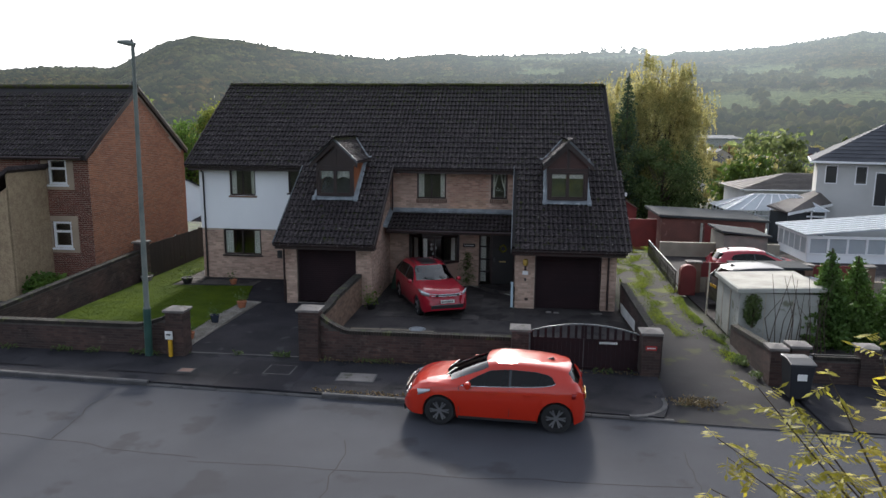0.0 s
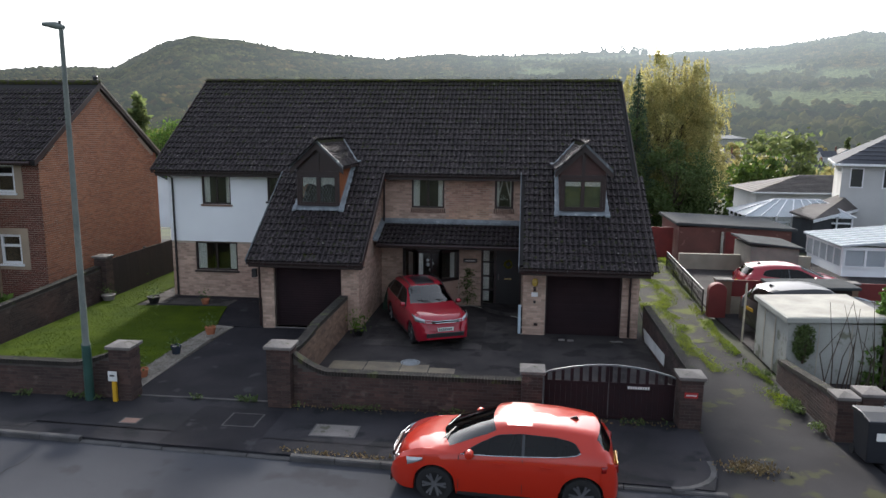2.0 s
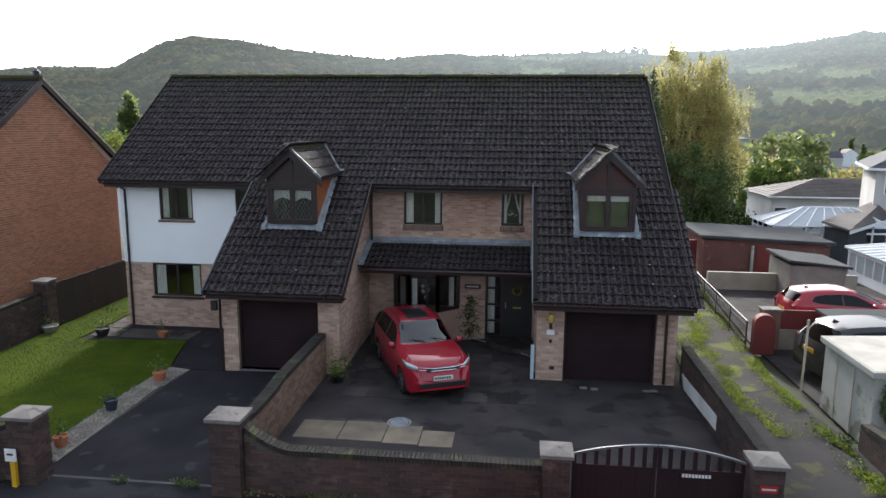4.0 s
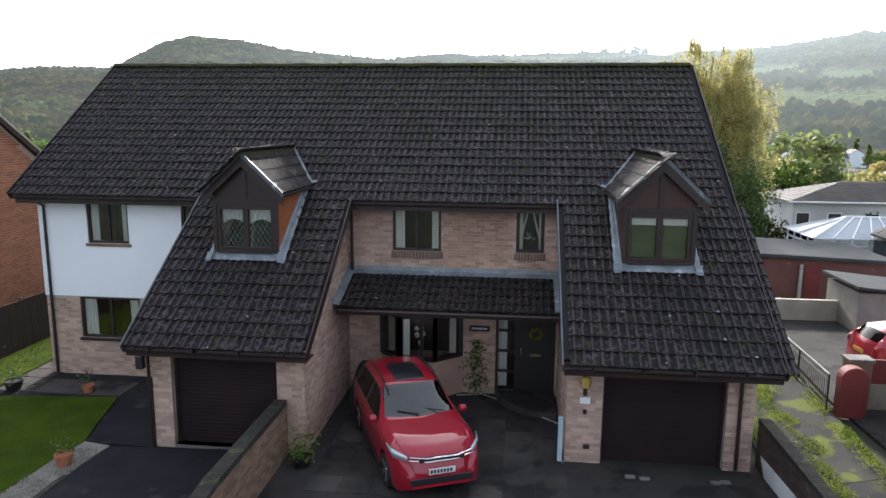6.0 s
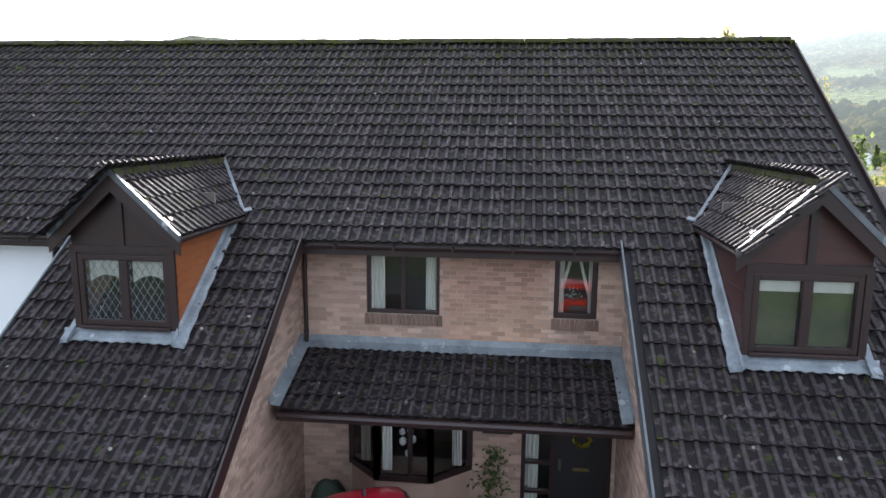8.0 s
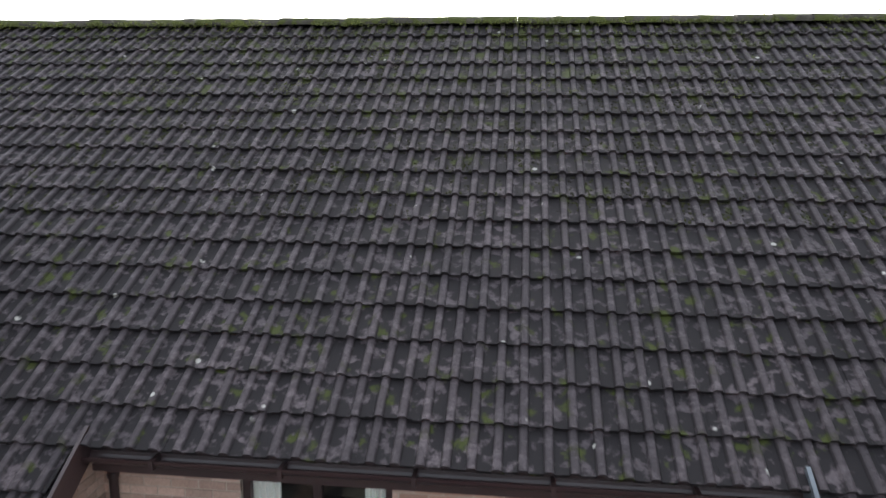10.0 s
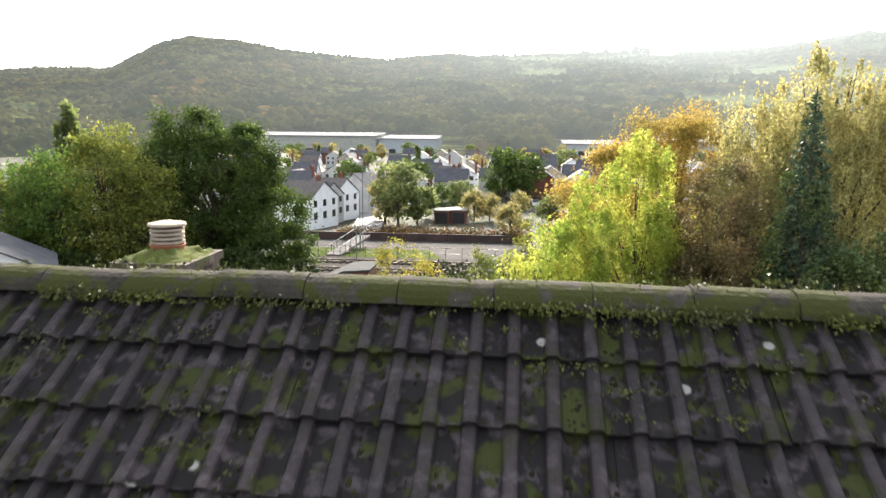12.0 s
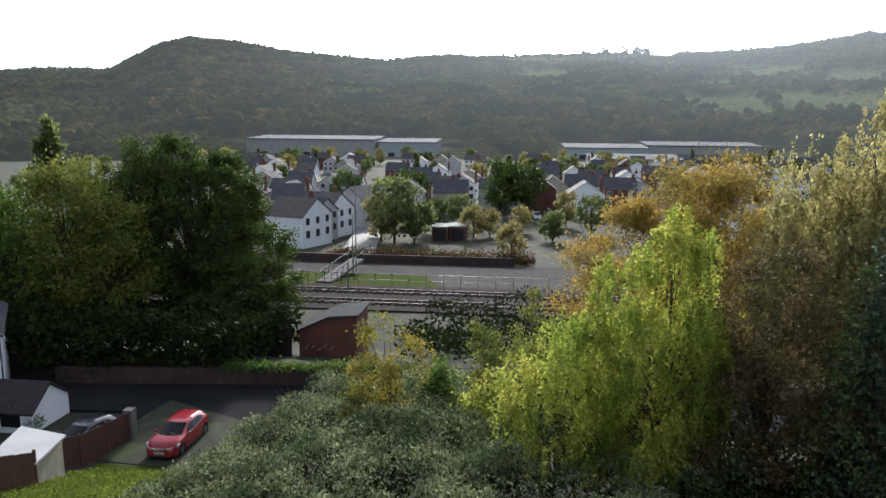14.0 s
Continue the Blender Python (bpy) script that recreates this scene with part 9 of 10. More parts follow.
def plank_fence(name, a, b, h, label, mat=M_FENCE, step=0.15, zf=None):
    a, b = Vector((*a, 0)), Vector((*b, 0))
    L = (b - a).length
    ob = thing(name, ((a + b) / 2).to_tuple()[:2] + (GZ((a.x + b.x) / 2, (a.y + b.y) / 2),), label, "fence")
    rot_ = Matrix.Rotation(math.atan2((b - a).y, (b - a).x), 4, "Z")
    me = Geo().box(0, step - 0.008, -0.012, 0.012, 0, h).mesh("board")
    me.materials.append(mat)
    k = 0
    while k * step < L:
        p = a + (b - a) * (k * step / L)
        z = (zf(k * step / L) if zf else GZ(p.x, p.y)) + 0.03 + RNG.uniform(-0.015, 0.015)
        piece("board", me, ob, Matrix.Translation((p.x, p.y, z)) @ rot_)
        k += 1
    k = 0.0
    while k < L:
        p = a + (b - a) * (k / L)
        z = zf(k / L) if zf else GZ(p.x, p.y)
        part("post", Geo().box(p.x - 0.05, p.x + 0.05, p.y + 0.015, p.y + 0.115, z - 0.1, z + h + 0.1), mat, ob)
        k += 1.8
    return ob


M_OLDFENCE = material("old_red_brown_fence", (0.13, 0.065, 0.042), (0.085, 0.045, 0.032), 0.9, 2, 50, 0.4, 0.4, vary=0.25)
plank_fence("board_fence", (-16.5, 50.0), (-5.8, 50.0), 1.45, "dark close-boarded fence along the back garden", zf=lambda s: -1.15 + 0.35 * s)
plank_fence("brown_fence", (-23.4, 68.5), (-24.4, 63.0), 1.7, "red-brown boarded fence down the bank", material("red_brown_fence", (0.10, 0.04, 0.03), (0.07, 0.03, 0.025), 0.85))
plank_fence("brown_fence", (-22.5, 59.8), (-23.4, 54.5), 1.5, "old brown picket fence by the shed", M_OLDFENCE)
solo("fence_pillar", Geo().box(-23.75, -23.25, 68.4, 68.9, -5.6, -3.75), M_STONE, "square stone gate pillar at the fence end", "pillar", at=(-23.5, 68.6, -5.6))
# white and red garden wall at the back
bw = thing("panel_wall", (-2.4, 50.4, -1.0), "white garden wall with red board panels", "wall")
pts = [(-5.45, 49.85), (-3.35, 50.25), (-1.3, 50.9), (0.72, 50.95)]
for (xa, ya), (xb, yb) in zip(pts, pts[1:]):
    part("low_wall", Geo().prism([(xa, ya, -1.1), (xb, yb, -1.1), (xb, yb + 0.15, -1.1), (xa, ya + 0.15, -1.1)], (0, 0, 1.02)), M_WPVC, bw)
    part("panel", Geo().prism([(xa + 0.2, ya + 0.05, -0.08), (xb - 0.2, yb + 0.05, -0.08), (xb - 0.2, yb + 0.1, -0.08), (xa + 0.2, ya + 0.1, -0.08)], (0, 0, 0.86)), M_REDPANEL, bw)
    part("coping", Geo().prism([(xa + 0.2, ya + 0.0, 0.78), (xb - 0.2, yb + 0.0, 0.78), (xb - 0.2, yb + 0.15, 0.78), (xa + 0.2, ya + 0.15, 0.78)], (0, 0, 0.05)), M_REDPANEL, bw)
for x, y in pts:
    part("pier", Geo().box(x - 0.22, x + 0.22, y - 0.12, y + 0.30, -1.1, 0.92), M_WPVC, bw)
    part("cap", Geo().box(x - 0.26, x + 0.26, y - 0.16, y + 0.34, 0.92, 0.98), M_STONE, bw)
slab("patio", [(-9, 40), (6, 40), (6, 50.8), (-9, 49.9)], -0.75, M_FORE, 0.35)

g = Geo().grid(lambda u, v: (-23.5 + 8.5 * u, 53.5 + 12 * v, GZ(-23.5 + 8.5 * u, 53.5 + 12 * v) + 0.05 + 0.05 * noise.noise(Vector((u * 30, v * 40, 0)))), 30, 40)
solo("back_grass", g, M_LAWN, kind="structure", fix=False)
lv = Geo()
for k in range(5000):
    x, y = RNG.uniform(-23.3, -15.2), RNG.uniform(53.6, 65)
    leaf_quad(lv, (x, y, GZ(x, y) + 0.03), RNG.uniform(0.08, 0.22), RNG, -1.2)
solo("grass_tufts", lv, leaf_material("sunlit_grass", (0.19, 0.23, 0.03), (0.12, 0.16, 0.025)), "rough sunlit grass tufts behind the fence", "grass", kind="stuff", fix=False)


def corrugated(g, p00, p10, p01, p11, waves, amp=0.02):
    """A corrugated sheet between four corners, its ribs from the 0 to the 1 edge."""
    p00, p10, p01, p11 = map(Vector, (p00, p10, p01, p11))
    n = waves * 4
    rows = []
    for k in range(n + 1):
        u = k / n
        o = Vector((0, 0, amp * math.sin(2 * math.pi * u * waves)))
        rows += [p00.lerp(p10, u) + o, p01.lerp(p11, u) + o]
    g.add(rows, [(2 * k, 2 * k + 2, 2 * k + 3, 2 * k + 1) for k in range(n)])


# brown shed with grey roof
bsh = thing("brown_shed", (1.75, 48.4, -0.75), "dark red-brown timber shed with grey felt and sheet roof", "shed")
part("wall", Geo().box(0.95, 2.6, 45.9, 50.6, -0.85, 1.5), M_REDPANEL, bsh)
part("roof", Geo().prism([(0.75, 45.7, 1.50), (2.72, 45.7, 1.72), (2.72, 49.4, 1.72), (0.75, 49.4, 1.50)], (0, 0, 0.06)), M_GREYROOF, bsh, "grey felt roof")
g = Geo()
corrugated(g, (0.75, 49.4, 1.58), (2.72, 49.4, 1.80), (0.75, 50.9, 1.58), (2.72, 50.9, 1.80), 14)
ob = part("sheet_roof", g, M_CORR, bsh, "corrugated sheet", fix=False)
part("edge_board", Geo().prism([(2.72, 45.6, 1.60), (2.92, 45.6, 1.60), (2.92, 50.9, 1.62), (2.72, 50.9, 1.62)], (0, 0, 0.22)), M_WOOD, bsh, "pale timber edge board")
for k in range(4):
    y = 46.6 + 0.95 * k
    w = part("window", Geo().box(0.92, 0.95, y, y + 0.7, 0.55, 1.25), M_WPVC, bsh)
    part("pane", Geo().box(0.905, 0.92, y + 0.06, y + 0.64, 0.61, 1.19), M_DARKCAR, w)
part("sign_board", Geo().box(1.2, 2.4, 45.85, 45.9, 0.9, 1.2), M_GREYPALE, bsh)
# cream cabin with sheet roof
cb = thing("garden_cabin", (5.6, 51.9, -0.9), "cream painted cabin with corrugated roof and pale door", "cabin")
part("wall", wall_x(Geo(), 3.75, 7.55, 50.3, 50.4, -1.0, 1.72, [(4.54, 5.09, 1.14, 1.56), (5.2, 6.02, -0.6, 1.56)]).box(3.75, 3.85, 50.4, 51.6, -1.0, 1.72).box(7.45, 7.55, 50.4, 52.6, -1.0, 1.72).prism([(3.75, 51.6, -1.0), (7.55, 52.6, -1.0), (7.55, 52.7, -1.0), (3.75, 51.7, -1.0)], (0, 0, 2.7)), M_CREAM, cb, weld=True)
part("fascia", Geo().prism([(3.48, 49.80, 1.68), (7.93, 49.93, 1.71), (7.93, 49.98, 1.71), (3.48, 49.85, 1.68)], (0, 0, 0.22)).prism([(3.46, 49.85, 1.68), (3.51, 49.85, 1.68), (3.51, 51.78, 1.68), (3.46, 51.78, 1.68)], (0, 0, 0.22)).prism([(7.90, 49.99, 1.72), (7.95, 49.99, 1.72), (7.84, 52.95, 1.66), (7.79, 52.95, 1.66)], (0, 0, 0.24)), M_WPVC, cb)
g = Geo()
corrugated(g, (3.52, 49.82, 1.93), (7.9, 49.95, 1.97), (3.52, 51.75, 1.90), (7.8, 52.9, 1.90), 22, 0.035)
part("roof", g, M_CORR, cb, "pale corrugated roof", fix=False)
w = part("window", Geo().box(4.54, 5.09, 50.32, 50.36, 1.14, 1.56), M_WPVC, cb)
part("pane", Geo().box(4.60, 5.03, 50.305, 50.319, 1.20, 1.50), M_DARKCAR, w)
part("door", Geo().box(5.2, 6.02, 50.34, 50.38, -0.6, 1.56), M_BLUEGREY, cb, "pale blue-grey door")
part("lamp", Geo().lathe((6.35, 50.22, 1.3), [(0.02, -0.08), (0.07, -0.04), (0.07, 0.04), (0.02, 0.08)], 10), M_BLACK, cb)
ssd = thing("small_shed", (7.1, 47.2, -0.8), "small red-brown shed with pitched roof", "shed")
part("wall", Geo().prism([(6.45, 47.0, -0.9), (8.2, 47.0, -0.9), (8.2, 47.0, 1.20), (7.3, 47.0, 1.75), (6.45, 47.0, 1.20)], (0, 2.4, 0)), M_REDPANEL, ssd)
for s in (-1, 1):
    part("roof", Geo().prism([(7.3, 46.85, 1.80), (7.3 + s * 1.05, 46.85, 1.12), (7.3 + s * 1.05, 49.5, 1.12), (7.3, 49.5, 1.80)], (0, 0, 0.05)), material("brown_felt", (0.20, 0.14, 0.12), rough=0.85), ssd)
part("window", Geo().box(6.43, 6.45, 48.2, 48.7, 0.4, 1.0), M_WPVC, ssd)
solo("white_trough", Geo().box(-3.5, -2.6, 48.7, 49.1, -0.75, -0.55), M_WHITEPAINT, "long white trough on the patio", "trough", at=(-3.05, 48.9, -0.75))

for k in range(5):
    solo("leaning_pole", Geo().bar((3.05 + 0.12 * k, 50.9, -0.8), (3.1 + 0.13 * k, 52.6 - 0.2 * k, 1.6 - 0.08 * k), 0.07, 0.04), M_WOOD if k % 2 else M_GREYPALE, "old timber pole leaning between shed and cabin", "pole", "leaning poles", at=(3.05 + 0.12 * k, 50.9, -0.8))

# ---------------------------------------------------------------- the back road, the railway, the car park
# tar colour darkened to carry the shadow that lies on the road
M_BACKROAD = material("shaded_road_tar", (0.020, 0.020, 0.022), (0.013, 0.013, 0.015), 0.95, 0.4, 60, 0.35, 0.4, spec=0.12)
slab("back_road", [(-33, 71.6), (-26, 72.0), (-19, 66.5), (-14.5, 68.0), (-4, 71.5), (60, 78), (60, 85.6), (-9, 78.4), (-33, 75.8)], -5.44, M_BACKROAD, 0.35)
slab("parking_bay", [(-25, 66.0), (-18.5, 65.5), (-17, 71), (-24, 74)], -5.42, M_SOIL, 0.3)
brick_lo = solo("road_wall", Geo().prism([(-33, 75.9, -6.2), (-9, 78.5, -6.2), (-9, 78.9, -6.2), (-33, 76.3, -6.2)], (0, 0, 1.78)), M_WBRICK, "long dark stone wall along the back road", "wall", at=(-21, 77.4, -5.6))
lv = Geo()
for k in range(2600):
    x = RNG.uniform(-22, -9)
    leaf_quad(lv, (x, 78.7 + 0.108 * (x + 9) + RNG.gauss(0, 0.3), -4.45 + abs(RNG.gauss(0, 0.22))), 0.22, RNG, -0.4)
solo("wall_ivy", lv, M_GREENLEAF, "ivy over the road wall", "ivy", kind="stuff", fix=False)
rbd = thing("brick_store", (-17.5, 89, -6.9), "small dark red brick store by the railway", "building")
part("wall", Geo().prism([(-20, 87.5, -8), (-15.2, 87.5, -8), (-15.2, 87.5, -3.4), (-17.5, 87.5, -3.6), (-20, 87.5, -4.8)], (0, 4, 0)), M_DKRED, rbd)
part("roof", Geo().prism([(-20.2, 87.3, -4.85), (-17.5, 87.3, -3.58), (-15.0, 87.3, -3.35), (-15.0, 87.3, -3.2), (-17.5, 87.3, -3.43), (-20.2, 87.3, -4.7)], (0, 4.4, 0)), M_GREYROOF, rbd)
g = Geo()
for k in range(5):
    g.bar((-19.5 + k * 0.5, 87.48, -6.3 + 0.2 * (k % 2)), (-19.2 + k * 0.5, 87.48, -5.75 - 0.2 * (k % 3)), 0.02, 0.07)
part("painted_mark", g, M_GREYPALE, rbd)
plank_fence("dark_fence", (-27, 86), (-20.2, 86), 2.4, "tall dark fence by the railway", step=0.3)
gsh = thing("grey_store", (-25, 97, -8.4), "flat-roofed grey hut beside the track", "hut")
part("wall", Geo().box(-26.5, -24.6, 96.8, 98.6, -8.6, -6.75), M_GREYROOF, gsh)
part("roof", Geo().box(-26.7, -24.4, 96.6, 98.8, -6.75, -6.6), M_OLDWHITE, gsh)
slab("ballast_bed", [(-200, 108), (150, 108), (150, 120), (-200, 120)], -8.35, M_BALLAST, 0.5)
rw = thing("railway_track", (-20, 110, -8.35), "two railway tracks with rusty rails on dark ballast", "railway")
for y in (110.6, 112.05, 115.8, 117.25):
    part("rail", Geo().box(-180, 120, y - 0.04, y + 0.04, -8.34, -8.14), M_RAIL, rw)
slm = Geo().box(0, 0.25, -0.6, 2.05, -0.2, -0.06).mesh("sleeper")
slm.materials.append(material("sleeper_timber", (0.04, 0.034, 0.03), (0.028, 0.024, 0.022), 0.95, 2, 40, spec=0.05))
for yy in (110.6, 115.8):
    for k in range(90):
        piece("sleeper", slm, rw, (-62 + k * 0.9, yy, -8.14))
slab("car_park", [(-70, 121), (60, 121), (60, 136), (-70, 136)], -8.6, M_LANEDARK, 0.3)
slab("car_park_grass", [(-34, 120.3), (-12, 120.3), (-15, 127.2), (-34, 127.6)], -8.5, M_LAWN, 0.3)
solo("car_park_wall", Geo().box(-70, -3, 136.4, 136.8, -9, -7.5), M_WBRICK, "low dark wall behind the car park", "wall", at=(-36, 136.6, -8.9))
lv = Geo()
for k in range(9000):
    x = RNG.uniform(-32, 0)
    leaf_quad(lv, (x, 138.5 + RNG.gauss(0, 0.6), -8.6 + abs(RNG.gauss(0, 0.75)) + 0.5 * noise.noise(Vector((x * 0.4, 0, 0)))), 0.4, RNG, -0.4)
solo("car_park_hedge", lv, leaf_material("rust_hedge_leaves", (0.17, 0.075, 0.03), (0.10, 0.09, 0.03), glow=0.3), "orange-brown hedge behind the car park", "hedge", kind="stuff", fix=False)
fr = thing("mesh_fence", (-18, 120.2, -8.5), "thin metal fence along the railway", "fence")
for k in range(20):
    part("post", Geo().box(-36 + 2.2 * k, -35.93 + 2.2 * k, 120.15, 120.22, -8.6, -6.8), M_BLACKMETAL, fr)
for z in (-7.7, -6.9):
    part("rail", Geo().bar((-36, 120.2, z), (6, 120.2, z), 0.04), M_BLACKMETAL, fr)
fb = thing("ramp_railing", (-26, 121, -8.5), "ramp with pale railings to the crossing", "railing")
part("ramp", Geo().prism([(-28.5, 121, -8.6), (-26.5, 121, -8.6), (-24.2, 130, -7.2), (-26.2, 130, -7.2)], (0, 0, 0.3)), M_STONE, fb)
for xo in (0, 2):
    part("rail", Geo().bar((-28.5 + xo, 121, -7.3), (-26.2 + xo, 130, -5.8), 0.08), M_STEELGREEN, fb)
    for k in range(7):
        x, y, z = -28.5 + xo + 2.3 * k / 6, 121 + 9 * k / 6, -8.4 + 1.5 * k / 6
        part("post", Geo().box(x - 0.04, x + 0.04, y - 0.04, y + 0.04, z, z + 1.1), M_STEELGREEN, fb)
for x, y, h in ((-24.4, 126.0, 13.3), (-25.2, 127.5, 8.4), (-22.7, 114.6, 5.0), (-31.5, 101, 5.5)):
    z = GZ(x, y)
    lp = thing("lamp_post", (x, y, z), "slim grey lamp post by the railway", "lamp post", "railway lamp posts")
    part("column", Geo().tube([(x, y, z), (x, y, z + h)], [0.09, 0.05], 8), M_STEEL, lp)
    part("lantern", Geo().bar((x - 0.5, y, z + h), (x + 0.1, y, z + h + 0.05), 0.12, 0.08), M_STEEL, lp)
# ---------------------------------------------------------------- the town in the valley
def town_house(seed):
    """One of a few house kinds about its own foot, facing -y."""
    rnd = random.Random(seed)
    w, d, e = rnd.uniform(6.5, 9.5), rnd.uniform(6.5, 8.5), rnd.uniform(4.4, 5.2)
    wall = (M_RENDER, M_TOWNWALL, M_GREYPALE, M_RENDER, M_TOWNWALL, M_DKRED)[seed % 6]
    wins = []
    n = 3
    for k in range(n):
        x = -w / 2 + w * (k + 0.5) / n
        wins += [(x - 0.5, x + 0.5, 3.2, 4.4), (x - 0.55, x + 0.55, 0.9, 2.2)]
    return gable_house("town_house", -w / 2, w / 2, -d / 2, d / 2, -1.0, e, e + d * 0.36, wall, M_SLATE if seed % 3 else M_GREYTILE,
                       ("white rendered", "off-white", "cream painted", "white rendered", "pale stone", "red brick")[seed % 6] + " two-storey town house with " + ("slate" if seed % 3 else "brown tiled") + " roof",
                       along="x" if seed % 2 else "y", wins=wins, chimney=seed % 3 != 1, group="town houses", over=0.2)


kinds = [town_house(k) for k in range(6)]
rt = random.Random(5)
spots = []
for x, y, a in ((-42.0, 156, 72), (-41.6, 163, 72), (-41.2, 170, 72), (-37.0, 182, 66), (-36.0, 190, 66)):
    spots.append((x, y, a))
for row, (y, x0, x1, step) in enumerate(((205, -120, -40, 13), (240, -130, 20, 12.5), (240, 2, 60, 12), (268, -130, -62, 14), (268, -48, 110, 13), (300, -140, 120, 14), (335, -150, 150, 15), (372, -170, 170, 16), (410, -180, 190, 17))):
    x = x0
    while x < x1:
        xs_ = -55 - (y - 290) * 0.16
        if abs(x - xs_) > 8 and rt.random() < 0.86:
            spots.append((x + rt.uniform(-2, 2), y + rt.uniform(-4, 4), rt.choice((0, 0, 90, 8, -12, 180))))
        x += step * rt.uniform(0.85, 1.15)
for x, y in ((-30, 205), (-20, 214), (-22, 228), (-10, 226), (3, 222), (14, 214), (-54, 186), (-58, 200), (-50, 228), (-64, 214), (24, 226), (18, 245), (62, 130), (74, 148), (50, 160), (88, 165), (70, 185), (96, 200), (48, 195), (110, 175), (36, 175), (-95, 165), (-84, 175), (-108, 178), (-72, 190), (-100, 195), (-120, 170)):
    spots.append((x, y, rt.choice((0, 90, 20, -25))))
for k, (x, y, a) in enumerate(spots):
    m = pose(x, y, GZ(x, y), 0, 0, a)
    src = kinds[k % len(kinds)] if k > 4 else kinds[(0, 4, 0, 1, 3)[k]]
    copy_thing(src, m)
for k, ob in enumerate(kinds):       # the first of each kind takes a place of its own in the rows
    ob.matrix_basis = pose(-96 + 31 * k, 226 + 4 * (k % 2), GZ(0, 226), 0, 0, 7 * k)
g = Geo().add([(-31, 142, GZ(0, 142) + 0.12), (-25.5, 142, GZ(0, 142) + 0.12), (-68, 430, GZ(0, 430) + 0.3), (-76, 430, GZ(0, 430) + 0.3)], [(0, 1, 2, 3)])
solo("street", g, material("pale_street", (0.20, 0.20, 0.20), (0.16, 0.16, 0.16), 0.7), kind="structure", fix=False)


M_FARSHEET = material("weathered_sheet", (0.16, 0.17, 0.18), (0.12, 0.13, 0.14), 0.9, 0.1, 5, 0.2, 0.1, spec=0.15)


def warehouse(name, x0, x1, y0, y1, zb, h, mat, label):
    ob = thing(name, ((x0 + x1) / 2, (y0 + y1) / 2, zb), label, "warehouse")
    part("wall", Geo().box(x0, x1, y0, y1, zb, zb + h), mat, ob)
    part("roof", Geo().prism([(x0 - 0.5, y0 - 0.8, zb + h), (x0 - 0.5, y1, zb + h + 2.2), (x0 - 0.5, y1, zb + h + 1.6), (x0 - 0.5, y0 - 0.8, zb + h - 0.6)], (x1 - x0 + 1, 0, 0)), M_FARSHEET, ob, "long pale sheet roof")
    n = max(2, int((x1 - x0) / 30))
    for k in range(n):
        a = x0 + (x1 - x0) * (k + 0.35) / n
        part("loading_door", Geo().box(a, a + 5, y0 - 0.1, y0 - 0.01, zb, zb + 4.5), M_GREYROOF, ob)


warehouse("warehouse", -212, -112, 556, 600, -12.5, 14.4, M_OLDWHITE, "long pale industrial shed across the valley")
warehouse("warehouse", -110, -66, 560, 600, -12.5, 12.6, M_POLY, "pale blue-grey industrial shed")
warehouse("warehouse", 95, 180, 590, 630, -12.5, 11.5, M_OLDWHITE, "low white industrial shed beyond the trees")
warehouse("warehouse", 30, 90, 560, 600, -12.5, 10.0, M_POLY, "flat pale industrial shed in the valley")
warehouse("warehouse", 40, 95, 470, 500, -12.3, 5.5, M_OLDWHITE, "flat-roofed works with pale roofs")
for x, y in ((-17.5, 166), (-14.2, 167)):
    lg = thing("lock_up", (x, y, GZ(x, y)), "dark flat-roofed lock-up garage in the town", "garage", "town lock-ups")
    z = GZ(x, y)
    part("wall", Geo().box(x - 1.5, x + 1.5, y, y + 5, z - 0.3, z + 2.6), M_DKRED, lg)
    part("roof", Geo().box(x - 1.65, x + 1.65, y - 0.2, y + 5.2, z + 2.6, z + 2.8), M_OLDWHITE, lg)
    part("door", Geo().box(x - 1.2, x + 1.2, y - 0.06, y - 0.01, z, z + 2.2), M_BLACK, lg)
# cars in the far car park, small and bright
for k in range(18):
    x, y = 2 + (k % 6) * 3.2, 205 + (k // 6) * 9
    ob = thing("parked_car", (x, y, GZ(x, y)), "small parked car in the valley car park", "car", "valley car park")
    z = GZ(x, y)
    bevel(part("body", Geo().prism([(x - 0.9, y - 2.1, z + 0.25), (x - 0.9, y + 2.1, z + 0.25), (x - 0.9, y + 2.1, z + 0.95), (x - 0.9, y - 2.1, z + 0.85)], (1.8, 0, 0)), (M_WPVC, M_ALU, M_DARKCAR)[k % 3], ob), 0.1)
    bevel(part("cabin", Geo().prism([(x - 0.75, y - 1.1, z + 0.95), (x - 0.75, y + 1.7, z + 0.95), (x - 0.75, y + 1.2, z + 1.45), (x - 0.75, y - 0.5, z + 1.45)], (1.5, 0, 0)), M_DARKCAR, ob), 0.05)
    for a in (-1.3, 1.3):
        part("wheel", Geo().lathe((x - 0.9, y + a, z + 0.3), [(0.3, 0), (0.3, 1.8)], 10, "x"), M_RUBBER, ob)


# trees of the town: a few kinds, copied
def small_tree(seed, h, r, mat, lb):
    return tree("town_tree", (0, 0, 0), h, [(0, 0, h * 0.58, r, r, h * 0.42)], 1800, 0.70, mat, lb, 0.18, clumps=46, clump_r=r * 0.34, seed=seed, group="town trees", twigs=14)


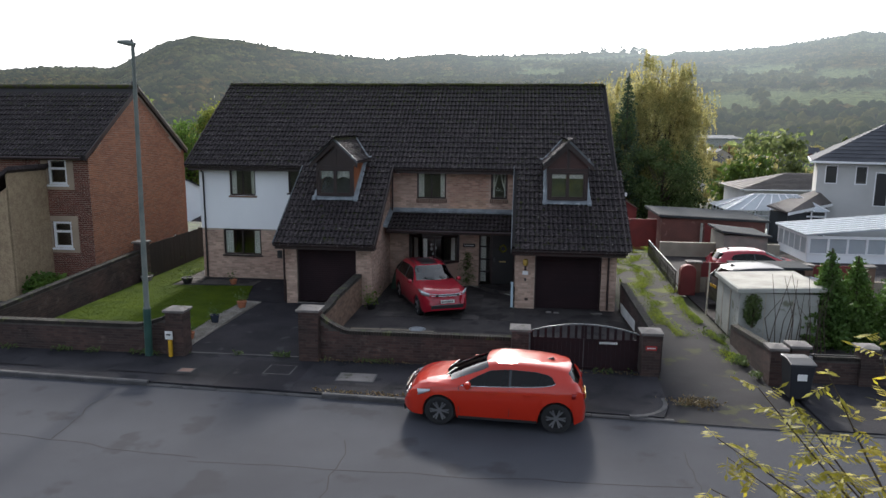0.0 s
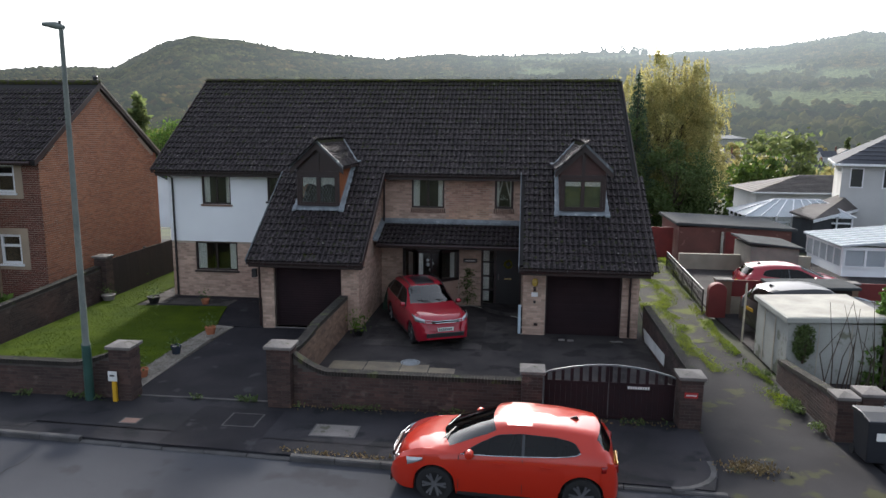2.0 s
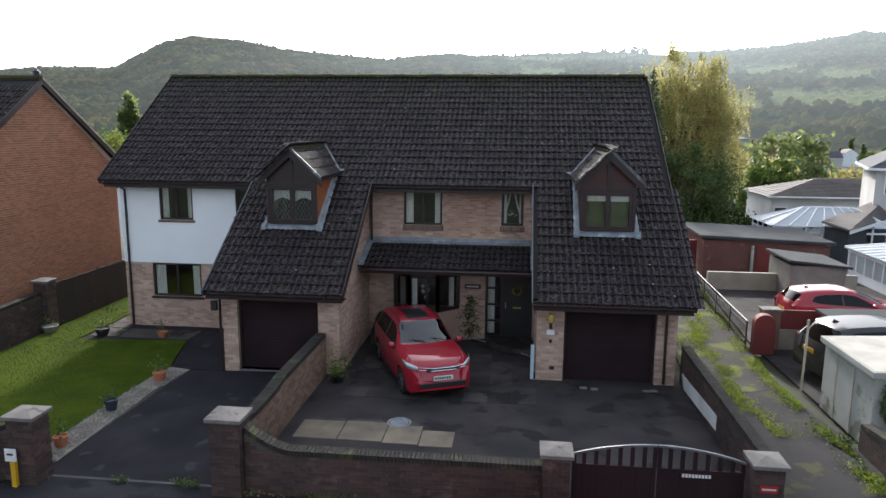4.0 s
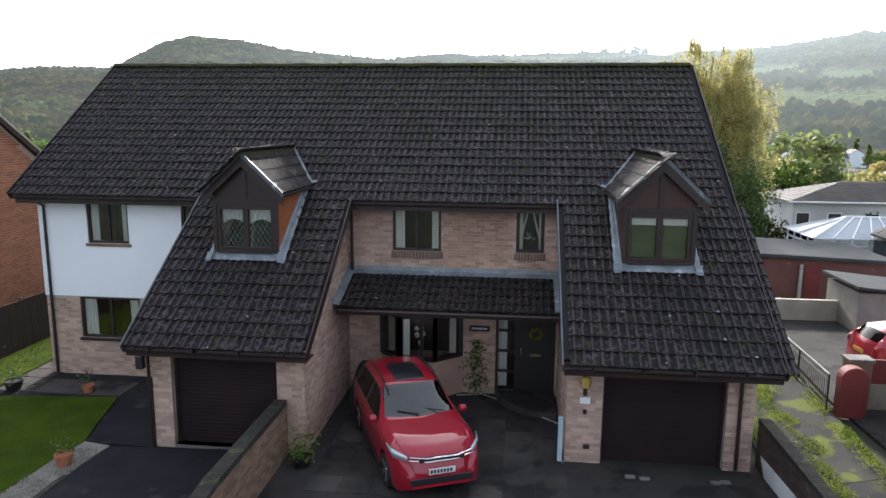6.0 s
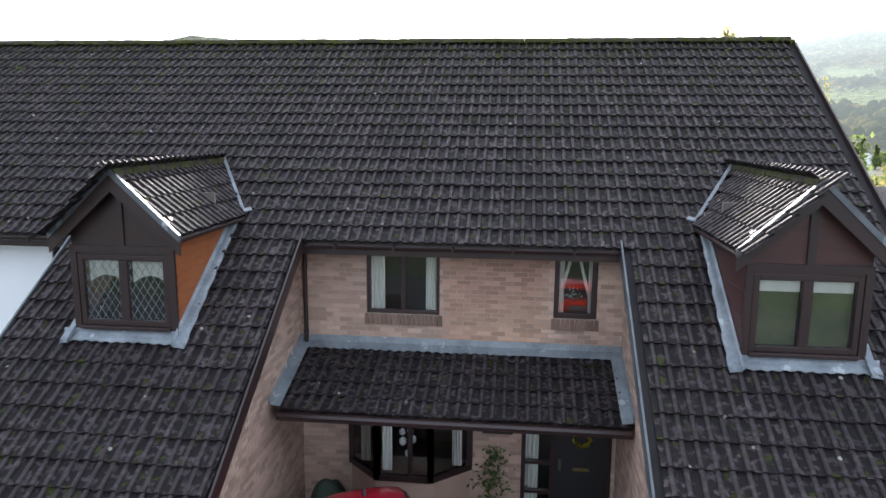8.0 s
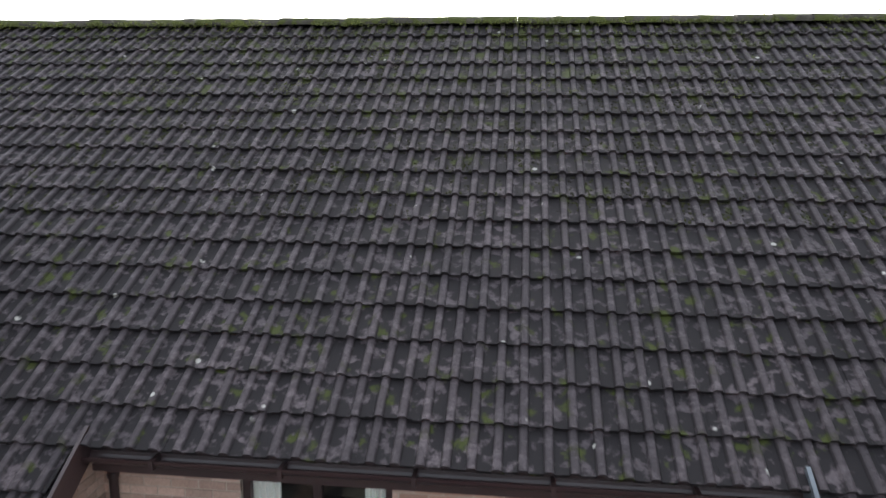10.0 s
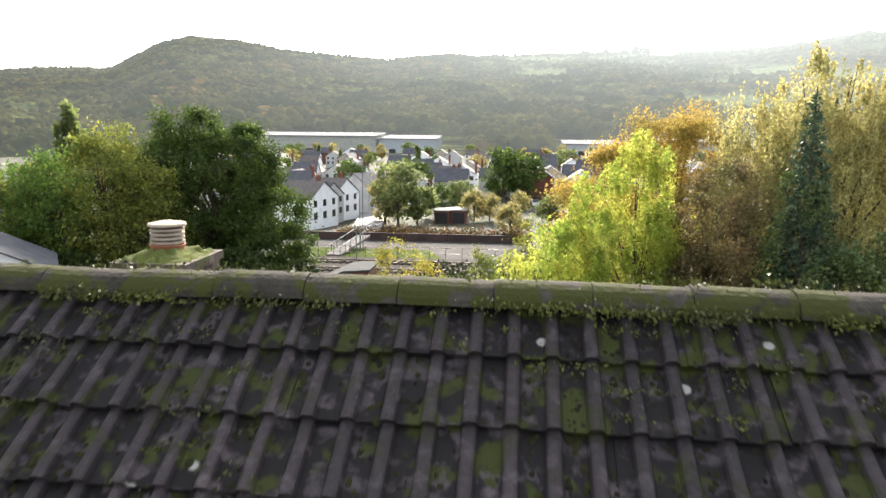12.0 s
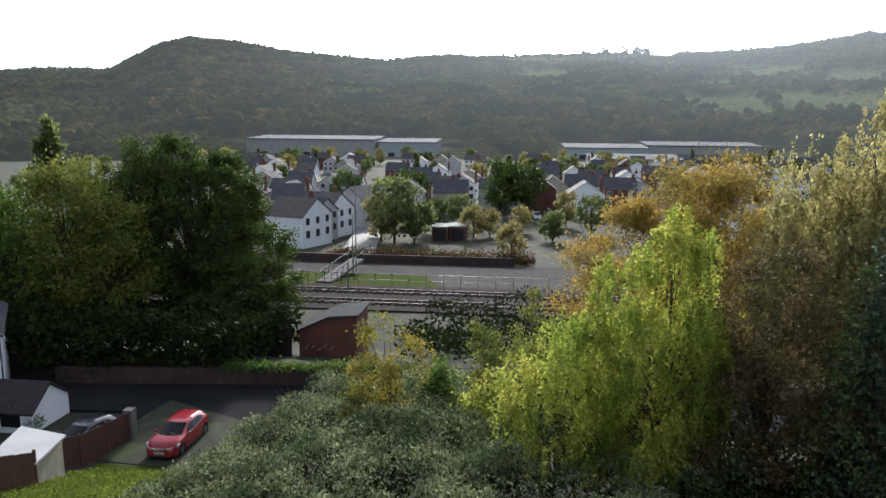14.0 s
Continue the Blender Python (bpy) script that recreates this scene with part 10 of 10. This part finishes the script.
tk = [small_tree(101, 9, 3.6, M_OAK, "round dark green tree in the town"), small_tree(102, 8, 3.2, M_TOWNGOLD, "olive autumn tree in the town"), small_tree(103, 7, 3.0, M_TOWNGREEN, "yellow-green tree in the town"),
      small_tree(104, 9, 2.6, M_TOWNGOLD, "orange-brown tree in the town"), small_tree(105, 10, 3.4, M_TOWNGREEN, "broad green tree in the town"), small_tree(106, 12, 0.85, M_TOWNGREEN, "narrow poplar in the town")]
fixed = [(-25.2, 160, 4, 1.35), (-22.0, 163, 2, 1.15), (-28.5, 164, 1, 1.1), (-6.4, 210, 0, 1.55), (-1.5, 212, 0, 1.45), (-11.3, 171, 1, 0.8), (-8.2, 173, 1, 0.7), (-3.5, 146, 1, 0.75), (-18, 196, 2, 0.8), (-36, 212, 1, 1.1), (8, 190, 3, 0.9), (-48, 215, 0, 1.1),
         (33, 104, 0, 1.25), (38, 116, 3, 1.25), (44, 128, 4, 1.6), (26, 128, 1, 1.2), (32, 132, 1, 1.3), (52, 128, 2, 1.3), (58, 150, 2, 1.3), (44, 150, 1, 1.2), (46, 108, 1, 1.2), (20, 98, 4, 0.9), (-78.7, 141, 5, 1.9), (-66, 150, 5, 1.5), (-70, 148, 0, 0.9), (-100, 138, 4, 1.2), (-62, 142, 3, 0.8),
         (-15, 184, 4, 0.8), (-2, 180, 1, 0.7), (4, 168, 2, 0.9), (-33, 196, 1, 0.7), (-20, 176, 0, 0.8), (12, 176, 4, 0.9), (-150, 530, 1, 1.1), (-138, 528, 3, 1.0), (-118, 532, 4, 0.9)]
for x, y, k, s in fixed:
    m = pose(x, y, GZ(x, y), 0, 0, rt.uniform(0, 360))
    o = copy_thing(tk[k], m)
    o.scale = (s, s, s)
for k in range(190):
    x, y = rt.uniform(-190, 200), rt.uniform(195, 490)
    if any(abs(x - a) < 7 and abs(y - b) < 7 for a, b, _ in spots) or abs(x + 55 + (y - 290) * 0.16) < 6:
        continue
    o = copy_thing(tk[rt.randrange(6)], pose(x, y, GZ(x, y), 0, 0, rt.uniform(0, 360)))
    s = rt.uniform(0.7, 1.25)
    o.scale = (s, s, s)
for k, ob in enumerate(tk):
    ob.matrix_basis = pose(-150 + 50 * k, 470, GZ(0, 470))

# ---------------------------------------------------------------- the hills across the valley
SKYLINE = [(-56, 99), (-49, 130), (-44, 158), (-38, 164), (-34.7, 179), (-31, 183), (-29.5, 221), (-27.6, 267), (-25.6, 292), (-22.3, 288), (-19, 265), (-14.6, 248), (-10.6, 236), (-8.4, 250), (-5.7, 258), (-3.5, 252),
           (-0.3, 254), (3.2, 260), (5.8, 262), (10.8, 255), (15.6, 258), (19.3, 270), (22.1, 286), (23.8, 298), (26.1, 287), (30.7, 256), (37, 208), (45, 159), (60, 120)]


def hill_z(az, r):
    top = lerp_table(SKYLINE, az) - 8
    s = min(1.0, max(0.0, (r - 520) / 1980))
    rise = s ** 1.15 if r <= 2500 else 1 - min(1, (r - 2500) / 1500) ** 1.2 * 0.8
    x, y = r * math.sin(radians(az)), r * math.cos(radians(az))
    bump = 22 * noise.noise(Vector((x * 0.0028, y * 0.0028, 4))) * s * (1 - s) * 3
    return -14 + (top + 14) * rise + bump


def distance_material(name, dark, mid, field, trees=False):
    """Woods and fields far across the valley: a backdrop with the haze put in as a faint glow."""
    m = bpy.data.materials.new(name)
    m.use_nodes = True
    n, l = m.node_tree.nodes, m.node_tree.links
    bs = n["Principled BSDF"]
    bs.inputs["Roughness"].default_value = 0.95
    bs.inputs["Specular IOR Level"].default_value = 0.0
    pos = n.new("ShaderNodeNewGeometry")

    def tex(s, d, lo, hi):
        t = n.new("ShaderNodeTexNoise")
        t.inputs["Scale"].default_value, t.inputs["Detail"].default_value = s, d
        l.new(pos.outputs["Position"], t.inputs["Vector"])
        r = n.new("ShaderNodeMapRange")
        r.inputs[1].default_value, r.inputs[2].default_value = lo, hi
        l.new(t.outputs[0], r.inputs[0])
        return r.outputs[0]

    def mix(f, a, b):
        x = n.new("ShaderNodeMix")
        x.data_type = "RGBA"
        l.new(f, x.inputs[0])
        for s, v in ((6, a), (7, b)):
            if isinstance(v, tuple):
                x.inputs[s].default_value = (*v, 1)
            else:
                l.new(v, x.inputs[s])
        return x.outputs[2]
    col = mix(tex(0.016, 7, 0.43, 0.58), dark, mid)
    if not trees:                    # stands of other trees
        col = mix(tex(0.0035, 3, 0.46, 0.58), col, mix(tex(0.03, 6, 0.42, 0.6), (0.010, 0.010, 0.003), (0.075, 0.054, 0.018)))
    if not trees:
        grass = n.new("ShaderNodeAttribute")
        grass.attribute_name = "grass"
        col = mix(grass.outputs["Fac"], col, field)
    else:
        hs = n.new("ShaderNodeHueSaturation")
        v = n.new("ShaderNodeMapRange")
        v.inputs[3].default_value, v.inputs[4].default_value = 0.85, 1.15
        l.new(pos.outputs["Random Per Island"], v.inputs[0])
        l.new(v.outputs[0], hs.inputs["Value"])
        l.new(col, hs.inputs["Color"])
        col = hs.outputs[0]
    l.new(col, bs.inputs["Base Color"])
    if not trees:                    # crowns of the canopy
        t_ = n.new("ShaderNodeTexNoise")
        t_.inputs["Scale"].default_value, t_.inputs["Detail"].default_value = 0.07, 4
        l.new(pos.outputs["Position"], t_.inputs["Vector"])
        bp = n.new("ShaderNodeBump")
        bp.inputs["Strength"].default_value, bp.inputs["Distance"].default_value = 1.0, 22
        l.new(t_.outputs[0], bp.inputs["Height"])
        l.new(bp.outputs[0], bs.inputs["Normal"])
    # haze is put in as emission that grows with the way across the valley
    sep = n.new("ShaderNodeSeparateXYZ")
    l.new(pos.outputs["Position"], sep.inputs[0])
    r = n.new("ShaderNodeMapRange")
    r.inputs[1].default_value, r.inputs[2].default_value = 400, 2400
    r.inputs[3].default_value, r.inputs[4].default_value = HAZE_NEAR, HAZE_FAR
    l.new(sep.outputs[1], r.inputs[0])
    # and this emission is brighter towards the sun
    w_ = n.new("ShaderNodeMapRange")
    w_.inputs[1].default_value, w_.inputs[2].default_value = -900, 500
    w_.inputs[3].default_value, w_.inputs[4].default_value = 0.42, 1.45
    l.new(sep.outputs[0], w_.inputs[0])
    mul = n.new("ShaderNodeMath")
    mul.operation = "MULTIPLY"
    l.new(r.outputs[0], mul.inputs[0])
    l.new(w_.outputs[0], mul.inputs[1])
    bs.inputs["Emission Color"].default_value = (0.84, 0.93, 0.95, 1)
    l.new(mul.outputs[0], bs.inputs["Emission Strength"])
    return m


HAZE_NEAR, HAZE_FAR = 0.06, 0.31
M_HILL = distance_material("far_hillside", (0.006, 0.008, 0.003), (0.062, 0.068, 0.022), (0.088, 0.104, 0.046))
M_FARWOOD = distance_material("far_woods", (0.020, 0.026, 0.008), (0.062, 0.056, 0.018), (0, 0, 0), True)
NA, NR = 430, 190


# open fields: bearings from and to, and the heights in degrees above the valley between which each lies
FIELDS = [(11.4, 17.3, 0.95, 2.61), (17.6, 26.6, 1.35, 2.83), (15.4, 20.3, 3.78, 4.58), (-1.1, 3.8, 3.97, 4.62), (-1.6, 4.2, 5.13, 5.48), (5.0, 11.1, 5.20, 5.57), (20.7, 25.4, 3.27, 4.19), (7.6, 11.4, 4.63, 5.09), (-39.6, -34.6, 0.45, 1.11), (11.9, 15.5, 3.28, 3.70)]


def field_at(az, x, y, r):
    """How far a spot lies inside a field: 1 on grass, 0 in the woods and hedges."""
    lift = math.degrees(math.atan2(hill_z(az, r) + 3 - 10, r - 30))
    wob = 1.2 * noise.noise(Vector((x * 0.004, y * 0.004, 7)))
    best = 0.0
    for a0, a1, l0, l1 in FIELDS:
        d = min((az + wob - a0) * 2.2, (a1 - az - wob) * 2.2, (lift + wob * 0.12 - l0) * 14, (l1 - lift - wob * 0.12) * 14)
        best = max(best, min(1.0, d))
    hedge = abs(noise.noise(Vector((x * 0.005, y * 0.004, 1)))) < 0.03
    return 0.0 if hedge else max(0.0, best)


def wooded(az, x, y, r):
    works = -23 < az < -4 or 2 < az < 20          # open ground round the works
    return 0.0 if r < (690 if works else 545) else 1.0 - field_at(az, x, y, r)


GRASS_SHARE = []


def canopy(u, v):
    az, r = -62 + 124 * u, 500 + 3300 * v ** 1.3
    x, y = r * math.sin(radians(az)), r * math.cos(radians(az))
    k = wooded(az, x, y, r)
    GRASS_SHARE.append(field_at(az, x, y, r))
    lump = 6.5 + 6.5 * noise.noise(Vector((x * 0.045, y * 0.04, 1))) + 4.5 * noise.noise(Vector((x * 0.13, y * 0.12, 6)))
    return (x, y, hill_z(az, r) + k * max(0.0, lump))


g = Geo().grid(canopy, NA, NR)
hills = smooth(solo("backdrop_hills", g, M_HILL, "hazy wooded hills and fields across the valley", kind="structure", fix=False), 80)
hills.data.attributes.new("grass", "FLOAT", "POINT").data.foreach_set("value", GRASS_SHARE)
# tree crowns of the lower slopes and hedgerows, softened by the emitted haze
rw_ = random.Random(9)
lv = Geo()
for k in range(14000):
    az = rw_.uniform(-48, 42)
    r = 560 + 1920 * rw_.random() ** 1.4
    x, y = r * math.sin(radians(az)), r * math.cos(radians(az))
    if wooded(az, x, y, r) < 0.5:
        continue
    s = rw_.uniform(3.5, 7.5)
    h = s * rw_.uniform(0.9, 1.5)
    c = Vector((x, y, hill_z(az, r) + rw_.uniform(2, 7)))
    lo_ = [c + Vector((math.cos(a) * s * rw_.uniform(0.7, 1.1), math.sin(a) * s * rw_.uniform(0.7, 1.1), h * rw_.uniform(-0.1, 0.3))) for a in (0, 1.05, 2.1, 3.14, 4.19, 5.24)]
    hi_ = [c + Vector((math.cos(a) * s * rw_.uniform(0.4, 0.75), math.sin(a) * s * rw_.uniform(0.4, 0.75), h * rw_.uniform(0.5, 0.9))) for a in (0.5, 1.6, 2.6, 3.7, 4.7, 5.8)]
    f = []
    for i in range(6):
        j = (i + 1) % 6
        f += [(i, j, 6 + i), (j, 6 + j, 6 + i), (6 + i, 6 + j, 12)]
    lv.add(lo_ + hi_ + [c + Vector((0, 0, h))], f)
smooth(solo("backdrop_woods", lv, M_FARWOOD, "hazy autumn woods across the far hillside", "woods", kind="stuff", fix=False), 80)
# lone trees and farms on the skyline
for az, n_, s in ((6.2, 2, 9), (7.6, 2, 11), (8.6, 3, 11), (9.3, 3, 10), (12.2, 1, 5)):
    lv = Geo()
    for k in range(n_ * 60):
        a = radians(az + rw_.gauss(0, 0.12 * n_ * 0.5))
        r = 2480
        x, y = r * math.sin(a), r * math.cos(a)
        leaf_quad(lv, (x, y, hill_z(az, r) + 3 + abs(rw_.gauss(0, s))), 9, rw_, 0)
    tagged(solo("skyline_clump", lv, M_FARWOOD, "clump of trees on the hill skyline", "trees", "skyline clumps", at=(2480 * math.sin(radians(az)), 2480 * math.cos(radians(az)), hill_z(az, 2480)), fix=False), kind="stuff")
for az, r in ((-14.5, 1250), (-14.0, 1260), (-13.2, 1290), (-10.2, 1330), (-4.0, 1300), (-18.3, 1150), (15.6, 2150), (14.8, 1700)):
    x, y = r * math.sin(radians(az)), r * math.cos(radians(az))
    z = hill_z(az, r) + 1
    gable_house("farmhouse", x - 6.5, x + 6.5, y - 4, y + 4, z - 9, z + 3.5, z + 6, M_TOWNWALL, M_FARSHEET, "small white farmhouse on the far hillside", group="hill farms", over=0.3)
